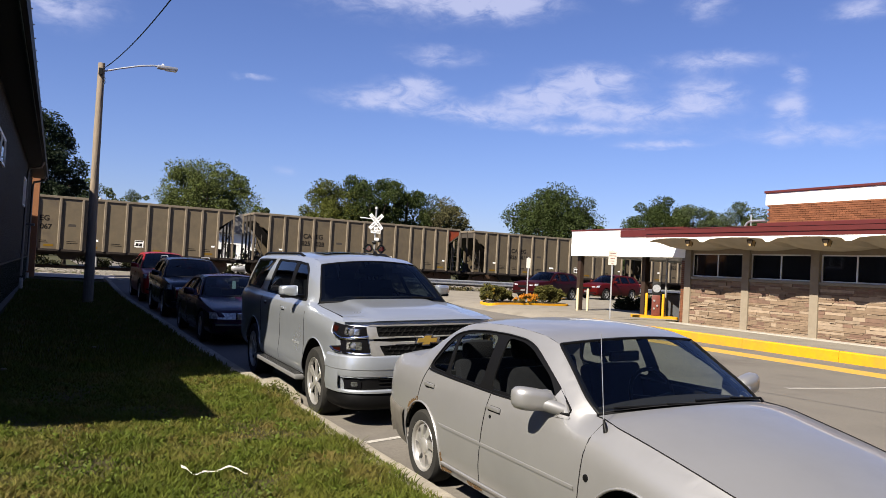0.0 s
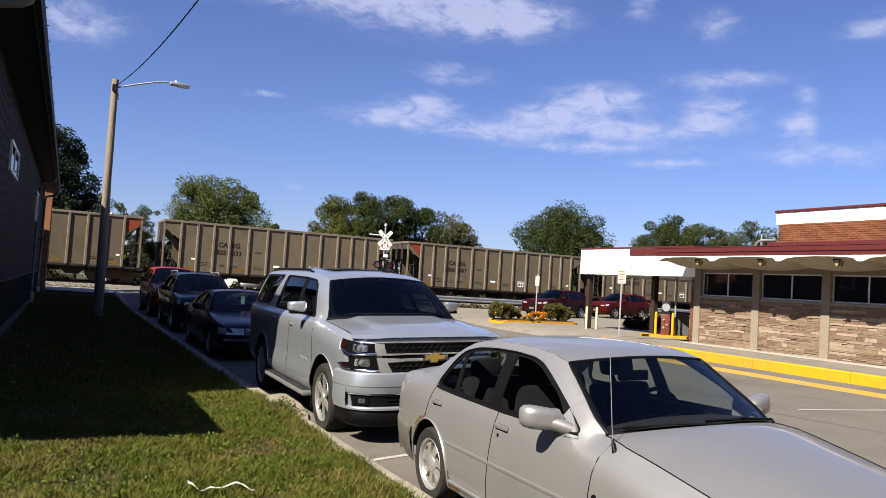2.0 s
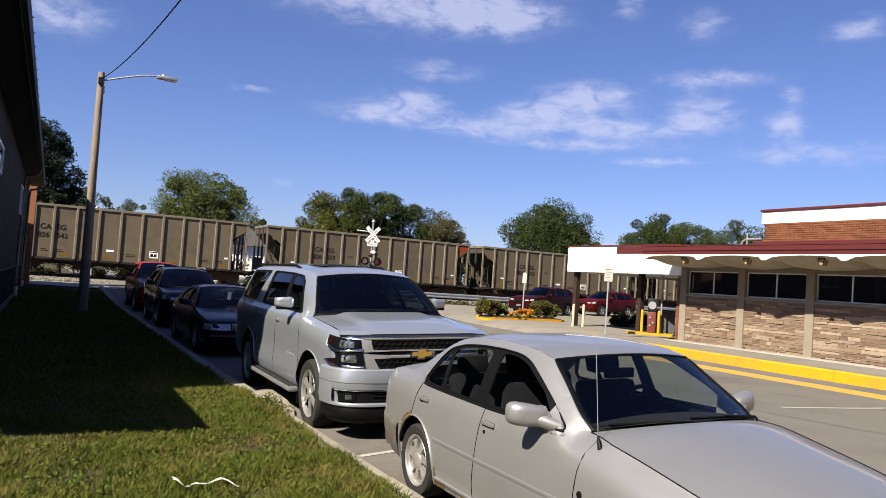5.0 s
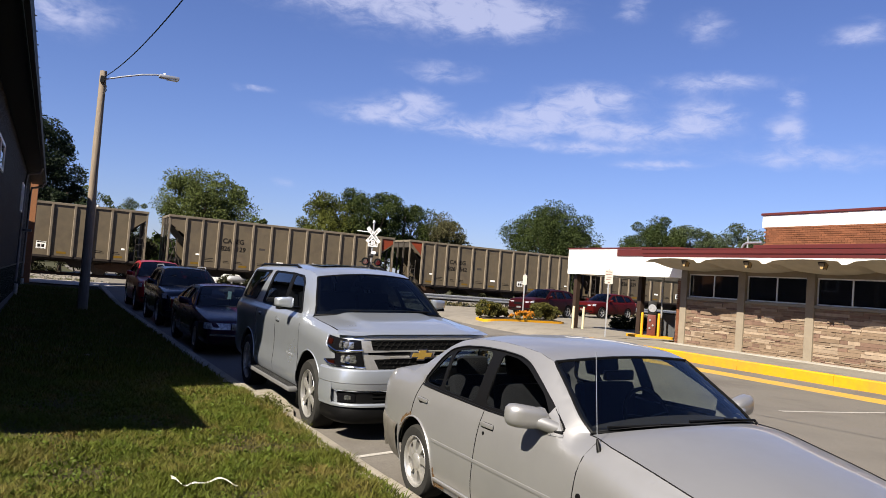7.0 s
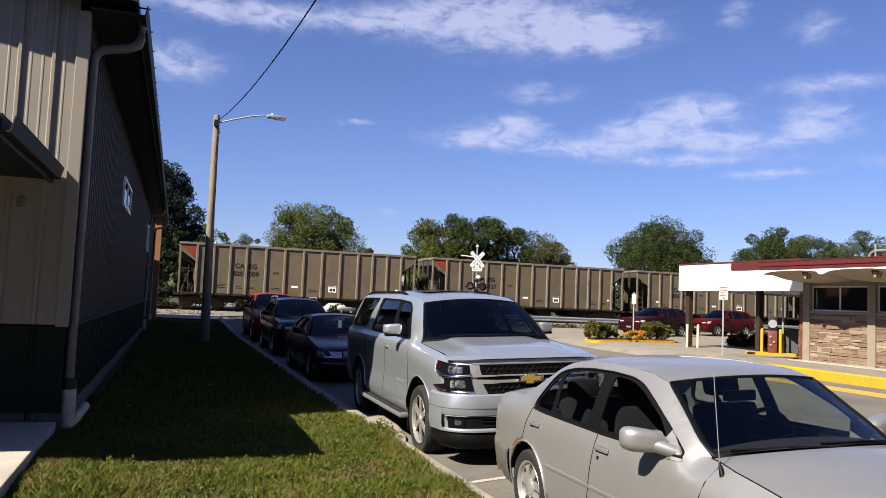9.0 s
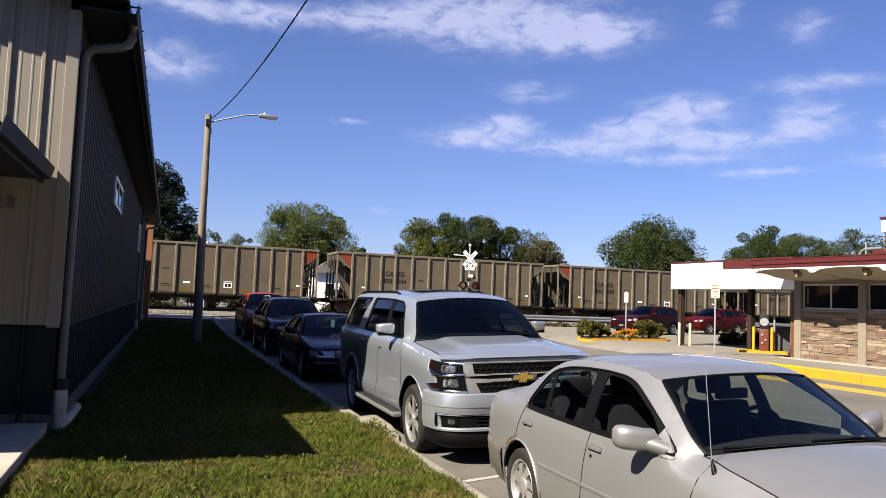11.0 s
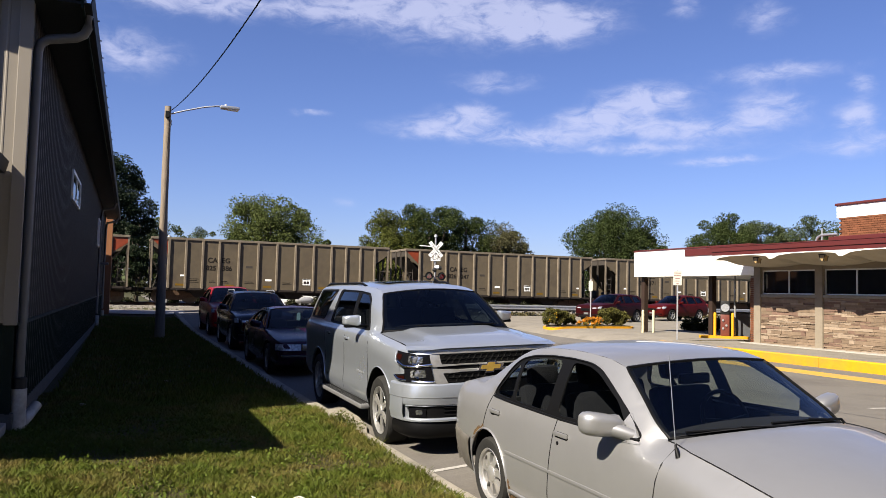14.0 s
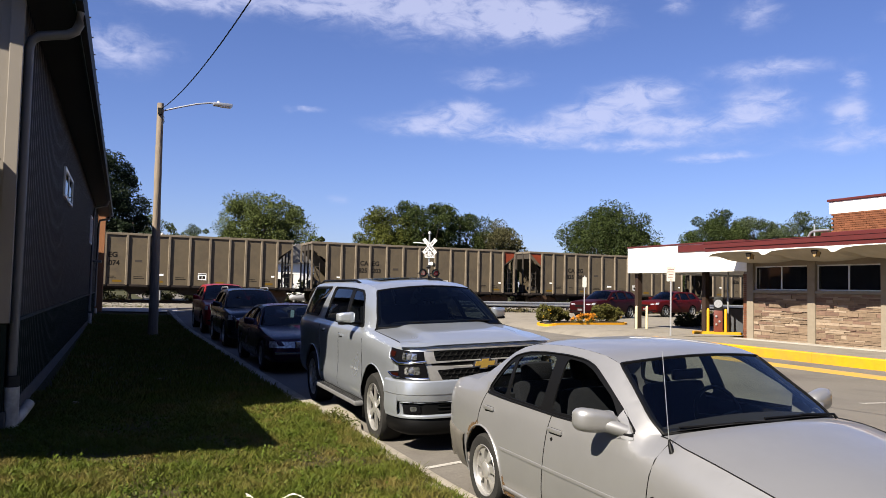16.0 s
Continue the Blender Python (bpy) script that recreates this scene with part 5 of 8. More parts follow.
def fittings(s, body, side, top):
    """Shut lines, handles, mouldings, seats and dashboard."""
    for u, z0, z1, lean in s["seams"]:
        for sx in (-1, 1):
            pts = [(sx * (side(u + lean * t, z0 + (z1 - z0) * t) + 0.001), u + lean * t, z0 + (z1 - z0) * t) for t in [k / 8 for k in range(9)]]
            seam(body, pts, 0.0035)
    for u, z in s["handles"]:
        for sx in (-1, 1):
            x = side(u, z)
            bm = prism(bmesh.new(), rounded([(u - 0.08, z - 0.022), (u + 0.08, z - 0.022), (u + 0.08, z + 0.024), (u - 0.08, z + 0.024)], 0.02), "x", sx * (x - 0.01), sx * (x + 0.003))
            h = part("door_handle", bm, TRIM_BLACK, body, "dark handle recess")
            part("grip", abox(min(sx * x, sx * (x + 0.018)), max(sx * x, sx * (x + 0.018)), u - 0.082, u + 0.082, z - 0.004, z + 0.026, 0.008), s.get("handle_mat", s["paint"]), h, "pull grip", smooth=40)
    if s.get("moulding"):
        z0, ua, ub, hi = (*s["moulding"], 1.0)[:4]
        for sx in (-1, 1):
            us = [ua + (ub - ua) * k / 12 for k in range(13)]
            bm = sheet(bmesh.new(), [[(sx * (side(u, z0 + dz) + off), u, z0 + dz) for u in us] for dz, off in ((0.03 * hi, -0.004), (0.026 * hi, 0.010 * hi), (0.0, 0.015 * hi), (-0.022 * hi, 0.010 * hi), (-0.028 * hi, -0.004))])
            part("side_moulding", bm, s["paint"], body, smooth=40)
    u0, z0 = s["front_seat"]
    for x in (-0.36, 0.36):
        seat(body, x * s["W"] / 1.7, u0, z0, s["seat_back"], s.get("seat_mat", CABIN))
    seat(body, 0, s["rear_seat"][0], s["rear_seat"][1], s["seat_back"] - 0.08, s.get("seat_mat", CABIN), 18, s["W"] * 0.68, False)
    for x in (-0.36, 0.36):
        bm = abox(x - 0.13, x + 0.13, s["rear_seat"][0] + 0.08, s["rear_seat"][0] + 0.18, s["rear_seat"][1] + s["seat_back"] - 0.1, s["rear_seat"][1] + s["seat_back"] + 0.05, 0.04)
        part("headrest", bm, s.get("seat_mat", CABIN), body, smooth=50)
    ca = s["cabin"][0]
    zb = s["house"]["belt"](ca)
    bm = abox(-s["W"] * 0.42, s["W"] * 0.42, ca + 0.02, ca + 0.42, zb - 0.3, zb - 0.03, 0.05)
    part("dashboard", bm, CABIN_DARK, body, smooth=50)
    ub, _, wb0, bow0 = s["house"]["screen"]
    rows_ = []
    for j in range(6):
        row = []
        for k in range(-8, 9):
            f = k / 8
            u0 = ub + bow0 * (1 - f * f) + 0.012
            u = u0 + (ca + 0.04 - u0) * j / 5
            row.append((wb0 * 0.97 * f, u, top(u, wb0 * 0.97 * f) + 0.007))
        rows_.append(row)
    part("dashboard_top", sheet(bmesh.new(), rows_), CABIN_DARK, body)
    steering(body, s["W"] * 0.21, ca + 0.62, zb - 0.03)
    ua = s["house"]["roof_u"][0]
    bm = abox(-0.12, 0.12, ua - 0.02, ua + 0.02, s["house"]["roof"](ua) - 0.16, s["house"]["roof"](ua) - 0.09, 0.015)
    part("inside_mirror", bm, TRIM_BLACK, body)


def make_car(name, label, s, m, category="car", group=""):
    car = empty(name)
    tagged(car, label, category, group or "parked cars")
    body = lower_body(s, car)
    rows = catmull(s["body"], 5)
    cols = list(zip(*rows))

    def side(u, z):
        """Half width of the lower body at a height."""
        w, zs, zt, cr = (float(np.interp(u, cols[0], cols[k])) for k in (1, 2, 3, 4))
        sec = body_section(w, zs, zt, cr, False, 2 if s.get("step") else 0)[1:10]
        return float(np.interp(z, [q[1] for q in sec], [q[0] for q in sec]))

    def top(u, x):
        w, zs, zt, cr = (float(np.interp(u, cols[0], cols[k])) for k in (1, 2, 3, 4))
        sec = body_section(w, zs, zt, cr, False, 2 if s.get("step") else 0)[8:]
        return float(np.interp(abs(x), [q[0] for q in sec[::-1]], [q[1] for q in sec[::-1]]))

    wide = greenhouse(s, car, body)
    for u in s["axles"]:
        for sx in (-1, 1):
            wheel_parts("wheel", s["wheel_r"], s["tyre_w"], s["spokes"], s["rim_r"], car, sx * (s["W"] / 2 - s["tyre_w"] / 2 - s.get("inset", 0.02)), u, sx)
    fittings(s, body, side, top)
    car.matrix_world = m
    return car, body, side, top, wide


def line(*pts):
    """A height that follows straight pieces."""
    us, zs = zip(*pts)
    return lambda u: float(np.interp(u, us, zs))


# ---- shaped skins for the two vehicles nearest the camera ----
def curve(*pts):
    """A height or width that follows a smooth curve."""
    cols = list(zip(*catmull([list(p) for p in pts], 6)))
    return lambda u: float(np.interp(u, cols[0], cols[1]))


def filled(loops, du=0.06, dz=0.05):
    """A flat sheet in (u, z) with holes, cut into a fine net so that it can be bent."""
    bm = bmesh.new()
    edges = []
    for poly in loops:
        edges += loop_edges(bm, [(0, u, z) for u, z in poly])[1]
    bmesh.ops.triangle_fill(bm, use_beauty=True, use_dissolve=False, edges=edges, normal=(1, 0, 0))
    us, zs = [p[0] for p in loops[0]], [p[1] for p in loops[0]]
    for lo, hi, st, no in ((min(us), max(us), du, (0, 1, 0)), (min(zs), max(zs), dz, (0, 0, 1))):
        k = lo + st
        while k < hi - 0.001:
            bmesh.ops.bisect_plane(bm, geom=bm.verts[:] + bm.edges[:] + bm.faces[:], dist=1e-5, plane_co=(0, k, k), plane_no=no)
            k += st
    return bm


def bent(loops, way, thick=0.0, sx=-1, du=0.06, dz=0.05):
    """That sheet laid on a surface; way(u, z) gives the place."""
    bm = filled(loops, du, dz)
    for v in bm.verts:
        v.co = way(v.co.y, v.co.z)
    if thick:
        geo = bmesh.ops.extrude_face_region(bm, geom=list(bm.faces))
        for v in geo["geom"]:
            if isinstance(v, bmesh.types.BMVert):
                v.co.x -= sx * thick
    return bm


def arc(u, z, r, a0, a1, n=16):
    return [(u + r * math.cos(radians(a0 + (a1 - a0) * k / n)), z + r * math.sin(radians(a0 + (a1 - a0) * k / n))) for k in range(n + 1)]


def side_surface(s):
    """Half width of the car at any length and height: one skin from the sill to the roof."""
    half, belt, sill, roofz, soft = (curve(*s[k]) for k in ("plan", "beltline", "sill", "roofline", "shoulder"))
    low, up = (curve(*s[k]) for k in ("low", "up"))
    line_u, line_z = zip(*s["a_line"])
    pinch = s.get("pinch", (0.0, 0.0))  # the front pillar turns in towards the windscreen

    def S(u, z):
        b = belt(u)
        if z <= b:
            t = max(0.0, (z - sill(u)) / (b - sill(u)))
            k = low(t) - soft(u) * max(0.0, (t - 0.72) / 0.28) ** 2
        else:
            k = up((z - b) / (roofz(u) - b)) - soft(u)
        if u > line_u[0] - 0.2:
            d = u - float(np.interp(z, line_z, line_u))
            near = max(0.0, 1 - d / 0.30) ** 2 if d > 0 else max(0.0, 1 + d / 0.2)
            k -= near * float(np.interp(z, (line_z[0] - 0.10, line_z[0], line_z[-1]), (0.0, *pinch)))
        return half(u) * k
    return S


def glass_sheet(edge, bow, crown, n=10, m=8, inset=0.985):
    """A bowed pane between an edge line and its mirror image; edge(t) gives (x, u, z)."""
    rows = []
    for j in range(n + 1):
        t = j / n
        x, u, z = edge(t)
        b, c = bow[0] + (bow[1] - bow[0]) * t, crown[0] + (crown[1] - crown[0]) * t
        rows.append([(x * inset * f, u + b * (1 - f * f), z + c * (1 - f * f)) for f in [k / m for k in range(-m, m + 1)]])
    return rows


def hero(name, label, s, m):
    """A parked car as bent sheets: sides, bonnet, roof, tail and glass."""
    car = empty(name)
    tagged(car, label, "car", "parked cars")
    S = side_surface(s)
    zh, zd = curve(*s["hood"]), curve(*s["deck"])
    a_line, c_line, r_line = s["a_line"], s["c_line"], s["roof_edge"]
    (f_ax, r_ax), wr, zw = s["axles"], s["wheel_r"] + s["arch"], s["wheel_r"] - s.get("drop", 0.0)
    zs = curve(*s["sill"])
    u0, u1 = s["ends"]
    outline = [(u, zh(u)) for u in spread(u0, a_line[0][0] - 0.02, 14)] + list(a_line) + list(r_line[1:]) + list(c_line[1:])
    outline += [(u, zd(u)) for u in spread(c_line[-1][0] + 0.03, u1, 6)] + [(u1 + 0.01, 0.75 * zd(u1)), (u1, zs(u1) + 0.02)]
    a = math.degrees(math.asin(min(1.0, max(-1.0, (zs(r_ax) - zw) / wr))))
    outline += arc(r_ax, zw, wr, a, 180 - a) + [(u, zs(u)) for u in spread(r_ax - wr - 0.04, f_ax + wr + 0.04, 5)] + arc(f_ax, zw, wr, a, 180 - a)
    outline += [(u0 + 0.02, zs(u0) + 0.02), (u0, 0.6 * zh(u0))]
    holes = [rounded(p, s.get("corner", 0.07), 4) for p in s["openings"]]
    bx, zf = s["W"] * 0.33, s["beltline"][-1][1] - 0.34
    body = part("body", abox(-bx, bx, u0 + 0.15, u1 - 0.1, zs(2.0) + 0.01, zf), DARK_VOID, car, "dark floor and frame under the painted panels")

    def normal(u, z):
        e = 0.012
        return Vector((1.0, (S(u - e, z) - S(u + e, z)) / (2 * e), (S(u, z - e) - S(u, z + e)) / (2 * e))).normalized()
    for sx in (-1, 1):
        bm = filled([outline] + holes)
        for f in bm.faces:
            f.normal_update()
            if f.normal.x * sx < 0:
                f.normal_flip()
        places = [(v.co.y, v.co.z) for v in bm.verts]
        for v in bm.verts:
            v.co.x = sx * S(v.co.y, v.co.z)
        me = bpy.data.meshes.new("side_panel")
        bm.to_mesh(me)
        bm.free()
        me.materials.append(s["paint"])
        me.polygons.foreach_set("use_smooth", [True] * len(me.polygons))
        ns = [normal(u, z) for u, z in places]
        me.normals_split_custom_set_from_vertices([(n.x * sx, n.y, n.z) for n in ns])
        ob = new("side_panel", me)
        ob.parent = body
    # roof, and the deck behind the rear glass
    ua, uc = r_line[0][0], r_line[-1][0]
    zr = curve(*([a_line[-1]] + list(r_line[1:-1]) + [c_line[0]]))
    rows = []
    for j in range(19):
        t = j / 18
        u = ua + (uc - ua) * t
        b = -s["bow"][0] * (1 - t) ** 3 + s["bow"][1] * t ** 3
        rows.append([(f * S(u, zr(u)), u + b * (1 - f * f), zr(u) + s["crown"] * (1 - abs(f) ** 2.2)) for f in [k / 10 for k in range(-10, 11)]])
    part("roof", sheet(bmesh.new(), rows), s["paint"], body, smooth=60)
    ud = c_line[-1][0]
    rows = [[(f * S(u, zd(u)), u + s["bow"][2] * (1 - f * f) * (1 if j == 0 else (8 - j) / 8) + 0.09 * (1 - f * f) * j / 8, zd(u) + s["deck_crown"] * (1 - abs(f) ** 2.4)) for f in [k / 8 for k in range(-8, 9)]] for j, u in enumerate(spread(ud, u1, 8))]
    if s["deck_crown"]:
        part("boot_lid", sheet(bmesh.new(), rows), s["paint"], body, smooth=60)
    # tail and nose
    zt = zd(u1)
    part("tail_panel", sheet(bmesh.new(), [[(f * S(u1, z), u1 + 0.005 + 0.09 * (1 - f * f) - 0.04 * ((z - zs(u1)) / (zt - zs(u1)) - 0.5) ** 2, z + (s["deck_crown"] * (1 - abs(f) ** 2.4) if z == zt else 0)) for f in [k / 8 for k in range(-8, 9)]] for z in spread(zs(u1), zt, 8)]), s["paint"], body, smooth=60)
    if not s.get("own_nose"):
        part("nose_panel", sheet(bmesh.new(), [[(f * S(u0, z), u0 - 0.16 * (1 - f * f), z) for f in [k / 8 for k in range(-8, 9)]] for z in spread(zs(u0), zh(u0), 8)]), s["paint"], body, smooth=60)
    # bonnet
    ucowl = a_line[0][0] - 0.02
    g = s["hood_shape"]
    nose = s.get("nose") or (lambda f: (f * S(u0, zh(u0)), u0 - 0.16 * (1 - f * f)))

    def hood_at(f, v):
        xa, ya = nose(f)
        ub = ucowl - s["cowl_bow"] * (1 - f * f)
        u = ya + (ub - ya) * v
        ue = u0 + (ucowl - u0) * v
        xe = f * S(ue, zh(ue))
        x = xa + (xe - xa) * min(1.0, v * 6) if s.get("nose") else xe
        return (x, u, zh(ue) + s["hood_crown"] * g(abs(f)) * (0.35 + 0.65 * smooth01(0.0, 0.5, v)) - s.get("nose_dip", 0.0) * max(0.0, 1 - v * 7) ** 2)
    fs = [k / 20 for k in range(-20, 21)]
    part("bonnet", sheet(bmesh.new(), [[hood_at(f, v) for f in fs] for v in [(k / 26) ** 1.25 for k in range(27)]]), s["paint"], body, smooth=60)

    def top(u, x):
        v = min(1.0, max(0.0, (u - u0) / (ucowl - u0)))
        f = min(1.0, abs(x) / S(min(u, ucowl), zh(min(u, ucowl))))
        return hood_at(f, v)[2]

    for sx in (-1, 1):
        seam(body, [(sx * (S(u, zh(u)) + 0.001), u, zh(u) + 0.002) for u in spread(u0, ucowl, 16)], 0.004)
    # windscreen, rear glass and their seals
    def along(ln):
        d = [0.0]
        for (p, q), (r, w) in zip(ln, ln[1:]):
            d.append(d[-1] + math.hypot(r - p, w - q))
        return lambda t: tuple(float(np.interp(t * d[-1], d, [p[k] for p in ln])) for k in (0, 1))
    for nm, ln, bw, cr, mt in (("windscreen", a_line[::-1], (-s["bow"][0], -s["cowl_bow"]), (s["crown"], 0.02), s["screen_glass"]), ("rear_window", c_line, (s["bow"][1], s["bow"][2]), (s["crown"], 0.02), s["back_glass"])):
        at = along(list(ln))
        rws = glass_sheet(lambda t: (S(*at(t)) - 0.004, at(t)[0], at(t)[1] - 0.003), bw, cr)
        gl = part(nm, sheet(bmesh.new(), rws), mt, body, smooth=60)
        gl.visible_shadow = False
        ring = rws[0] + [r[-1] for r in rws[1:]] + rws[-1][::-1][1:] + [r[0] for r in rws[::-1][1:]]
        part("seal", tube(bmesh.new(), ring, 0.010, 5, cap=False), TRIM_BLACK, gl)
        # printed black border of the pane
        bm = bmesh.new()
        for sg in (0, -1):
            sheet(bm, [[Vector(r[sg]).lerp(Vector(r[-1 - sg]), q) - Vector((0, 0, 0.004)) for q in (0.0, 0.028)] for r in rws])
        bd = 1 if nm == "windscreen" else 0
        sheet(bm, [[Vector(p) - Vector((0, 0, 0.004)) for p in r] for r in ((rws[-1], [tuple(Vector(p).lerp(Vector(q), 0.75 if bd else 0.3)) for p, q in zip(rws[-1], rws[-2])]))])
        part("border", bm, TRIM_BLACK, gl, "black printed border")
        if bd:
            cw = [[(x * 0.985, y, z) for x, y, z in rws[-1]], [(x * 1.0, y - 0.025, z - 0.006) for x, y, z in rws[-1]], [hood_at(f, 0.985) for f in [k / 8 for k in range(-8, 9)]]]
            cw[2] = [(x, y, z - 0.012) for x, y, z in cw[2]]
            part("cowl", sheet(bmesh.new(), cw), TRIM_BLACK, body, "black cowl panel", smooth=50)
    # side glass in its black surround
    for sx in (-1, 1):
        for hole, panes in zip(s["openings"], s["panes"]):
            bm = bent([rounded(hole, s.get("corner", 0.07), 4)] + [rounded(p, 0.05) for p, _ in panes], lambda u, z: (sx * (S(u, z) - 0.007), u, z), 0.012, sx)
            part("window_surround", bm, TRIM_BLACK, body, "black window surround", smooth=40)
            for p, mt in panes:
                q = rounded(p, 0.05)
                w = part("side_window", bent([q], lambda u, z: (sx * (S(u, z) - 0.014), u, z)), mt, body, smooth=60)
                w.visible_shadow = False
            q = rounded(hole, s.get("corner", 0.07), 4)
            part("window_seal", tube(bmesh.new(), [(sx * (S(u, z) - 0.002), u, z) for u, z in q + q[:1]], 0.007, 5, cap=False), TRIM_BLACK, body)
    # wheels in their houses, and the dark floor
    for u in s["axles"]:
        for sx in (-1, 1):
            w = wheel_parts("wheel", s["wheel_r"], s["tyre_w"], s["spokes"], s["rim_r"], car, sx * (s["W"] / 2 - s["tyre_w"] / 2 - s.get("inset", 0.02)), u, sx)
            w.location.z = zw
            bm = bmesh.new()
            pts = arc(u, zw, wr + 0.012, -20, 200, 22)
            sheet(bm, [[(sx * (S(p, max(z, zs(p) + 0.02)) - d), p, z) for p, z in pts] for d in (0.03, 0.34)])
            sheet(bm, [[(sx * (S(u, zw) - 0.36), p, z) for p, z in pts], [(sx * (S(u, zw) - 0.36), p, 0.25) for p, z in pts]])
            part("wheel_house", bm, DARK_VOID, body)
            lip = [(sx * (S(p, z) + 0.001), p, z) for p, z in arc(u, zw, wr + 0.004, a, 180 - a, 26)]
            part("arch_lip", tube(bmesh.new(), lip, s.get("lip", 0.008), 6), s["paint"], body, smooth=60)
    for sx in (-1, 1):
        part("door_lining", bent([[(f_ax + wr + 0.03, zs(2) + 0.03), (r_ax - wr - 0.02, zs(2) + 0.03), (r_ax - wr - 0.02, s["beltline"][-1][1] - 0.06), (f_ax + wr + 0.03, s["beltline"][-1][1] - 0.06)]], lambda u, z: (sx * (S(u, z) - 0.07), u, z)), CABIN_DARK, body)
    part("rear_shelf", abox(-bx * 1.1, bx * 1.1, r_ax - 0.1, min(ud - 0.05, u1 - 0.2), zf, s["beltline"][-1][1] - 0.05), CABIN_DARK, body)
    fittings(s, body, S, top)
    car.matrix_world = m
    return car, body, S, top


SEDAN_GLASS = glass_material("faintly_green_glass", (0.66, 0.72, 0.70))
SUV_GLASS = glass_material("shaded_windscreen", (0.20, 0.25, 0.27))


def build_sedan():
    P = SEDAN_GLASS
    s = dict(L=4.32, W=1.69, paint=SILVER_OLD, axles=(0.86, 3.395), wheel_r=0.29, tyre_w=0.185, rim_r=0.195, spokes=-7, inset=0.03, arch=0.062, drop=0.005, ends=(0.16, 4.25), lip=0.009,
             plan=[(0.0, 0.70), (0.16, 0.775), (0.40, 0.818), (0.86, 0.84), (1.25, 0.845), (2.4, 0.845), (3.1, 0.842), (3.5, 0.832), (3.85, 0.805), (4.10, 0.775), (4.28, 0.72)],
             sill=[(0.0, 0.22), (0.8, 0.185), (1.3, 0.18), (3.0, 0.18), (3.6, 0.20), (4.3, 0.27)],
             beltline=[(0.0, 0.655), (0.16, 0.70), (0.40, 0.757), (0.55, 0.790), (0.88, 0.852), (1.22, 0.912), (1.45, 0.905), (2.3, 0.885), (3.3, 0.905), (3.6, 0.945), (4.2, 0.94)],
             roofline=[(1.2, 1.10), (1.6, 1.22), (1.9, 1.285), (2.15, 1.315), (2.5, 1.33), (2.85, 1.322), (3.1, 1.29), (3.5, 1.22), (4.2, 1.1)],
             shoulder=[(0.0, 0.10), (1.0, 0.105), (1.20, 0.10), (1.34, 0.055), (1.50, 0.0), (3.2, 0.0), (3.6, 0.06), (4.2, 0.09)], pinch=(0.09, 0.015),
             low=[(0.0, 0.945), (0.08, 0.972), (0.28, 0.998), (0.46, 1.0), (0.66, 0.990), (0.84, 0.968), (0.94, 0.945), (1.0, 0.925)],
             up=[(0.0, 0.925), (0.12, 0.905), (0.5, 0.82), (0.82, 0.732), (0.93, 0.697), (1.0, 0.66), (1.2, 0.60)],
             hood=[(0.0, 0.655), (0.16, 0.70), (0.40, 0.757), (0.55, 0.790), (0.88, 0.852), (1.24, 0.912), (1.36, 0.916)],
             deck=[(3.6, 0.965), (3.8, 0.955), (4.05, 0.945), (4.25, 0.905)],
             a_line=[(1.365, 0.925), (1.47, 0.995), (1.60, 1.082), (1.75, 1.180), (1.885, 1.266)],
             roof_edge=[(1.885, 1.266), (2.05, 1.302), (2.25, 1.318), (2.5, 1.326), (2.8, 1.318), (3.0, 1.296), (3.10, 1.276)],
             c_line=[(3.10, 1.276), (3.25, 1.215), (3.45, 1.110), (3.62, 1.015), (3.72, 0.968)],
             bow=(0.075, 0.06, 0.10), cowl_bow=0.16, crown=0.035, deck_crown=0.035, hood_crown=0.055, hood_shape=lambda f: 1 - f ** 2.2,
             screen_glass=P, back_glass=P,
             openings=[[(1.455, 0.905), (1.70, 1.045), (1.90, 1.150), (2.07, 1.232), (2.20, 1.262), (2.44, 1.273), (2.72, 1.268), (2.98, 1.248), (3.17, 1.208), (3.27, 1.145), (3.40, 0.955), (3.39, 0.905), (2.96, 0.893), (2.30, 0.882)]],
             panes=[[([(1.60, 0.925), (1.80, 1.075), (2.085, 1.205), (2.23, 1.242), (2.425, 1.250), (2.395, 0.905)], P), ([(2.53, 0.905), (2.555, 1.250), (2.75, 1.246), (2.99, 1.225), (3.115, 1.192), (3.035, 0.912)], P), ([(3.075, 0.915), (3.15, 1.175), (3.235, 1.125), (3.37, 0.95), (3.36, 0.922)], P)]],
             seams=((1.305, 0.24, 0.90, -0.06), (2.43, 0.22, 0.875, -0.07), (3.475, 0.655, 0.95, -0.08)), handles=((2.26, 0.785), (3.275, 0.785)), moulding=(0.53, 1.32, 3.05, 0.45),
             front_seat=(2.42, 0.62), seat_back=0.42, rear_seat=(3.2, 0.66), cabin=(1.42, 3.36),
             house=dict(belt=line((1.3, 0.885), (3.5, 0.92)), roof=line((1.9, 1.285), (2.4, 1.33)), roof_u=(1.93, 3.08), screen=(1.36, 0.93, 0.68, -0.15)))
    car, body, side, top = hero("sedan", "old champagne-silver four-door sedan with rust at the rear arch", s, pose(3.69, 2.22, 0.055, 0, -1.9, -1.1) @ Matrix.Scale(1.048, 4))
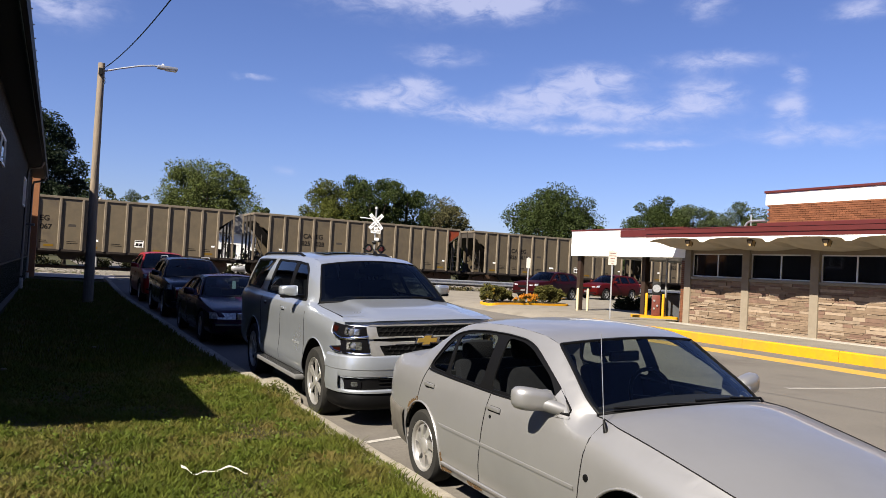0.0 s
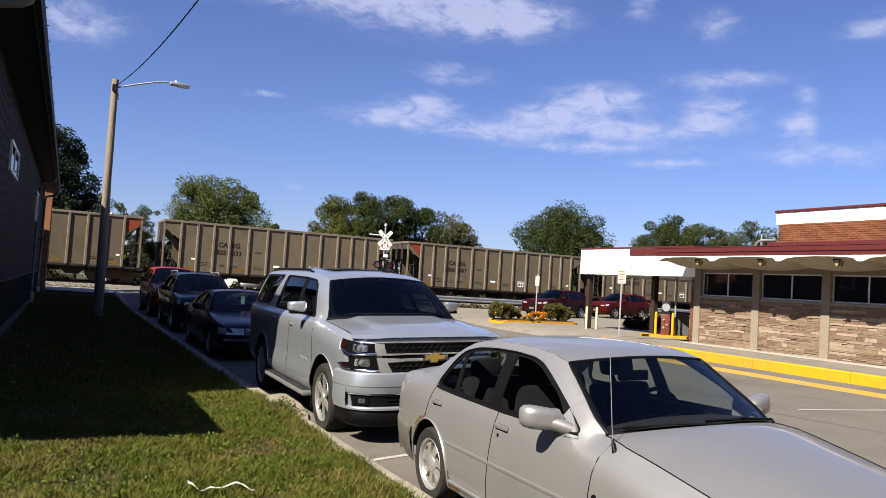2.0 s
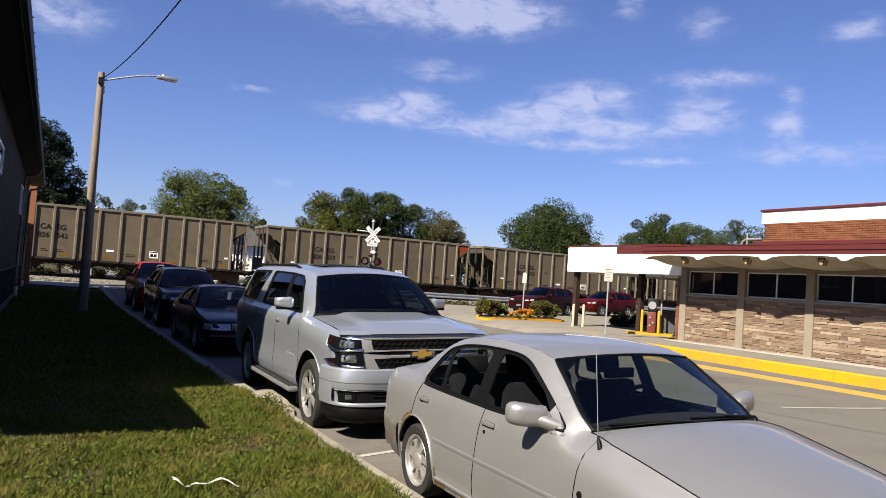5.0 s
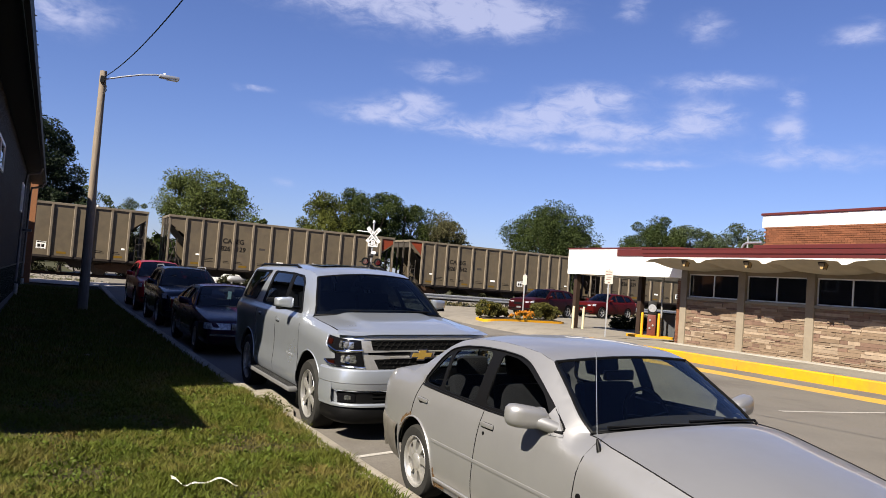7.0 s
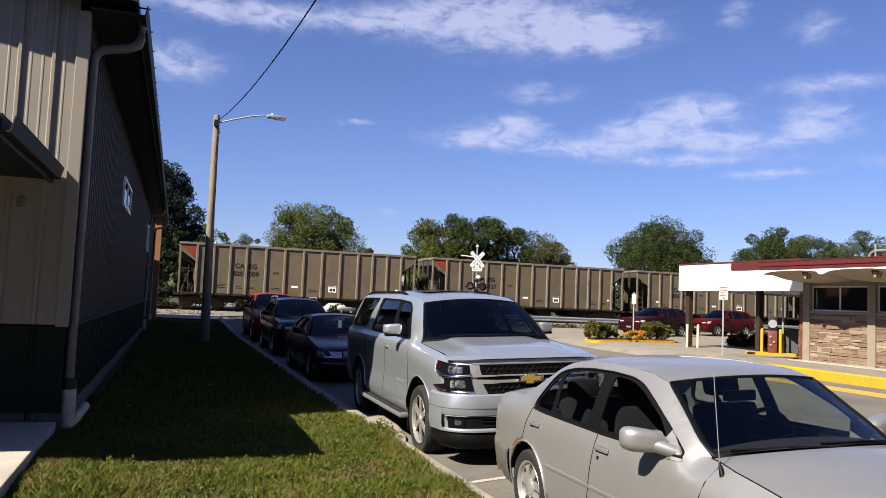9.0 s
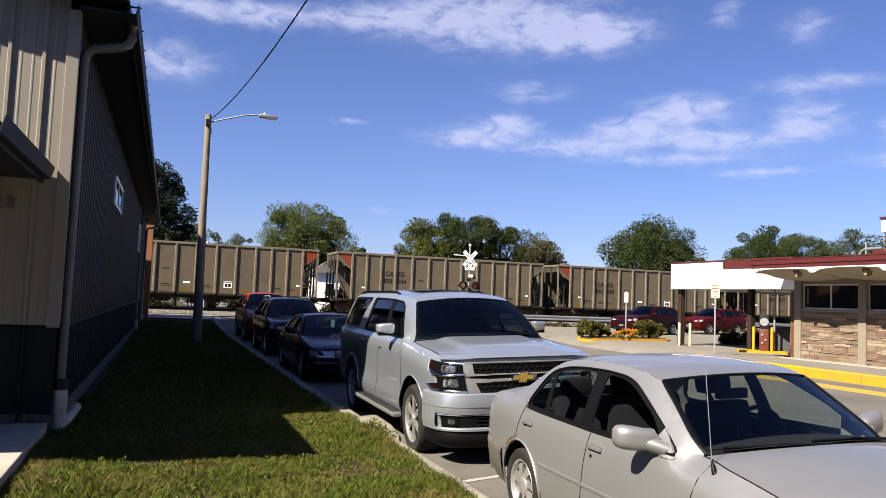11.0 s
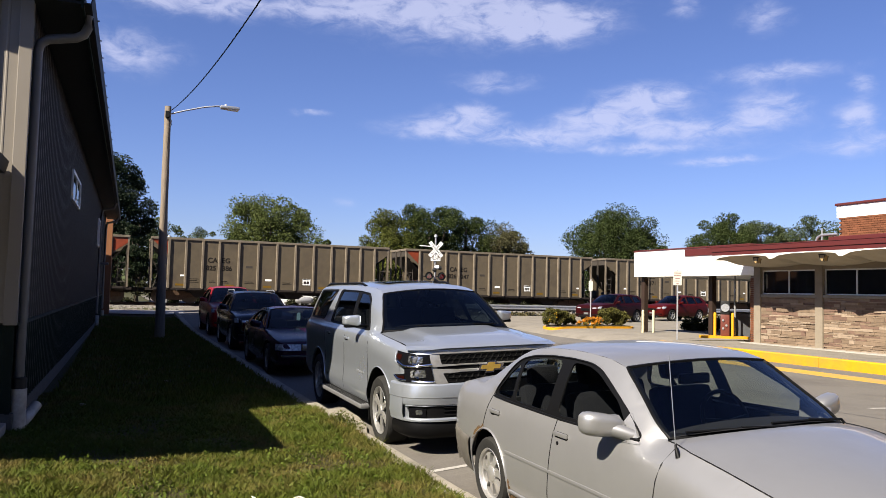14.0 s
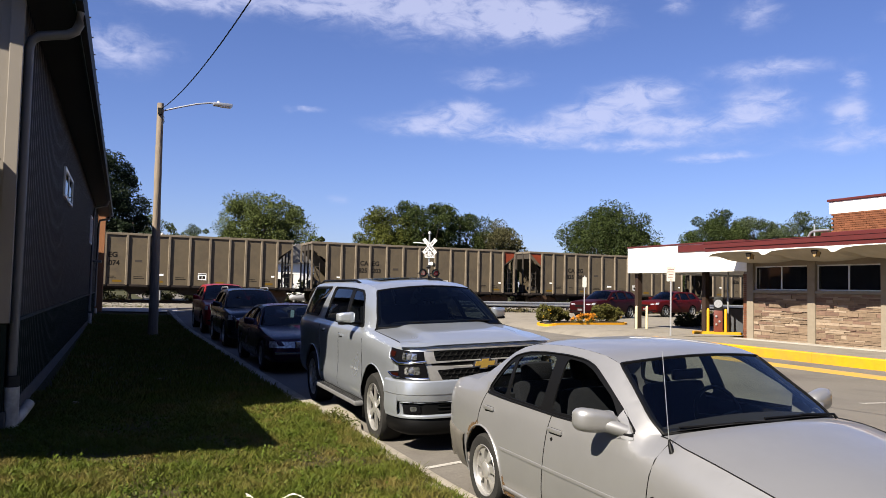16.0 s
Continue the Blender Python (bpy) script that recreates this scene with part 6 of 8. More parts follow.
    for sx in (-1, 1):
        m = mirror_part(body, sx, 0.885, 1.70, 0.965, 0.25, 0.135, SILVER_OLD, 0.74)
        part("mirror_sail", bent([rounded([(1.46, 0.880), (1.64, 0.872), (1.67, 0.95), (1.645, 1.035)], 0.02)], lambda u, z: (sx * (side(u, z) + 0.006), u, z), 0.02, sx), SILVER_OLD, m, smooth=50)
        part("mirror_neck", tube(bmesh.new(), [(sx * 0.88, 1.68, 0.950), (sx * 0.82, 1.63, 0.938), (sx * 0.76, 1.57, 0.915), (sx * 0.68, 1.52, 0.895)], 0.046, 14, 0.034), SILVER_OLD, m, smooth=60)
        # belt moulding under the side glass
        part("window_strip", tube(bmesh.new(), [(sx * (side(u, 0.89) + 0.002), u, np.interp(u, (1.48, 2.3, 2.96, 3.39), (0.902, 0.883, 0.893, 0.906))) for u in spread(1.48, 3.37, 16)], 0.008, 6), TRIM_BLACK, body)
    # wipers resting on the screen's foot
    for x0, x1, up_ in ((-0.56, 0.08, 0.0), (-0.02, 0.52, 0.0)):
        foot = Vector((x1 + 0.02, 1.20 + 0.22 * x1 * x1, 0.965))
        tip = Vector((x0, 1.245 + 0.28 * x0 * x0, 0.985 - 0.05 * abs(x0)))
        bm = tube(bmesh.new(), [foot - Vector((0, 0.02, 0.02)), foot, foot.lerp(tip, 0.5) + Vector((0, -0.01, 0.012))], 0.010, 6, 0.007)
        tube(bm, [foot.lerp(tip, 0.12), foot.lerp(tip, 0.5) + Vector((0, -0.005, 0.006)), tip], 0.008, 6)
        part("wiper", bm, TRIM_BLACK, body, smooth=60)
    # aerial on the wing
    ax, au = -0.735, 1.20
    az = top(au, 0.69) - 0.01
    bm = tube(bmesh.new(), [(ax, au - 0.02, az - 0.035), (ax, au - 0.005, az + 0.005), (ax + 0.005, au + 0.01, az + 0.03)], 0.016, 8, 0.006)
    a = part("aerial", bm, TRIM_BLACK, body, smooth=60)
    part("mast", tube(bmesh.new(), [(ax + 0.005, au + 0.01, az + 0.03), (ax + 0.02, au + 0.07, az + 0.50)], 0.0022, 5), GALV, a, "thin steel mast")
    for sx in (-1, 1):
        part("washer_jet", abox(sx * 0.27 - 0.012, sx * 0.27 + 0.012, 0.98, 1.01, top(0.98, 0.27) - 0.004, top(0.98, 0.27) + 0.012, 0.004), TRIM_BLACK, body)
        part("side_marker", lathe(bmesh.new(), [(0.0, sx * 0.006), (0.020, sx * 0.004), (0.022, -sx * 0.01)], 12, "x", (sx * (side(1.215, 0.615) + 0.002), 1.215, 0.615)), TRIM_BLACK, body)
        part("tail_lamp", abox(min(sx * 0.48, sx * 0.672), max(sx * 0.48, sx * 0.672), 4.18, 4.285, 0.70, 0.84, 0.03), LENS_RED, body, smooth=50)
        part("headlamp", abox(min(sx * 0.40, sx * 0.70), max(sx * 0.40, sx * 0.70), 0.04, 0.2, 0.54, 0.63, 0.03), LENS, body, smooth=50)
        us = [3.76 + 0.056 * k for k in range(11)]
        bm = sheet(bmesh.new(), [[(sx * (side(min(u, 4.25), max(z, 0.27)) + off - 2.0 * max(0.0, u - 4.17) ** 2), u, z + 0.035 * smooth01(3.9, 4.25, u)) for u in us] for z, off in ((0.515, 0.001), (0.503, 0.016), (0.47, 0.022), (0.38, 0.022), (0.30, 0.016), (0.22, -0.01))])
        part("bumper_corner", bm, BUMPER_GREY, body, "dirty grey plastic bumper corner", smooth=45)
    xb = side(4.25, 0.4) - 2.0 * 0.15 ** 2 + 0.02
    part("bumper", sheet(bmesh.new(), [[(f * xb, 4.32 + off + 0.09 * (1 - f * f), z) for f in [k / 8 for k in range(-8, 9)]] for z, off in ((0.55, -0.05), (0.538, 0.0), (0.40, 0.01), (0.30, 0.0), (0.22, -0.05))]), BUMPER_GREY, body, smooth=50)
    part("key_lock", lathe(bmesh.new(), [(0.0, -0.004), (0.013, -0.003), (0.014, 0.01)], 10, "x", (-side(2.30, 0.735), 2.30, 0.735)), TRIM_BLACK, body)
    # rust along the rear arch lip and the sill
    rnd = random.Random(2)
    bm = bmesh.new()
    for k in range(260):
        an = radians(rnd.choice((rnd.uniform(38, 80), rnd.uniform(174, 196), rnd.uniform(44, 66))))
        r = 0.354 + 0.035 * rnd.random() ** 2.2
        u, z = 3.395 + r * math.cos(an), 0.285 + r * math.sin(an)
        d = rnd.uniform(0.004, 0.013)
        x = side(u, z) + 0.0022
        bm.faces.new([bm.verts.new((-x, u + d * math.cos(q) * rnd.uniform(0.6, 1.2), z + d * math.sin(q) * rnd.uniform(0.6, 1.5))) for q in [2 * math.pi * i / 7 for i in range(7)]])
    for k in range(26):
        u, z = rnd.choice((rnd.uniform(2.85, 3.03), rnd.uniform(2.42, 2.6))), 0.195 + rnd.uniform(0, 0.04)
        d = rnd.uniform(0.006, 0.02)
        x = side(u, z) + 0.0025
        bm.faces.new([bm.verts.new((-x, u + d * 1.8 * math.cos(q), z + d * 0.6 * math.sin(q))) for q in [2 * math.pi * i / 7 for i in range(7)]])
    part("rust_patch", bm, RUST, body, "flaking rust at the wheel arch")
    part("sill_strip", sheet(bmesh.new(), [[(-(side(u, z) + off), u, z) for u in spread(1.27, 3.02, 14)] for z, off in ((0.262, 0.001), (0.255, 0.010), (0.235, 0.012), (0.222, 0.001))]), SILVER_OLD, body, smooth=50)
    return car


def build_suv():
    G = SUV_GLASS
    plan = [(0.0, -0.068), (0.35, -0.064), (0.62, -0.045), (0.78, -0.005), (0.90, 0.075), (0.965, 0.19), (0.995, 0.33), (1.012, 0.52), (1.018, 0.75)]
    dist = [0.0]
    for (xa, ya), (xb, yb) in zip(plan, plan[1:]):
        dist.append(dist[-1] + math.hypot(xb - xa, yb - ya))
    dense = catmull([[d, *p] for d, p in zip(dist, plan)], 6)
    dd, dx, dy = (list(c) for c in zip(*dense))
    s = dict(L=5.70, W=2.04, paint=SILVER_NEW, axles=(1.03, 4.33), wheel_r=0.408, tyre_w=0.28, rim_r=0.275, spokes=6, inset=0.015, arch=0.105, drop=0.025, ends=(0.30, 5.60), own_nose=True, nose_dip=0.022, lip=0.007, corner=0.06,
             plan=[(0.1, 0.925), (0.19, 0.965), (0.33, 0.995), (0.52, 1.012), (1.02, 1.019), (1.7, 1.02), (4.3, 1.015), (5.2, 0.99), (5.5, 0.96), (5.65, 0.92)],
             sill=[(0.0, 0.34), (1.0, 0.36), (1.6, 0.40), (3.8, 0.40), (4.4, 0.40), (5.65, 0.44)],
             beltline=[(0.1, 1.148), (0.30, 1.185), (0.60, 1.222), (1.0, 1.252), (1.35, 1.278), (1.8, 1.285), (3.0, 1.295), (5.6, 1.30)],
             roofline=[(1.2, 1.50), (1.6, 1.72), (1.9, 1.79), (2.2, 1.835), (2.6, 1.862), (3.3, 1.885), (4.8, 1.88), (5.4, 1.85), (5.65, 1.80)],
             shoulder=[(0.1, 0.035), (0.6, 0.045), (1.2, 0.03), (1.5, 0.0), (5.6, 0.0)], pinch=(0.02, 0.005),
             low=[(0.0, 0.965), (0.06, 0.985), (0.16, 1.0), (0.30, 0.994), (0.42, 0.988), (0.62, 0.992), (0.80, 0.996), (0.88, 0.988), (0.95, 0.965), (1.0, 0.925)],
             up=[(0.0, 0.925), (0.06, 0.905), (0.5, 0.812), (0.84, 0.715), (0.93, 0.685), (1.0, 0.64), (1.2, 0.58)],
             hood=[(0.1, 1.148), (0.30, 1.185), (0.60, 1.222), (1.0, 1.256), (1.32, 1.286)],
             deck=[(5.5, 1.31), (5.6, 1.29)],
             a_line=[(1.315, 1.306), (1.42, 1.425), (1.585, 1.562), (1.75, 1.682), (1.884, 1.768)],
             roof_edge=[(1.884, 1.768), (2.05, 1.812), (2.3, 1.842), (2.6, 1.858), (3.3, 1.882), (4.3, 1.882), (5.0, 1.865), (5.38, 1.835)],
             c_line=[(5.38, 1.835), (5.47, 1.70), (5.54, 1.50), (5.57, 1.32)],
             bow=(0.11, 0.03, 0.04), cowl_bow=0.17, crown=0.05, deck_crown=0.0, hood_crown=0.062,
             hood_shape=curve((0.0, 1.05), (0.50, 1.0), (0.60, 0.88), (0.68, 0.46), (0.78, 0.30), (0.92, 0.14), (1.0, 0.0)),
             nose=lambda f: (0.985 * float(np.interp(abs(f) * 1.05, dd, dx)) * (1 if f > 0 else -1), float(np.interp(abs(f) * 1.05, dd, dy)) - 0.01),
             screen_glass=G, back_glass=GLASS_DARK,
             openings=[[(1.64, 1.300), (2.12, 1.69), (2.30, 1.768), (2.80, 1.795), (3.82, 1.808), (3.86, 1.77), (3.80, 1.325), (3.6, 1.315)], [(4.25, 1.345), (4.04, 1.808), (5.30, 1.798), (5.33, 1.345)]],
             panes=[[([(1.76, 1.33), (2.15, 1.655), (2.34, 1.742), (2.70, 1.768), (2.52, 1.335)], GLASS_MID), ([(2.65, 1.338), (2.85, 1.775), (3.77, 1.785), (3.74, 1.345)], GLASS_DARK)], [([(4.30, 1.37), (4.11, 1.785), (5.26, 1.775), (5.28, 1.37)], GLASS_DARK)]],
             seams=((1.50, 0.48, 1.27, -0.03), (2.72, 0.46, 1.28, -0.10), (3.82, 0.72, 1.30, 0.04)), handles=((2.52, 1.145), (3.555, 1.17)),
             front_seat=(2.6, 1.0), seat_back=0.55, rear_seat=(3.7, 1.05), seat_mat=CABIN_DARK, handle_mat=SILVER_NEW, cabin=(1.62, 5.50),
             house=dict(belt=line((1.3, 1.29), (5.6, 1.30)), roof=line((1.9, 1.80), (3.0, 1.88)), roof_u=(1.95, 5.38), screen=(1.40, 1.29, 0.86, -0.17)))
    car, body, side, top = hero("suv", "large bright silver sport utility vehicle with chrome-barred grille", s, pose(3.93, 7.80, 0.055, 0, -2.4, -1.0))
    half = curve(*s["plan"])

    def around(d, z, off=0.0):
        """The front follows one curve in plan; d along it, off outwards."""
        sg = -1 if d < 0 else 1
        d = abs(d)
        x, y = (float(np.interp(d, dd, c)) for c in (dx, dy))
        e = 0.02
        xa, ya = (float(np.interp(max(0, d - e), dd, c)) for c in (dx, dy))
        xb, yb = (float(np.interp(d + e, dd, c)) for c in (dx, dy))
        n = Vector((yb - ya, -(xb - xa))).normalized()
        k = side(0.45, min(max(z, 0.40), 1.16)) / half(0.45)
        return (sg * (x + n.x * off) * k, y + n.y * off + 0.10 * max(0.0, z - 0.80) ** 1.5, z)

    def band(name, d0, d1, rows, mat, parent, lab="", n=24, smooth=60):
        """A strip round the front; rows are (height, how proud)."""
        bm = sheet(bmesh.new(), [[around(d0 + (d1 - d0) * k / n, z, off) for k in range(n + 1)] for z, off in rows])
        return part(name, bm, mat, parent, lab, smooth=smooth)

    def patch(name, poly, off, mat, parent, lab="", sg=-1, r=0.015, thick=0.0, lean=0.0):
        """An outline in (distance round the front, height) laid on it."""
        bm = filled([[(sg * d, z) for d, z in rounded(poly, r, 3)]], 0.04, 0.04)
        mid = sum(z for _, z in poly) / len(poly)
        if thick:
            geo = bmesh.ops.extrude_face_region(bm, geom=list(bm.faces))
            back = {v for v in geo["geom"] if isinstance(v, bmesh.types.BMVert)}
        else:
            back = set()
        for v in bm.verts:
            v.co = around(v.co.y, v.co.z, off - (thick if v in back else lean * (v.co.z - mid)))
        return part(name, bm, mat, parent, lab, smooth=40)

    def stripe(name, pts, w, off, mat, parent, lab="", sg=-1):
        """A raised moulding along points (distance, height)."""
        rows = []
        for dz, o in ((-w, 0.0), (-w * 0.8, 0.010), (0.0, 0.014), (w * 0.8, 0.010), (w, 0.0)):
            rows.append([around(sg * d, z + dz, off + o) for d, z in pts])
        return part(name, sheet(bmesh.new(), rows), mat, parent, lab, smooth=60)

    E = 1.36
    band("nose_panel", -1.24, 1.24, [(1.165, -0.004), (1.14, 0.004), (1.05, 0.002), (0.80, 0.0), (0.60, 0.0), (0.40, 0.0), (0.30, -0.03)], SILVER_NEW, body, n=60, smooth=50)
    band("bonnet_lip", -1.05, 1.05, [(1.204, -0.06), (1.194, -0.03), (1.180, -0.008), (1.164, 0.004), (1.150, 0.008), (1.142, 0.004), (1.138, -0.006)], SILVER_NEW, body, n=50)
    band("bumper", -E, E, [(0.805, 0.002), (0.80, 0.020), (0.785, 0.034), (0.74, 0.044), (0.69, 0.050), (0.655, 0.050), (0.645, 0.042), (0.60, 0.038), (0.575, 0.030), (0.57, 0.0)], SILVER_NEW, body, n=56, smooth=30)
    band("bumper_lip", -E, E, [(0.432, 0.0), (0.43, 0.030), (0.415, 0.040), (0.395, 0.036), (0.39, 0.0)], SILVER_NEW, body, n=56)
    band("lower_valance", -E, E, [(0.395, 0.010), (0.33, 0.030), (0.24, 0.005), (0.20, -0.06)], TRIM_BLACK, body, "black lower valance", n=56)
    band("air_intake", -1.0, 1.0, [(0.58, 0.006), (0.42, 0.006)], TRIM_BLACK, body, "black lower intake", n=40)
    for k in range(3):
        band("intake_slat", -0.60, 0.60, [(0.545 - k * 0.04, 0.008), (0.54 - k * 0.04, 0.020), (0.528 - k * 0.04, 0.008)], GRILLE_BLACK, body, n=24)
    for sg in (-1, 1):
        band("bumper_side", sg * 1.06, sg * E, [(0.805, 0.003), (0.80, 0.021), (0.785, 0.035), (0.74, 0.045), (0.69, 0.051), (0.655, 0.051), (0.645, 0.043), (0.58, 0.040), (0.48, 0.040), (0.40, 0.036), (0.39, 0.002)], SILVER_NEW, body, smooth=30)
        stripe("intake_trim", [(0.45, 0.563), (0.80, 0.563), (0.95, 0.566), (1.03, 0.562)], 0.006, 0.018, SILVER_NEW, body, sg=sg)
        fog = patch("fog_lamp", [(0.79, 0.535), (1.0, 0.54), (0.97, 0.45), (0.79, 0.45)], 0.016, LENS_DARK, body, "smoked fog lamp", sg)
        patch("reflector", [(0.83, 0.52), (0.90, 0.52), (0.90, 0.47), (0.83, 0.47)], 0.019, LAMP_FACET, fog, sg=sg)
        hl = patch("headlamp", [(1.276, 1.145), (1.235, 1.035), (1.06, 0.975), (1.052, 0.905), (1.300, 0.876), (1.20, 0.823), (0.70, 0.809), (0.755, 1.115)], 0.012, LENS_DARK, body, "smoked headlamp with two bright reflectors", sg, thick=0.02)
        patch("reflector", [(0.83, 1.095), (1.00, 1.105), (0.99, 1.02), (0.82, 1.028)], 0.016, LAMP_FACET, hl, "faceted upper reflector", sg)
        patch("reflector", [(0.80, 0.955), (0.96, 0.945), (0.97, 0.87), (0.79, 0.868)], 0.016, LAMP_FACET, hl, "faceted lower reflector", sg)
        for d, z, r in ((0.90, 1.06, 0.046), (0.88, 0.91, 0.040)):
            x, y, _ = around(sg * d, z, 0.016)
            lens = part("projector", lathe(bmesh.new(), [(0.0, -0.014), (r * 0.6, -0.012), (r * 0.85, -0.006), (r, 0.012)], 20, "y", (x, y, z)), LENS, hl, smooth=60)
            part("bezel", lathe(bmesh.new(), [(r * 0.95, -0.006), (r * 1.15, -0.012), (r * 1.25, 0.014)], 20, "y", (x, y, z)), CHROME, lens, smooth=60)
        patch("turn_signal", [(1.11, 1.11), (1.23, 1.118), (1.21, 1.065), (1.12, 1.05)], 0.016, LENS_AMBER, hl, "dark amber turn lamp", sg)
        patch("side_reflector", [(1.06, 0.885), (1.22, 0.868), (1.16, 0.84), (1.06, 0.84)], 0.016, LENS_AMBER, hl, sg=sg)
        stripe("lamp_blade", [(0.725, 1.008), (0.85, 0.997), (0.95, 0.988), (1.04, 0.984), (1.10, 1.0), (1.18, 1.028)], 0.014, 0.016, CHROME, hl, "bright blade between the lamps", sg)
        stripe("lamp_trim", [(0.70, 0.822), (0.90, 0.828), (1.10, 0.834), (1.20, 0.84), (1.28, 0.870)], 0.010, 0.014, CHROME, hl, "chrome trim", sg)
        stripe("lamp_trim", [(1.272, 1.14), (1.238, 1.035), (1.15, 1.0)], 0.008, 0.012, SILVER_NEW, hl, sg=sg)
    gr = patch("grille", [(-0.70, 1.125), (0.70, 1.125), (0.66, 0.95), (0.58, 0.76), (-0.58, 0.76), (-0.66, 0.95)], 0.008, GRILLE_BLACK, body, "black honeycomb grille with chrome bars", 1, 0.03)
    for z0, z1, wd in ((0.775, 0.905, 0.56), (1.015, 1.112, 0.64)):
        bm = bmesh.new()
        rows_ = 3 if z0 < 0.9 else 2
        for k in range(21):
            for j in range(rows_):
                d = -wd + 0.04 + (k + 0.5 * (j % 2)) * 0.075
                z = z0 + (j + 0.5) * (z1 - z0) / rows_
                if abs(d) > wd - 0.03:
                    continue
                tube(bm, [around(d + 0.041 * math.cos(q), z + 0.026 * math.sin(q), 0.014) for q in [math.pi / 3 * i for i in range(7)]], 0.004, 4, cap=False)
        part("mesh_insert", bm, GRILLE_BLACK, gr)
    for sg in (-1, 1):
        # each half frame is a broad chrome bracket
        patch("chrome_bracket", [(0.765, 1.125), (0.655, 1.120), (0.615, 1.010), (0.40, 1.008), (0.40, 0.994), (0.715, 0.985)], 0.018, ALLOY_BRIGHT, gr, "broad chrome bracket", sg, 0.010, 0.03, 0.07)
        patch("chrome_bracket", [(0.712, 0.965), (0.40, 0.950), (0.40, 0.918), (0.605, 0.912), (0.535, 0.775), (0.50, 0.752), (0.66, 0.765), (0.69, 0.81)], 0.018, ALLOY_BRIGHT, gr, "broad chrome bracket", sg, 0.010, 0.03, 0.07)
    band("chrome_bar", -0.42, 0.42, [(1.010, 0.010), (1.006, 0.022), (0.996, 0.022), (0.992, 0.010)], ALLOY_BRIGHT, gr, "chrome bar")
    band("chrome_bar", -0.42, 0.42, [(0.952, 0.010), (0.946, 0.024), (0.924, 0.024), (0.916, 0.010)], ALLOY_BRIGHT, gr, "chrome bar")
    band("chrome_bar", -0.74, 0.74, [(1.140, 0.004), (1.136, 0.020), (1.124, 0.020), (1.118, 0.006)], ALLOY_BRIGHT, gr, "chrome bar", n=32)
    band("chrome_bar", -0.52, 0.52, [(0.775, 0.006), (0.768, 0.022), (0.752, 0.006)], ALLOY_BRIGHT, gr, "chrome bar")
    cross = [(0.80 * x - 0.05, 0.962 + 0.86 * (z - 0.9615)) for x, z in ((-0.145, 0.935), (-0.05, 0.935), (-0.062, 0.905), (0.04, 0.905), (0.052, 0.935), (0.145, 0.935), (0.165, 0.988), (0.062, 0.988), (0.075, 1.018), (-0.028, 1.018), (-0.04, 0.988), (-0.125, 0.988))]
    em = part("emblem", prism(bmesh.new(), cross, "y", -0.105, -0.075), GOLD, gr, "plain gold emblem")
    part("emblem_edge", prism(bmesh.new(), [((x + 0.05) * 1.26 - 0.05, 0.9615 + (z - 0.9615) * 1.30) for x, z in cross], "y", -0.100, -0.07), CHROME, em, "chrome edge")
    part("plate_holder", abox(-0.16, 0.16, -0.125, -0.11, 0.60, 0.70, 0.006), TRIM_BLACK, body)
    for sx in (-1, 1):
        mirror_part(body, sx, 1.11, 1.90, 1.425, 0.215, 0.13, SILVER_NEW, 0.90, True)
        bm = tube(bmesh.new(), [(sx * 0.645, 2.75, 1.862), (sx * 0.65, 2.95, 1.902), (sx * 0.65, 4.9, 1.900), (sx * 0.64, 5.15, 1.86)], 0.018, 8)
        part("roof_rail", bm, TRIM_BLACK, body, "black roof rail", smooth=50)
        part("running_board", abox(min(sx * 0.92, sx * 1.10), max(sx * 0.92, sx * 1.10), 1.52, 3.82, 0.325, 0.385, 0.025), SIDE_STEP, body, "ribbed side step", smooth=50)
        for k in range(4):
            part("step_rib", abox(min(sx * (0.98 + k * 0.03), sx * (0.992 + k * 0.03)), max(sx * (0.98 + k * 0.03), sx * (0.992 + k * 0.03)), 1.57, 3.77, 0.386, 0.393), TRIM_BLACK, body)
        for k in range(5):
            x = side(1.8, 0.76)
            part("badge_bar", abox(min(sx * x, sx * (x + 0.006)), max(sx * x, sx * (x + 0.006)), 1.70 + k * 0.07, 1.74 + k * 0.07, 0.750, 0.775), GALV, body)
        part("wheel_arch_flap", abox(min(sx * 0.90, sx * 0.99), max(sx * 0.90, sx * 0.99), 1.52, 1.55, 0.18, 0.45), TRIM_BLACK, body)
        part("sill_panel", sheet(bmesh.new(), [[(sx * (side(u, max(z, 0.405)) + off), u, z) for u in spread(1.55, 3.80, 12)] for z, off in ((0.42, 0.002), (0.38, -0.02), (0.30, -0.08))]), TRIM_BLACK, body)
    bm = sheet(bmesh.new(), [[(x, u, 1.885 + 0.05 * (1 - abs(x / 0.65) ** 2.2) + 0.004 - 0.05 * max(0.0, 2.8 - u) ** 1.4) for x in (-0.42, -0.21, 0, 0.21, 0.42)] for u in (2.5, 2.7, 2.9, 3.1, 3.3)])
    part("roof_glass", bm, LENS_DARK, body, "dark glass roof panel", smooth=60)
    part("aerial", prism(bmesh.new(), [(2.32, 1.885), (2.52, 1.898), (2.50, 1.955)], "x", 0.30, 0.33), TRIM_BLACK, body, "small black fin aerial")
    for x0, x1 in ((-0.66, -0.06), (0.06, 0.68)):
        part("wiper", tube(bmesh.new(), [(x0, 1.25 + 0.10 * abs(x0), 1.352), ((x0 + x1) / 2, 1.215, 1.362), (x1, 1.20 + 0.09 * abs(x1), 1.352)], 0.011, 5), TRIM_BLACK, body)
    part("sticker", abox(0.36, 0.52, 1.93, 1.934, 1.66, 1.72), DIM_STICKER, body, "pale sticker behind the windscreen")
    return car


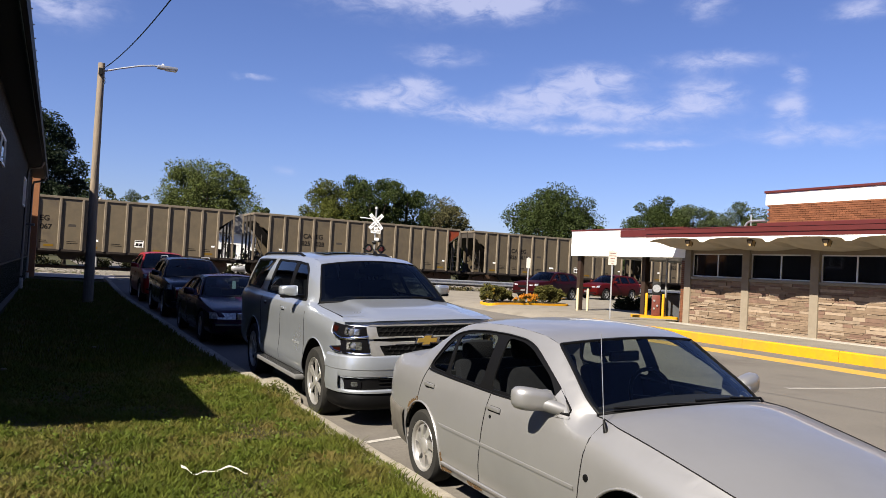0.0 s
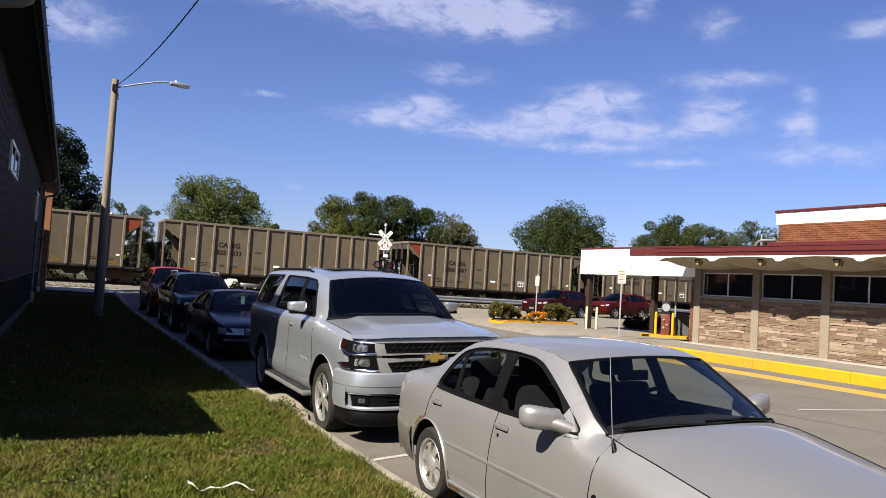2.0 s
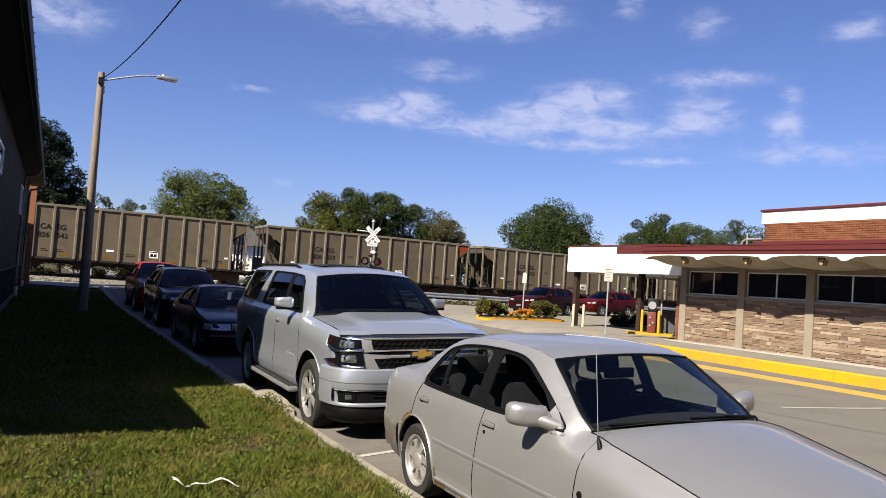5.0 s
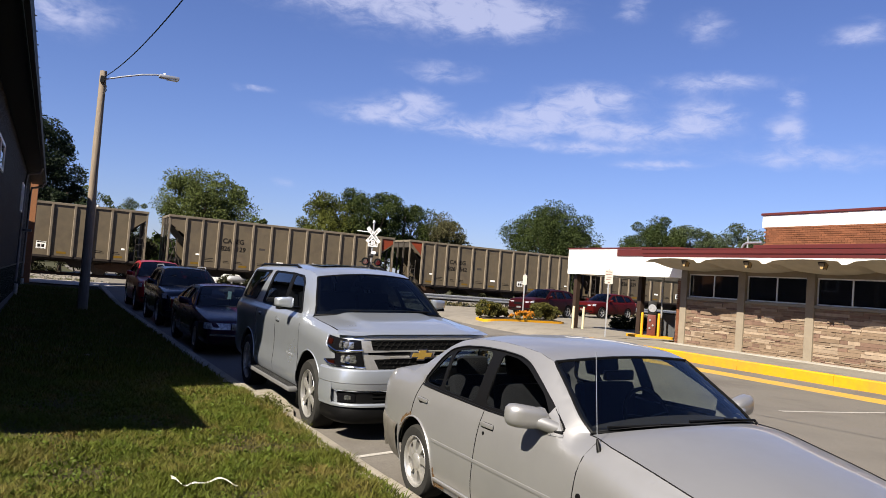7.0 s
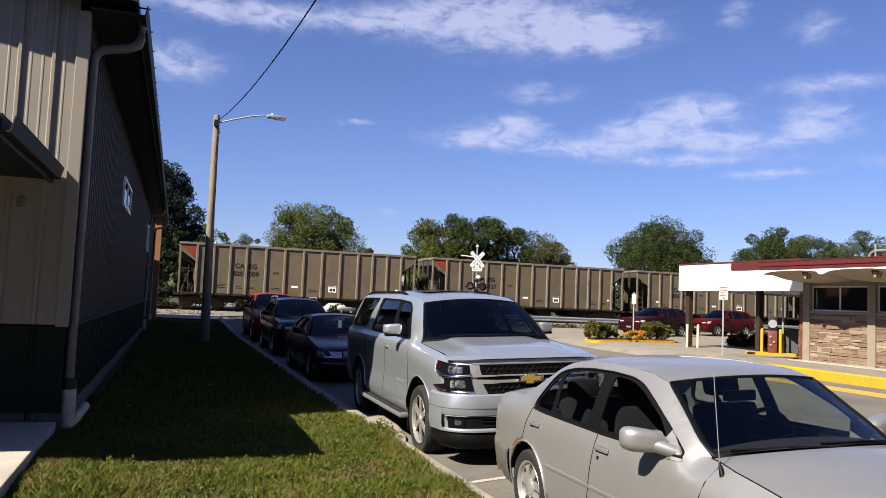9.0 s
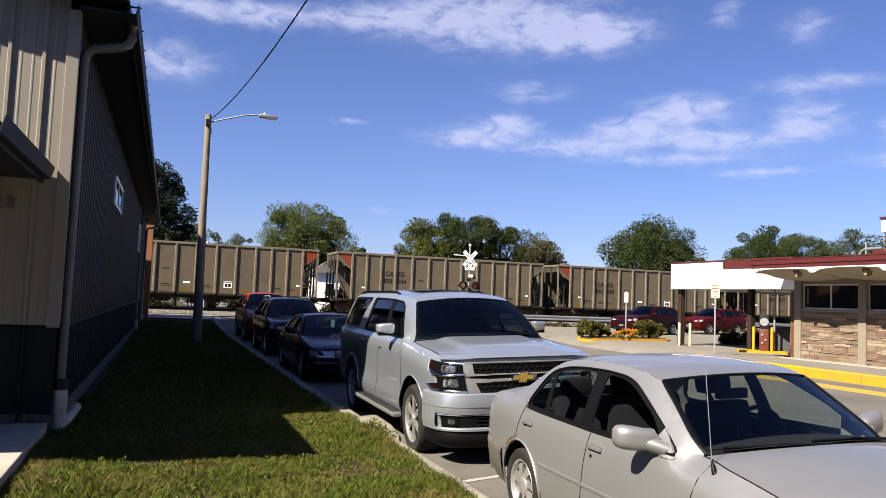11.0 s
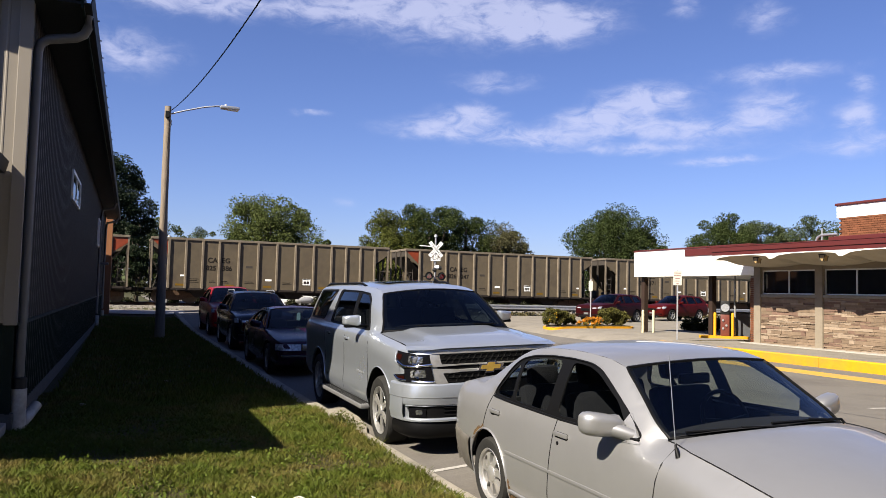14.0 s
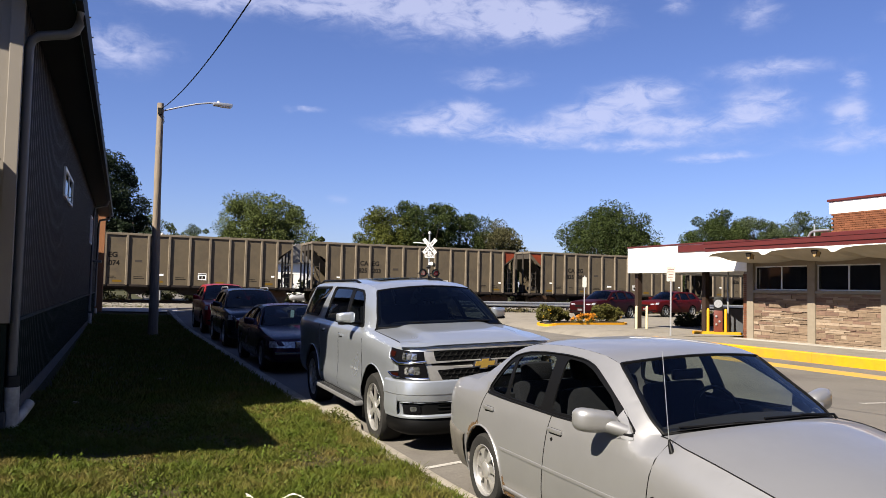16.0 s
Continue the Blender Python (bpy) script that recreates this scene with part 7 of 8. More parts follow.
def simple_shape(kind):
    """Proportions of the vehicles farther off."""
    if kind == "saloon":
        return dict(L=5.05, W=1.86, axles=(1.02, 3.84), wheel_r=0.325, tyre_w=0.21, rim_r=0.20, spokes=8,
                    body=[(0.0, 0.62, 0.36, 0.56, 0.02), (0.05, 0.78, 0.26, 0.70, 0.03), (0.2, 0.87, 0.22, 0.75, 0.04), (1.0, 0.92, 0.20, 0.86, 0.05), (1.6, 0.93, 0.20, 0.92, 0.04), (3.0, 0.93, 0.20, 0.94, 0.04), (4.0, 0.91, 0.21, 0.98, 0.04),
                          (4.7, 0.86, 0.25, 0.98, 0.03), (4.98, 0.78, 0.32, 0.90, 0.02), (5.05, 0.68, 0.40, 0.72, 0.02)],
                    cabin=(1.75, 3.85), seams=((1.55, 0.28, 0.90, 0), (2.65, 0.25, 0.93, 0.03), (3.55, 0.5, 0.94, 0.15)), handles=((2.5, 0.80), (3.42, 0.82)), moulding=(0.45, 1.4, 3.6), front_seat=(2.75, 0.65), seat_back=0.45, rear_seat=(3.6, 0.68),
                    house=dict(belt=line((1.5, 0.92), (4.1, 0.98)), roof=line((2.25, 1.36), (2.8, 1.385), (3.5, 1.35)), wb=0.86, wr=0.63, taper_from=3.3, taper=0.02, crown=0.05, bow=0.08,
                               outline=[(1.55, 0.90), (2.28, 1.355), (2.8, 1.39), (3.4, 1.36), (3.75, 1.2), (4.15, 0.97), (2.8, 0.92)],
                               windows=[[(1.85, 0.96), (2.32, 1.27), (2.6, 1.31), (2.62, 0.965)], [(2.74, 0.965), (2.72, 1.32), (3.3, 1.30), (3.5, 1.2), (3.62, 0.99)]], roof_u=(2.26, 3.42), screen=(1.64, 0.93, 0.78, -0.2), back=(4.1, 0.99, 0.72, 0.1)))
    return dict(L=4.75, W=1.88, axles=(0.93, 3.70), wheel_r=0.365, tyre_w=0.23, rim_r=0.235, spokes=5, arch=0.06,
                body=[(0.0, 0.66, 0.38, 0.70, 0.03), (0.05, 0.82, 0.28, 0.88, 0.04), (0.2, 0.89, 0.26, 0.96, 0.05), (0.93, 0.93, 0.27, 1.05, 0.06), (1.5, 0.94, 0.28, 1.09, 0.04), (3.0, 0.94, 0.28, 1.12, 0.03), (4.2, 0.92, 0.32, 1.15, 0.02), (4.65, 0.87, 0.40, 1.12, 0.02), (4.75, 0.80, 0.46, 1.0, 0.02)],
                cabin=(1.6, 4.5), seams=((1.35, 0.38, 1.05, 0), (2.5, 0.36, 1.1, 0.03), (3.4, 0.6, 1.12, 0.15)), handles=((2.35, 0.94), (3.3, 0.97)), front_seat=(2.55, 0.85), seat_back=0.5, rear_seat=(3.4, 0.9), seat_mat=CABIN_DARK,
                house=dict(belt=line((1.4, 1.09), (4.6, 1.16)), roof=line((2.15, 1.60), (2.9, 1.65), (4.2, 1.60)), wb=0.86, wr=0.64, taper_from=3.4, taper=0.05, crown=0.05, bow=0.07,
                           outline=[(1.4, 1.075), (2.15, 1.59), (2.9, 1.655), (4.15, 1.61), (4.35, 1.5), (4.66, 1.15), (3.0, 1.10)],
                           windows=[[(1.72, 1.14), (2.22, 1.50), (2.45, 1.555), (2.48, 1.15)], [(2.60, 1.15), (2.56, 1.565), (3.25, 1.56), (3.42, 1.17)], [(3.55, 1.18), (3.40, 1.555), (4.0, 1.52), (4.25, 1.24)]],
                           privacy=(1, 2), roof_u=(2.17, 4.18), screen=(1.48, 1.11, 0.80, -0.16), back=(4.6, 1.16, 0.74, 0.05)))


def far_details(body, side, top, s, lamp_z, paint_, grille_z, chrome=False):
    W = s["W"]
    for sx in (-1, 1):
        mirror_part(body, sx, W / 2 + 0.10, s["cabin"][0] + 0.12, s["house"]["belt"](2) + 0.10, 0.22, 0.15, paint_, W / 2 - 0.06)
        bm = bmesh.new()
        rows = []
        for z in (lamp_z - 0.065, lamp_z - 0.02, lamp_z + 0.03, lamp_z + 0.065):
            y = float(np.interp(z, [r[3] for r in s["body"][:4]], [r[0] for r in s["body"][:4]])) - 0.014
            w0 = side(max(0.0, y) + 0.005, z)
            rows.append([(sx * 0.40, y, z), (sx * 0.5 * (0.40 + w0), y - 0.004, z), (sx * w0, y + 0.002, z)] + [(sx * (side(u, z) + 0.018), u, z) for u in (y + 0.04, y + 0.08, y + 0.14, y + 0.24)])
        part("headlamp", sheet(bm, rows), FAR_LENS, body, "clear headlamp", smooth=60)
        part("tail_lamp", abox(min(sx * 0.6, sx * (W / 2 - 0.06)), max(sx * 0.6, sx * (W / 2 - 0.06)), s["L"] - 0.16, s["L"] + 0.005, lamp_z + 0.05, lamp_z + 0.3, 0.03), LENS_RED, body)
    part("grille", abox(-0.38, 0.38, -0.012, 0.04, grille_z - 0.07, grille_z + 0.07, 0.01), CHROME if chrome else TRIM_BLACK, body)
    part("bumper_strip", abox(-0.8, 0.8, -0.02, 0.06, 0.42, 0.47, 0.015), CHROME if chrome else TRIM_BLACK, body)
    part("plate", abox(-0.16, 0.16, -0.03, -0.012, 0.45, 0.56), SIDE_STEP, body, "small pale plate")


def build_far_cars():
    s = simple_shape("saloon")
    s["paint"] = PURPLE
    car, body, side, top, wide = make_car("sedan", "dark plum sedan with a tag hanging in the windscreen", s, pose(3.82, 15.45, 0.045) @ Matrix.Diagonal((1, 1, 0.965, 1)))
    far_details(body, side, top, s, 0.62, PURPLE, 0.62, True)
    part("hanging_tag", abox(-0.04, 0.04, 2.20, 2.21, 1.10, 1.28), material("pale_blue_card", (0.254, 0.394, 0.422), None, 5, 0.6), body, "pale blue hanging tag")
    s = simple_shape("suv")
    s["paint"] = NAVY
    car, body, side, top, wide = make_car("suv", "blue-black sport utility vehicle with roof rails", s, pose(3.90, 22.1, 0.045), "car")
    far_details(body, side, top, s, 0.86, NAVY, 0.72)
    for sx in (-1, 1):
        part("roof_rail", tube(bmesh.new(), [(sx * 0.62, 2.5, 1.67), (sx * 0.62, 2.65, 1.72), (sx * 0.62, 3.9, 1.70), (sx * 0.62, 4.05, 1.64)], 0.018, 6), GALV, body)
    s = simple_shape("suv")
    s["paint"] = RED_CAR
    car, body, side, top, wide = make_car("suv", "bright red sport utility vehicle parked at the kerb", s, pose(3.97, 28.6, 0.06) @ Matrix.Diagonal((1.03, 1.1, 1.07, 1)), "car")
    far_details(body, side, top, s, 0.86, RED_CAR, 0.72)
    for name, pt, x, y, ang, lab in (("suv", MAROON, 25.1, 38.0, 72, "maroon sport utility vehicle parked by the guard rail"), ("suv", RED_DARK, 31.9, 40.7, 78, "dark red sport utility vehicle behind the canopy")):
        s = simple_shape("suv")
        s["paint"] = pt
        car, body, side, top, wide = make_car(name, lab, s, pose(x, y, lot_level(x, y) + 0.005, 0, 0, -ang), "car")
        far_details(body, side, top, s, 0.86, pt, 0.72)


build_sedan()
build_suv()
build_far_cars()
# ---- street furniture ----
# white sign face greyed: the shade on it is put into the colour
SIGN_FACE = material("shaded_sign_white", (0.36, 0.345, 0.31), (0.30, 0.285, 0.25), 6, 0.5)
SIGN_PRINT = material("muted_red_print", (0.16, 0.060, 0.050), None, 6, 0.6)
LAMP_RED = material("signal_red", (0.30, 0.012, 0.014), None, 6, 0.15, coat=1.0)
BLACK_METAL = material("black_metal", (0.011, 0.011, 0.011), None, 6, 0.5)
SIGNAL_GREY = material("aluminium_paint", (0.281, 0.281, 0.281), (0.225, 0.225, 0.225), 8, 0.45, 0.4)


def build_pole():
    p = empty("utility_pole", pose(1.24, 26.85, 0))
    tagged(p, "weathered wooden utility pole with street lamp arm", "utility pole")
    bm = tube(bmesh.new(), [(0, 0, 0.0), (-0.01, 0, 1.5), (-0.03, 0, 3.5), (-0.05, 0, 5.5), (-0.06, -0.03, 7.8)], 0.165, 14, 0.105)
    part("post", bm, WOOD_POLE, p, smooth=50)
    arm = part("lamp_arm", tube(bmesh.new(), [(0.0, -0.03, 7.55), (0.5, -0.06, 7.72), (1.1, -0.1, 7.90), (1.5, -0.13, 7.97), (1.68, -0.14, 7.97)], 0.028, 8), GALV, p, "galvanised lamp arm", smooth=50)
    bm = bmesh.new()
    box(bm, 1.60, 2.24, -0.29, -0.02, 7.89, 8.0, 0.04)
    head = part("lamp_head", bm, GALV, p, "grey cobra lamp head", smooth=50)
    part("lens", abox(1.85, 2.2, -0.26, -0.05, 7.865, 7.895, 0.012), WHITE_METAL, head)
    part("photocell", lathe(bmesh.new(), [(0.0, 8.07), (0.035, 8.065), (0.04, 7.99)], 10, "z", (1.78, -0.15, 0)), WHITE_METAL, head)
    bm = abox(-0.14, -0.02, -0.2, -0.12, 7.40, 7.62, 0.01)
    tube(bm, [(-0.06, -0.16, 7.5), (0.06, -0.2, 7.3), (0.02, -0.2, 7.05), (0.08, -0.18, 7.2)], 0.012, 5)
    part("bracket", bm, BLACK_METAL, p)
    # twisted service cable down the street
    w = empty("overhead_cable", pose(0, 0, 0))
    tagged(w, "twisted black overhead service cable", "cable")
    a, b = Vector((1.2, 26.8, 7.6)), Vector((4.25, -15.0, 13.25))
    for k in range(3):
        pts = []
        n = 420
        for i in range(n + 1):
            t = i / n
            q = a.lerp(b, t)
            q.z -= 2.6 * 4 * t * (1 - t)
            an = i * 0.55 + k * 2.094
            r = 0.009
            pts.append(q + Vector((r * math.cos(an), 0, r * math.sin(an))))
        part("strand", tube(bmesh.new(), pts, 0.0075, 4), BLACK_METAL, w)


build_pole()


def blade(parent, ang, words, mat=None):
    bm = abox(-0.61, 0.61, -0.006, 0.006, -0.115, 0.115, 0.004)
    b = part("crossbuck_blade", bm, WHITE_METAL, parent, "white crossbuck blade with black letters")
    b.matrix_local = pose(0, -0.02 if ang > 0 else -0.035, 0, 0, -ang, 0)
    o = new("lettering", text_mesh(words, 0.17, LETTER))
    o.parent = b
    o.matrix_local = pose(0, -0.0075, 0, 90, 0, 0)
    return b


def build_signal(x, y, z, turn, name="crossing_signal"):
    s = empty(name)
    tagged(s, "railway crossing signal with white crossbuck and red lamps", "crossing signal", "crossing signals")
    part("mast", tube(bmesh.new(), [(0, 0, 0), (0, 0, 4.95)], 0.055, 12), SIGNAL_GREY, s, "grey steel mast", smooth=50)
    part("base", abox(-0.2, 0.2, -0.2, 0.2, -0.1, 0.35, 0.03), SIGNAL_GREY, s)
    bk = empty("crossbuck")
    bk.parent = s
    bk.matrix_local = pose(0, -0.07, 4.15)
    blade(bk, 48, "RAILROAD")
    blade(bk, -48, "CROSSING")
    tp = part("tracks_plate", abox(-0.32, 0.32, -0.085, -0.075, 3.42, 3.62), WHITE_METAL, s, "white plate under the crossbuck")
    for words, dz, size in (("2", 3.70, 0.2), ("TRACKS", 3.52, 0.15)):
        o = new("lettering", text_mesh(words, size, LETTER))
        o.parent = tp
        o.matrix_local = pose(0, -0.087, dz, 90, 0, 0)
    part("tracks_plate", abox(-0.12, 0.12, -0.085, -0.075, 3.60, 3.82), WHITE_METAL, s)
    part("bell", lathe(bmesh.new(), [(0.0, 5.12), (0.06, 5.1), (0.1, 5.02), (0.12, 4.95), (0.0, 4.95)], 12, "z"), SIGNAL_GREY, s, smooth=50)
    part("side_arm", tube(bmesh.new(), [(-1.05, 0, 4.35), (0, 0, 4.32)], 0.03, 6), WHITE_METAL, s, "white horizontal arm")
    bar = part("lamp_bar", tube(bmesh.new(), [(-0.75, 0, 2.42), (0.75, 0, 2.42)], 0.035, 8), BLACK_METAL, s)
    for dx, yy in ((-0.41, -0.14), (0.41, -0.14)):
        lp = part("signal_lamp", lathe(bmesh.new(), [(0.0, yy - 0.02), (0.155, yy - 0.02), (0.15, yy + 0.1), (0.06, yy + 0.2), (0.0, yy + 0.2)], 18, "y", (dx, 0, 2.45)), LAMP_RED, bar, "red flasher lamp", smooth=50)
        part("hood", lathe(bmesh.new(), [(0.26, yy - 0.01), (0.26, yy + 0.01), (0.155, yy + 0.012), (0.155, yy - 0.01)], 22, "y", (dx, 0, 2.45)), BLACK_METAL, lp)
        bm = bmesh.new()
        sheet(bm, [[(dx + 0.165 * math.cos(a), yy + d, 2.45 + 0.165 * math.sin(a)) for a in [radians(q) for q in range(-10, 195, 20)]] for d in (0.0, -0.2)])
        part("visor", bm, BLACK_METAL, lp)
    for dx, dz in ((0.12, 3.02), (-0.02, 2.85), (0.3, 2.98)):
        part("side_lamp", lathe(bmesh.new(), [(0.0, 0.1), (0.12, 0.1), (0.12, -0.06), (0.05, -0.16), (0, -0.16)], 14, "x", (dx, -0.02, dz)), BLACK_METAL if dx != 0.12 else WHITE_METAL, s, smooth=50)
    s.matrix_world = pose(x, y, z, 0, 0, turn)
    return s


build_signal(18.35, 45.0, 0.42, -6)
build_signal(2.95, 56.4, 0.25, 176)


def build_sign(x, y, z, h, w, ph, lab, red):
    s = empty("parking_sign", pose(x, y, z, 0, 0, -38))
    tagged(s, lab, "sign")
    part("post", abox(-0.028, 0.028, -0.01, 0.028, -0.1, h + 0.06, 0.004), GALV, s, "galvanised channel post")
    pl = part("panel", prism(bmesh.new(), rounded([(-w / 2, h - ph), (w / 2, h - ph), (w / 2, h), (-w / 2, h)], 0.03), "y", -0.02, -0.012), SIGN_FACE, s, "white sign panel with its shade put into the colour")
    if red:
        for k, (a, b) in enumerate(((-0.11, 0.11), (-0.13, 0.12), (-0.08, 0.09), (-0.11, 0.07), (-0.04, 0.05))):
            part("print_bar", abox(a, b, -0.024, -0.021, h - 0.095 - k * 0.10, h - 0.072 - k * 0.10), SIGN_PRINT, pl)


build_sign(19.28, 23.1, 0.29, 2.58, 0.31, 0.54, "white parking sign with red lettering on a steel post", True)
build_sign(21.38, 32.0, 0.30, 2.30, 0.20, 0.50, "small white sign on a steel post in the flower bed", False)


def bollard(x, y, z, h, mat, lab, r=0.075):
    bm = lathe(bmesh.new(), [(r, -0.1), (r, h - 0.06), (r * 0.85, h - 0.02), (r * 0.45, h), (0.001, h + 0.005)], 16, "z")
    b = finish(bm, "bollard", mat, smooth=50)
    b.location = (x, y, z)
    tagged(b, lab, "bollard", "bollards of the drive-through")


IVORY = material("ivory_paint", (0.41, 0.37, 0.25), (0.36, 0.32, 0.21), 5, 0.5)
for x, y in ((21.20, 27.65), (21.76, 27.65)):
    bollard(x, y, lot_level(x, y), 1.0, IVORY, "ivory-painted steel bollard beside the column", 0.058)
PAD_Z = 0.34
for x, y in ((21.95, 24.05), (22.36, 23.52)):
    bollard(x, y, PAD_Z + 0.05, 0.92, YELLOW, "bright yellow steel bollard on the teller island", 0.056)


def build_teller():
    poly = rounded([(21.2, 24.1), (22.75, 22.95), (23.1, 23.6), (21.75, 24.75)], 0.25, 5)
    bm = prism(bmesh.new(), poly, "z", 0.1, PAD_Z + 0.05)
    tagged(finish(bm, "teller_island", YELLOW), "concrete drive-through island painted yellow", "kerb", kind="structure")
    t = empty("teller_machine", pose(22.32, 23.85, PAD_Z + 0.05, 0, 0, -42))
    tagged(t, "brown-red drive-through teller post with round grey sign", "teller machine")
    RB = material("red_brown_enamel", (0.10, 0.024, 0.014), None, 5, 0.4)
    part("cabinet", abox(-0.20, 0.14, -0.18, 0.2, 0, 0.85, 0.03), RB, t, "red-brown cabinet", smooth=50)
    part("head", abox(-0.20, 0.14, -0.16, 0.2, 0.85, 1.40, 0.04), BLACK_METAL, t, smooth=50)
    part("round_sign", lathe(bmesh.new(), [(0.0, -0.19), (0.16, -0.19), (0.16, -0.165), (0, -0.165)], 24, "y", (-0.03, 0, 1.12)), GALV, t, "round grey sign")
    for x, z in ((-0.10, 0.62), (0.02, 0.42), (-0.10, 0.3)):
        part("button", lathe(bmesh.new(), [(0.0, -0.222), (0.04, -0.22), (0.045, -0.2)], 12, "y", (x, 0, z)), SIGNAL_GREY, t)
    part("pipe", tube(bmesh.new(), [(0.34, 0, 0), (0.34, 0, 2.4)], 0.04, 10), SIGNAL_GREY, t, "grey conduit pipe")
    # dark grey unit by the brick; its bin form and lid are made up
    d = empty("storage_bin", pose(23.3, 24.35, 0.3, 0, 0, -45))
    tagged(d, "dark grey unit beside the bank with an added lid", "bin")
    part("body", prism(bmesh.new(), [(-0.45, 0), (0.55, 0), (0.55, 1.0), (-0.45, 0.98)], "y", -0.4, 0.3), material("slate_grey_metal", (0.056, 0.059, 0.065), (0.045, 0.048, 0.051), 4, 0.5), d)
    part("lid", abox(-0.48, 0.58, -0.43, 0.33, 1.005, 1.05, 0.02), BLACK_METAL, d)


build_teller()


def build_guardrail():
    g = empty("guard_rail", pose(0, 45.7, 0.40))
    tagged(g, "galvanised steel guard rail on posts before the tracks", "guard rail")
    prof = [(-0.02, 0.42), (-0.09, 0.46), (-0.09, 0.51), (-0.03, 0.56), (-0.03, 0.60), (-0.09, 0.65), (-0.09, 0.70), (-0.02, 0.74), (0.0, 0.74), (0.0, 0.42)]
    for k in range(8):
        part("beam", prism(bmesh.new(), prof, "x", 19.5 + k * 3.81, 19.5 + (k + 1) * 3.81 - 0.01), GALV, g, smooth=40)
    me = None
    for k in range(17):
        if me is None:
            ob = part("post", abox(-0.08, 0.08, 0.0, 0.16, -0.2, 0.70, 0.01), WOOD_POLE, g, "wooden post")
            me = ob.data
        else:
            ob = new("post", me)
            ob.parent = g
        ob.location = (19.7 + k * 1.9, 0, 0)


build_guardrail()


# ---- plants ----
def leaf_material(name, c1, c2, rough=0.6, scale=0.25, **more):
    m = material(name, c1, c2, scale, rough, spec=0.25, **more)
    nd, ln = m.node_tree.nodes, m.node_tree.links
    b = nd["Principled BSDF"]
    col = b.inputs["Base Color"].links[0].from_socket
    geo = nd.new("ShaderNodeNewGeometry")
    hsv = nd.new("ShaderNodeHueSaturation")
    mr = nd.new("ShaderNodeMapRange")
    mr.inputs[3].default_value, mr.inputs[4].default_value = 0.75, 1.2
    ln.new(geo.outputs["Random Per Island"], mr.inputs[0])
    ln.new(mr.outputs[0], hsv.inputs["Value"])
    ln.new(col, hsv.inputs["Color"])
    ln.new(hsv.outputs[0], b.inputs["Base Color"])
    tr = nd.new("ShaderNodeBsdfTranslucent")
    ln.new(hsv.outputs[0], tr.inputs[0])
    mx = nd.new("ShaderNodeMixShader")
    mx.inputs[0].default_value = 0.16
    out = [n for n in nd if n.type == "OUTPUT_MATERIAL"][0]
    ln.new(b.outputs[0], mx.inputs[1])
    ln.new(tr.outputs[0], mx.inputs[2])
    ln.new(mx.outputs[0], out.inputs[0])
    return m


BARK = material("bark", (0.074, 0.056, 0.042), (0.040, 0.031, 0.022), 5, 0.9, bump=0.6)
LEAF = {"maple": leaf_material("maple_leaves", (0.072, 0.088, 0.024), (0.048, 0.062, 0.016)), "oak": leaf_material("oak_leaves", (0.035, 0.048, 0.012), (0.019, 0.028, 0.007)),
        "yellow": leaf_material("yellowing_leaves", (0.064, 0.070, 0.012), (0.040, 0.048, 0.010)), "pine": leaf_material("dark_conifer_leaves", (0.016, 0.025, 0.011), (0.011, 0.018, 0.009)),
        # brush beyond the tracks is in shade; that shade is put into its leaf colour
        "brush": leaf_material("shaded_brush_leaves", (0.020, 0.021, 0.008), (0.013, 0.014, 0.006)), "olive": leaf_material("olive_leaves", (0.074, 0.065, 0.031), (0.045, 0.048, 0.019)), "pale": leaf_material("grey_green_leaves", (0.050, 0.064, 0.026), (0.034, 0.046, 0.018))}


def cloud_of_leaves(name, lumps, per, size, mat, parent, seed, hollow=0.55):
    """Small leaf faces in round clumps; lumps are (centre, radius)."""
    rng = np.random.RandomState(seed)
    verts, faces = [], []
    for c, r in lumps:
        d = rng.normal(size=(per, 3))
        d /= np.linalg.norm(d, axis=1, keepdims=True)
        rad = r * (hollow + (1 - hollow) * rng.rand(per, 1)) * (1 + 0.12 * rng.normal(size=(per, 1)))
        p = np.array(c) + d * rad * np.array([1, 1, 0.8])
        a = rng.normal(size=(per, 3)) + d * 0.8
        a /= np.linalg.norm(a, axis=1, keepdims=True)
        b = np.cross(a, rng.normal(size=(per, 3)))
        b /= np.linalg.norm(b, axis=1, keepdims=True)
        s = size * (0.6 + 0.8 * rng.rand(per, 1))
        quad = np.stack([p - a * s - b * s * 0.15, p - b * s * 0.55, p + a * s, p + b * s * 0.55], 1)
        n0 = len(verts)
        verts += quad.reshape(-1, 3).tolist()
        faces += [(n0 + 4 * i, n0 + 4 * i + 1, n0 + 4 * i + 2, n0 + 4 * i + 3) for i in range(per)]
    me = bpy.data.meshes.new(name)
    me.from_pydata(verts, [], faces)
    me.materials.append(mat)
    ob = new(name, me)
    ob.parent = parent
    return ob


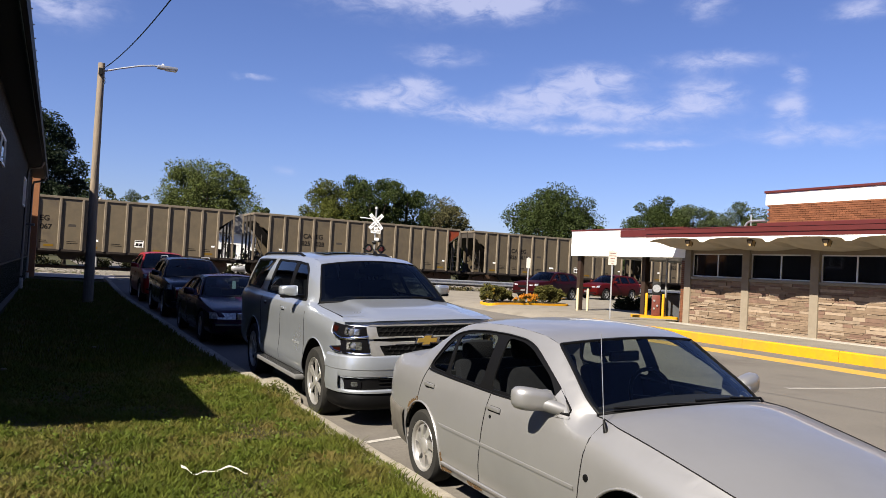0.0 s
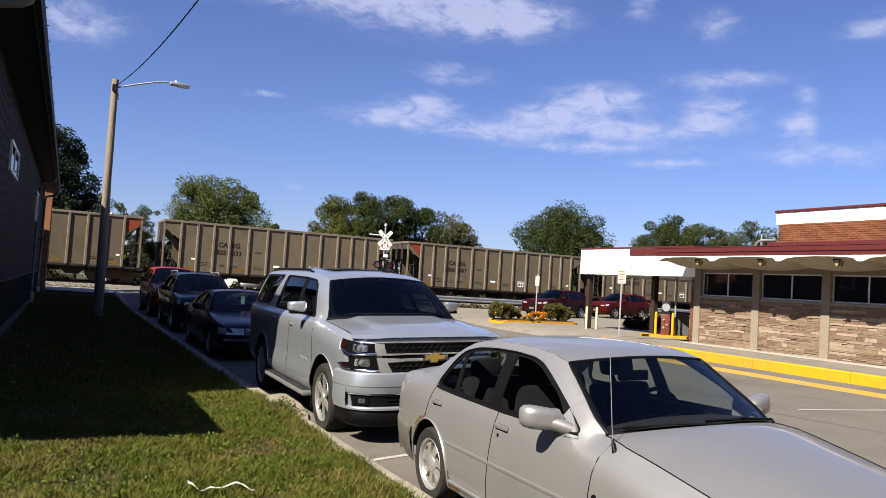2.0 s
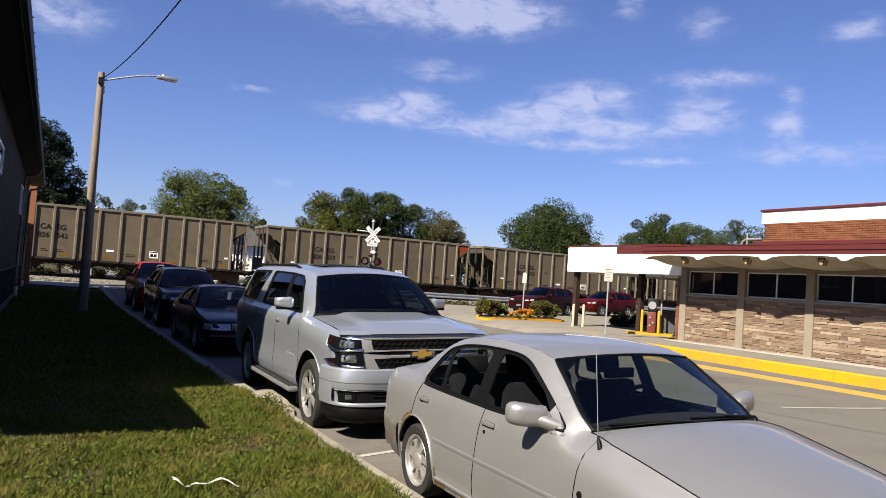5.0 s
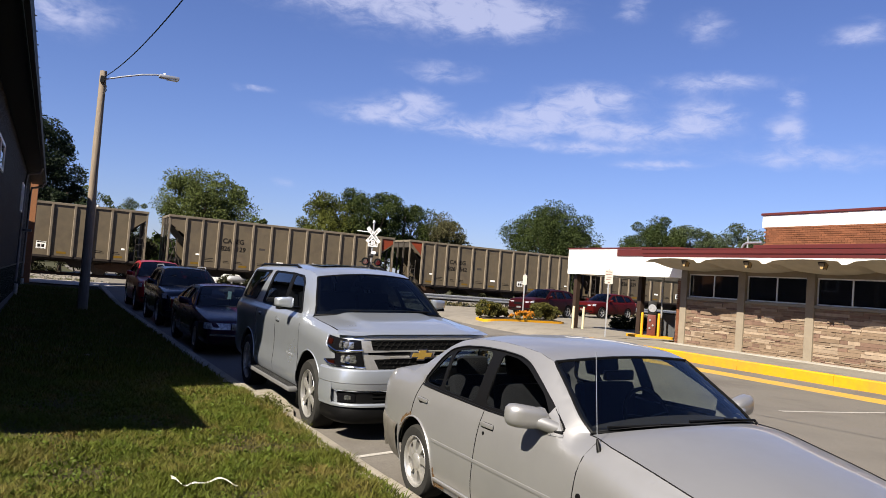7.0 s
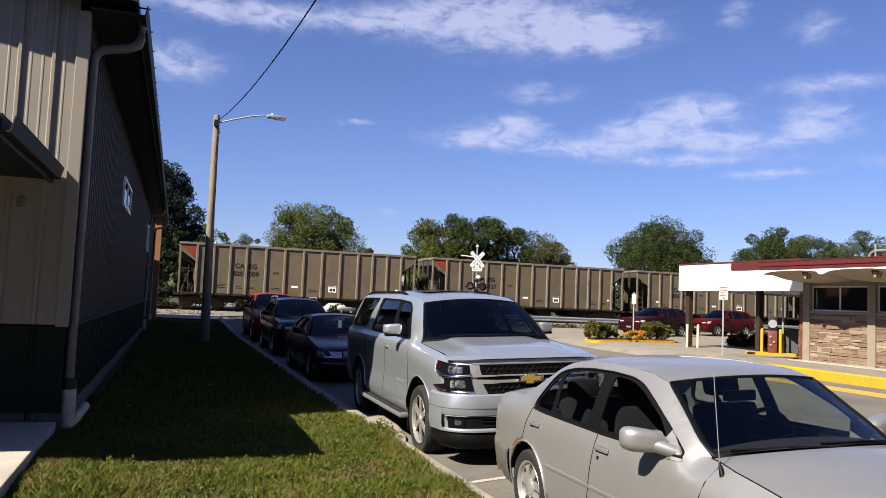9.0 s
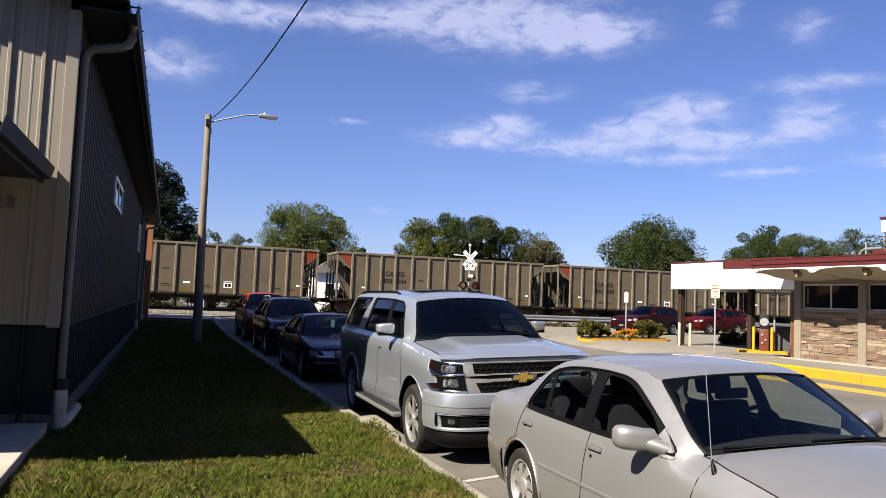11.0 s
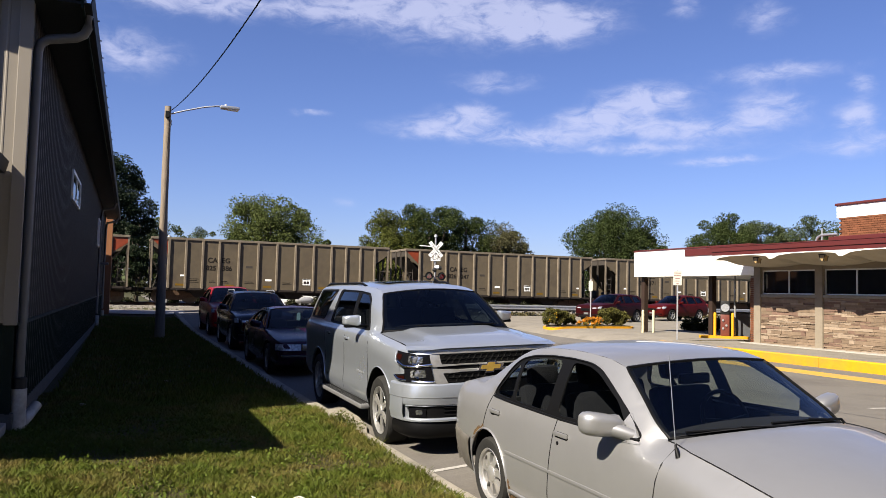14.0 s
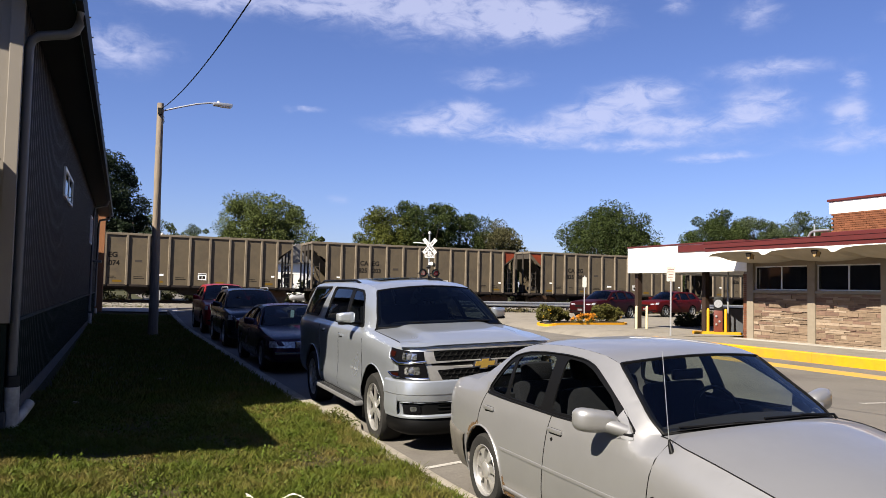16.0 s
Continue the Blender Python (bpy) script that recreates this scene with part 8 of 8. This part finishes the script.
def tree(x, y, h, w, kind, seed, lab, base=0.28, lumps=70, per=95, leaf=0.30, cone=False, depth=None):
    """A broad tree: trunk, limbs and a crown of leaf clumps with gaps. w: crown width, base: where the crown begins."""
    rnd = random.Random(seed)
    t = empty("tree", pose(x, y, level(x, y) - 0.1))
    tagged(t, lab, "tree", "trees behind the railway")
    zc0 = h * base
    ch = h - zc0
    depth = depth or w
    bm = tube(bmesh.new(), [(0, 0, 0), (0.1, 0.05, h * 0.2), (-0.05, 0, h * 0.45), (0.1, 0.1, h * 0.75)], h * 0.03, 9, h * 0.008)
    part("trunk", bm, BARK, t, smooth=50)
    cl = []
    for k in range(lumps):
        if cone:
            q = rnd.random() ** 0.8
            rr = (w / 2) * (1 - q * 0.85) * math.sqrt(rnd.random())
            an = rnd.uniform(0, 6.283)
            c = Vector((rr * math.cos(an), rr * math.sin(an), zc0 + ch * q))
        else:
            while True:
                p = Vector((rnd.uniform(-1, 1), rnd.uniform(-1, 1), rnd.uniform(-1, 1)))
                if 0.35 < p.length < 1.0:
                    break
            wob = 1 + 0.28 * noise.noise((p.x * 1.6 + seed, p.y * 1.6, p.z * 1.6))
            c = Vector((p.x * w * 0.405 * wob, p.y * depth * 0.405 * wob, zc0 + ch * 0.48 + p.z * ch * 0.42 * wob * (1.0 if p.z > 0 else 0.9)))
        r = w * rnd.uniform(0.07, 0.15)
        cl.append((tuple(c), r))
        if k % 4 == 0:
            m = Vector((c.x * 0.35, c.y * 0.35, zc0 * 0.6 + (c.z - zc0 * 0.6) * 0.45))
            part("limb", tube(bmesh.new(), [(0, 0, min(c.z * 0.5, h * 0.3)), m, c], h * 0.009, 5, h * 0.002), BARK, t)
    cloud_of_leaves("crown", cl, int(per * 4.6), leaf * 0.34, LEAF[kind], t, seed, 0.62)
    return t


tree(13.2, 75, 11.2, 10.4, "maple", 1, "broad green maple beyond the railway", 0.30, 85, 110, 0.26)
tree(25.5, 76, 11.2, 8.2, "yellow", 2, "yellow-green tree beyond the railway", 0.15, 60, 100, 0.26)
tree(29.8, 75, 13.0, 8.6, "oak", 3, "dark green oak beyond the railway", 0.2, 75, 110, 0.26)
tree(24.0, 71, 7.8, 5.5, "yellow", 4, "yellowish young tree beyond the railway", 0.15, 45, 90, 0.24)
tree(35.0, 77, 11.6, 8.0, "oak", 5, "dark green tree beyond the railway", 0.15, 60, 95, 0.26)
tree(38.8, 76, 11.0, 7.8, "olive", 6, "olive-brown thin-leaved tree beyond the railway", 0.15, 60, 80, 0.24)
tree(42.0, 80, 9.4, 6.0, "oak", 7, "dark green low tree beyond the railway", 0.1, 45, 90, 0.26)
tree(53.3, 75, 12.5, 13.0, "oak", 8, "large round dark green tree beyond the railway", 0.14, 110, 120, 0.30)
tree(59.5, 74, 9.0, 6.0, "maple", 9, "green tree at the edge of the larger tree", 0.1, 45, 90, 0.28)
tree(68.8, 75, 13.5, 10.0, "oak", 10, "dark green tree behind the bank", 0.2, 70, 100, 0.30)
tree(77.0, 76, 13.2, 9.0, "pale", 11, "grey-green tree behind the bank", 0.2, 70, 100, 0.30)
tree(84.0, 75, 13.6, 10.0, "pale", 12, "green tree behind the bank roof", 0.2, 75, 100, 0.30)
tree(91.5, 76, 12.3, 9.0, "oak", 13, "dark tree behind the bank roof", 0.2, 60, 90, 0.30)
tree(66.0, 66, 8.8, 5.0, "yellow", 14, "yellow-green bush-like tree behind the bank", 0.1, 40, 80, 0.26)
tree(-1.3, 74, 14.9, 9.0, "pine", 15, "tall dark dense tree beyond the railway", 0.08, 110, 120, 0.30, cone=False)
# conifer leaves taken for their darkness: this tree's shade is in the colour
tree(1.2, 70, 9.0, 4.4, "pine", 16, "green tree below the taller dark one, shade in its colour", 0.1, 40, 90, 0.26)
tree(5.4, 112, 11.8, 7.0, "pale", 17, "distant thin grey-green tree", 0.3, 40, 60, 0.3)
tree(10.2, 116, 11.2, 6.0, "pale", 18, "distant thin grey-green tree", 0.3, 30, 50, 0.3)
tree(20.4, 82, 7.4, 5.0, "oak", 19, "small dark tree between larger ones", 0.1, 40, 80, 0.28)
tree(19.5, 66, 3.6, 4.0, "brush", 20, "bushy shrub beyond the tracks, its shade put into the colour", 0.05, 40, 80, 0.22)
tree(6.0, 64, 4.6, 4.0, "brush", 21, "shrub beyond the tracks, its shade put into the colour", 0.05, 36, 80, 0.22)


def build_far_wood():
    rnd = random.Random(33)
    holder = empty("far_wood", pose(0, 0, 0))
    tagged(holder, "distant line of woods on the horizon", "woods", kind="stuff")
    cl = []
    for k in range(420):
        x = rnd.uniform(-160, 330)
        cl.append(((x, 165 + rnd.uniform(-10, 25), rnd.uniform(1, 7.5) + 2.0 * noise.noise((x * 0.05, 0, 0))), rnd.uniform(2.0, 3.6)))
    cloud_of_leaves("leaves", cl, 60, 0.9, LEAF["oak"], holder, 4)
    hd = empty("undergrowth", pose(0, 0, 0))
    tagged(hd, "undergrowth beyond the railway, its shade put into the colour", "undergrowth", kind="stuff")
    cl = []
    for k in range(330):
        x = rnd.uniform(-25, 75)
        cl.append(((x, rnd.uniform(66.5, 69), rnd.uniform(0.2, 1.9) * (1 + 0.4 * noise.noise((x * 0.3, 0, 5)))), rnd.uniform(0.4, 0.8)))
    cloud_of_leaves("leaves", cl, 200, 0.10, LEAF["brush"], hd, 6, 0.2)
    # unseen trees behind the camera, added to block part of the sky's light
    h2 = empty("wood_behind", pose(0, 0, 0))
    tagged(h2, "unseen row of tall trees added behind to cut skylight", "woods", kind="stuff")
    cl = []
    for k in range(260):
        x = rnd.uniform(-46, 60)
        cl.append(((x, -30 + rnd.uniform(-5, 5), rnd.uniform(1, 15)), rnd.uniform(2.0, 3.4)))
    cloud_of_leaves("leaves", cl, 70, 0.8, LEAF["oak"], h2, 5)


build_far_wood()


def build_house():
    h = empty("house", pose(16.2, 72, level(16, 72) - 0.1))
    tagged(h, "small white clapboard house with grey roof beyond the railway", "house")
    part("wall", abox(-2.6, 2.6, 0, 5, 0, 3.9), WHITE_PAINT, h)
    for k in range(16):
        part("clapboard", abox(-2.62, 2.62, -0.025, 0.0, 0.3 + k * 0.22, 0.5 + k * 0.22), WHITE_PAINT, h)
    GR = material("grey_shingle", (0.135, 0.130, 0.124), (0.101, 0.096, 0.093), 4, 0.9, bump=0.3)
    part("roof", prism(bmesh.new(), [(-3.0, 3.8), (3.0, 3.8), (0.5, 5.6), (-0.5, 5.6)], "y", -0.4, 5.4), GR, h, "grey shingle roof")
    for x in (-1.5, 1.2):
        w = part("window", abox(x, x + 0.8, -0.05, -0.02, 1.6, 2.8), DARK_GLASS, h)
        part("window_frame", abox(x - 0.08, x + 0.88, -0.06, -0.03, 1.52, 1.6), WHITE_PAINT, w)
    # grey tank shapes, made up for the unclear pale things below the cars
    for x, y, r, ln in ((9.9, 64, 0.27, 1.2), (14.5, 65, 0.28, 1.2)):
        bm = lathe(bmesh.new(), [(0.0, -ln / 2 - 0.2), (r * 0.7, -ln / 2 - 0.1), (r, -ln / 2 + 0.1), (r, ln / 2 - 0.1), (r * 0.7, ln / 2 + 0.1), (0, ln / 2 + 0.2)], 18, "x")
        box(bm, -ln * 0.35, -ln * 0.3, -0.3, 0.3, -r - 0.3, -r * 0.7)
        box(bm, ln * 0.3, ln * 0.35, -0.3, 0.3, -r - 0.3, -r * 0.7)
        ob = finish(bm, "fuel_tank", SIGNAL_GREY, smooth=50)
        ob.location = (x, y, level(x, y) + r + 0.28)
        tagged(ob, "grey tank shape added for a pale thing beyond the tracks", "tank", "tanks beyond the tracks")


build_house()


def build_flower_bed():
    bed = empty("flower_bed", pose(0, 0, 0))
    tagged(bed, "planted kerb island edged in yellow", "flower bed", kind="structure")
    poly = rounded([(18.62, 30.95), (23.5, 31.1), (23.5, 32.6), (18.85, 32.5)], 0.5, 5)
    inner = [(21 + (a - 21) * 0.95, 31.7 + (b - 31.7) * 0.84) for a, b in poly]
    z = 0.33
    for name, pl, mt, up in (("kerb", poly, YELLOW, 0.10), ("soil", inner, SOIL, 0.13)):
        bm = prism(bmesh.new(), pl, "z", 0.0, 1.0)
        for v in bm.verts:
            if v.co.z > 0.5:
                v.co.z = lot_level(v.co.x, v.co.y) + up
        part(name, bm, mt, bed)
    ORANGE = leaf_material("orange_petals", (0.366, 0.124, 0.011), (0.394, 0.180, 0.017))
    GOLDEN = leaf_material("yellow_petals", (0.42, 0.26, 0.015), (0.36, 0.20, 0.012))
    DARKL = leaf_material("shrub_leaves", (0.050, 0.055, 0.012), (0.075, 0.062, 0.018))
    rnd = random.Random(8)
    for x, y, r, hh, lab in ((19.15, 31.7, 0.62, 0.72, "green and yellow shrub in the flower bed"), (20.0, 31.8, 0.35, 0.4, "low green shrub in the flower bed"), (22.35, 31.7, 0.75, 0.75, "dark green rounded shrub in the flower bed"), (23.0, 31.9, 0.5, 0.6, "dark green shrub at the end of the flower bed")):
        s = empty("shrub", pose(x, y, lot_level(x, y) + 0.13))
        tagged(s, lab, "shrub", "shrubs in the flower bed")
        cl = [((rnd.uniform(-r, r) * 0.8, rnd.uniform(-r, r) * 0.5, rnd.uniform(0.1, hh)), r * 0.3) for _ in range(26)]
        cloud_of_leaves("leaves", cl, 170, 0.042, DARKL, s, int(x * 10))
        cl = [((rnd.uniform(-r, r) * 0.9, rnd.uniform(-r, r) * 0.6 - 0.1, rnd.uniform(0.2, hh)), 0.1) for _ in range(7)]
        if x < 19.5 or x > 22.8:
            cloud_of_leaves("blossom", cl, 10, 0.028, GOLDEN, s, int(x * 9))
    s = empty("marigolds", pose(21.0, 31.3, lot_level(21, 31.3) + 0.13))
    tagged(s, "clump of orange marigolds in the flower bed", "flowers")
    cl = [((rnd.uniform(-0.6, 0.6), rnd.uniform(-0.3, 0.3), rnd.uniform(0.05, 0.35)), 0.12) for _ in range(22)]
    cloud_of_leaves("blossom", cl, 30, 0.05, ORANGE, s, 31)
    cloud_of_leaves("leaves", [((a, b, c - 0.1), r) for (a, b, c), r in cl], 30, 0.05, DARKL, s, 32)
    # weeds along the guard rail
    WEED = leaf_material("dry_weeds", (0.090, 0.074, 0.034), (0.056, 0.051, 0.022))
    w = empty("weeds", pose(0, 0, 0))
    tagged(w, "dry weeds along the guard rail", "weeds", kind="stuff")
    cl = [((rnd.uniform(14, 48), rnd.uniform(45.0, 46.8), 0.42 + rnd.uniform(0, 0.18)), 0.16) for _ in range(340)]
    cloud_of_leaves("leaves", cl, 26, 0.06, WEED, w, 41)
    w = empty("weeds", pose(2.72, 9.55, 0.05))
    tagged(w, "weed growing from the broken kerb", "weeds")
    cloud_of_leaves("leaves", [((rnd.uniform(-0.09, 0.12), rnd.uniform(-0.4, 0.4), rnd.uniform(0.01, 0.16)), 0.07) for _ in range(20)], 36, 0.016, LEAF["yellow"], w, 42)


def build_hedge():
    rnd = random.Random(77)
    DARKL = leaf_material("dark_hedge_leaves", (0.020, 0.026, 0.009), (0.030, 0.030, 0.012))
    hd = empty("hedge", pose(26.5, 29.35, lot_level(26.5, 29.35)))
    tagged(hd, "low dark green hedge beside the drive-through lane", "hedge")
    cl = [((rnd.uniform(-1.3, 1.5), rnd.uniform(-0.45, 0.45), rnd.uniform(0.1, 0.55)), 0.2) for _ in range(60)]
    cloud_of_leaves("leaves", cl, 150, 0.045, DARKL, hd, 78)


build_hedge()
build_flower_bed()


def build_grass():
    """Blades over the near lawn, thinner and shorter towards the back."""
    rng = np.random.RandomState(9)
    verts, faces = [], []
    n = 200000
    ys = 3.6 + (rng.rand(n) ** 1.5) * 9.5
    xs = -1.1 + rng.rand(n) * 3.79
    for x, y in zip(xs, ys):
        if x > (2.69 if y < 9.1 else 2.66 if y < 11.5 else 2.56) + 0.03 * noise.noise((x * 2, y * 4, 3.0)):
            continue
        pat = noise.noise((x * 1.3, y * 1.3, 2.0))
        h = (0.02 + 0.05 * rng.rand() ** 1.5) * (1 + 0.9 * pat) * (1 + 0.5 * noise.noise((x * 5, y * 5, 7.0)))
        if x > 2.45:
            h *= 1.25
        if pat < -0.34 and rng.rand() < 0.4:
            continue
        a = rng.rand() * 6.283
        wd = 0.0032 + 0.004 * rng.rand() ** 2
        dx, dy = math.cos(a) * wd, math.sin(a) * wd
        lx, ly = (rng.rand(2) - 0.5) * h * 2.4 + h * 0.5 * np.array((noise.noise((x * 3, y * 3, 11.0)), noise.noise((x * 3, y * 3, 23.0))))
        z = lawn_z(x, y) - 0.005
        k = len(verts)
        verts += [(x - dx, y - dy, z), (x + dx, y + dy, z), (x + dx * 0.7 + lx * 0.4, y + dy * 0.7 + ly * 0.4, z + h * 0.6), (x - dx * 0.7 + lx * 0.4, y - dy * 0.7 + ly * 0.4, z + h * 0.6), (x + lx, y + ly, z + h)]
        faces += [(k, k + 1, k + 2, k + 3), (k + 3, k + 2, k + 4)]
    for _ in range(50000):  # coarser turf round about
        x, y = -9.0 + rng.rand() * 11.4, -14.0 + 18.0 * rng.rand()
        if y > 3.5 and x > -1.2:
            continue
        h, a, z = 0.04 + 0.04 * rng.rand(), rng.rand() * 6.283, lawn_z(x, y) - 0.005
        wd = 0.012 + 0.012 * rng.rand()
        dx, dy = math.cos(a) * wd, math.sin(a) * wd
        k = len(verts)
        verts += [(x - dx, y - dy, z), (x + dx, y + dy, z), (x + (rng.rand() - 0.5) * h * 2, y + (rng.rand() - 0.5) * h * 2, z + h)]
        faces.append((k, k + 1, k + 2))
    for _ in range(45000):  # longer turf in the building's shade
        x, y = -0.85 + rng.rand() * 3.4, 12.0 + 27.0 * rng.rand() ** 1.3
        h, a, z = 0.05 + 0.06 * rng.rand(), rng.rand() * 6.283, lawn_z(x, y) - 0.005
        wd = 0.006 + 0.012 * rng.rand()
        dx, dy = math.cos(a) * wd, math.sin(a) * wd
        k = len(verts)
        verts += [(x - dx, y - dy, z), (x + dx, y + dy, z), (x + (rng.rand() - 0.5) * h, y + (rng.rand() - 0.5) * h, z + h)]
        faces.append((k, k + 1, k + 2))
    me = bpy.data.meshes.new("grass")
    me.from_pydata(verts, [], faces)
    me.materials.append(leaf_material("grass_blades", (0.046, 0.070, 0.007), (0.074, 0.074, 0.012), scale=3.0, stain=(0.128, 0.088, 0.032), sscale=1.7, samt=0.85))
    g = new("grass", me)
    tagged(g, "mown grass with drying tips", "grass", kind="stuff")
    # clover and broad weeds
    rnd = random.Random(12)
    cl = [((x, y, lawn_z(x, y) + 0.03), 0.05) for x, y in ((rnd.uniform(-1, 2.4), rnd.uniform(4.4, 10.5)) for _ in range(700))]
    w = empty("clover", pose(0, 0, 0))
    tagged(w, "patches of clover in the lawn", "weeds", kind="stuff")
    cloud_of_leaves("leaves", cl, 14, 0.016, leaf_material("clover_leaves", (0.058, 0.078, 0.010), (0.045, 0.064, 0.008)), w, 50)
    # litter
    bm = bmesh.new()
    pts = catmull([[1.02, 6.21], [1.06, 6.06], [1.115, 5.995], [1.18, 5.995], [1.274, 6.065], [1.366, 6.09], [1.44, 6.02], [1.458, 5.87]], 4)
    rows = []
    for i, (x, y) in enumerate(pts):
        t = i / (len(pts) - 1)
        z = lawn_z(x, y) + 0.050 + 0.012 * math.sin(i * 0.7)
        wd = 0.012 + 0.030 * max(0.0, 1 - t * 5) + 0.004 * math.sin(i * 1.3)
        rows.append([(x, y - wd, z), (x + 0.008, y, z + 0.007 * math.sin(i * 0.9)), (x, y + wd, z + 0.004)])
    sheet(bm, rows)
    bmesh.ops.solidify(bm, geom=list(bm.faces), thickness=0.003)
    tagged(finish(bm, "paper_strip", WHITE_PAINT, smooth=60), "crumpled white paper strip on the grass", "litter")
    for x, y in ((0.80, 14.3), (-0.42, 11.6)):
        bm = bmesh.new()
        bmesh.ops.create_icosphere(bm, subdivisions=2, radius=0.045)
        for v in bm.verts:
            v.co *= 1 + 0.4 * noise.noise(v.co * 9)
            v.co.z *= 0.5
        ob = finish(bm, "paper_scrap", KERB)
        ob.location = (x, y, lawn_z(x, y) + 0.03)
        tagged(ob, "crumpled pale paper scrap on the grass", "litter")


build_grass()


def motions():
    for j, c in TRAIN.items():
        x = PHASE + CAR_L * j
        walk(c, [(0.0, pose(x, TRAIN_Y, RAIL_Z)), (16.0, pose(x + SPEED * 16, TRAIN_Y, RAIL_Z))])


motions()
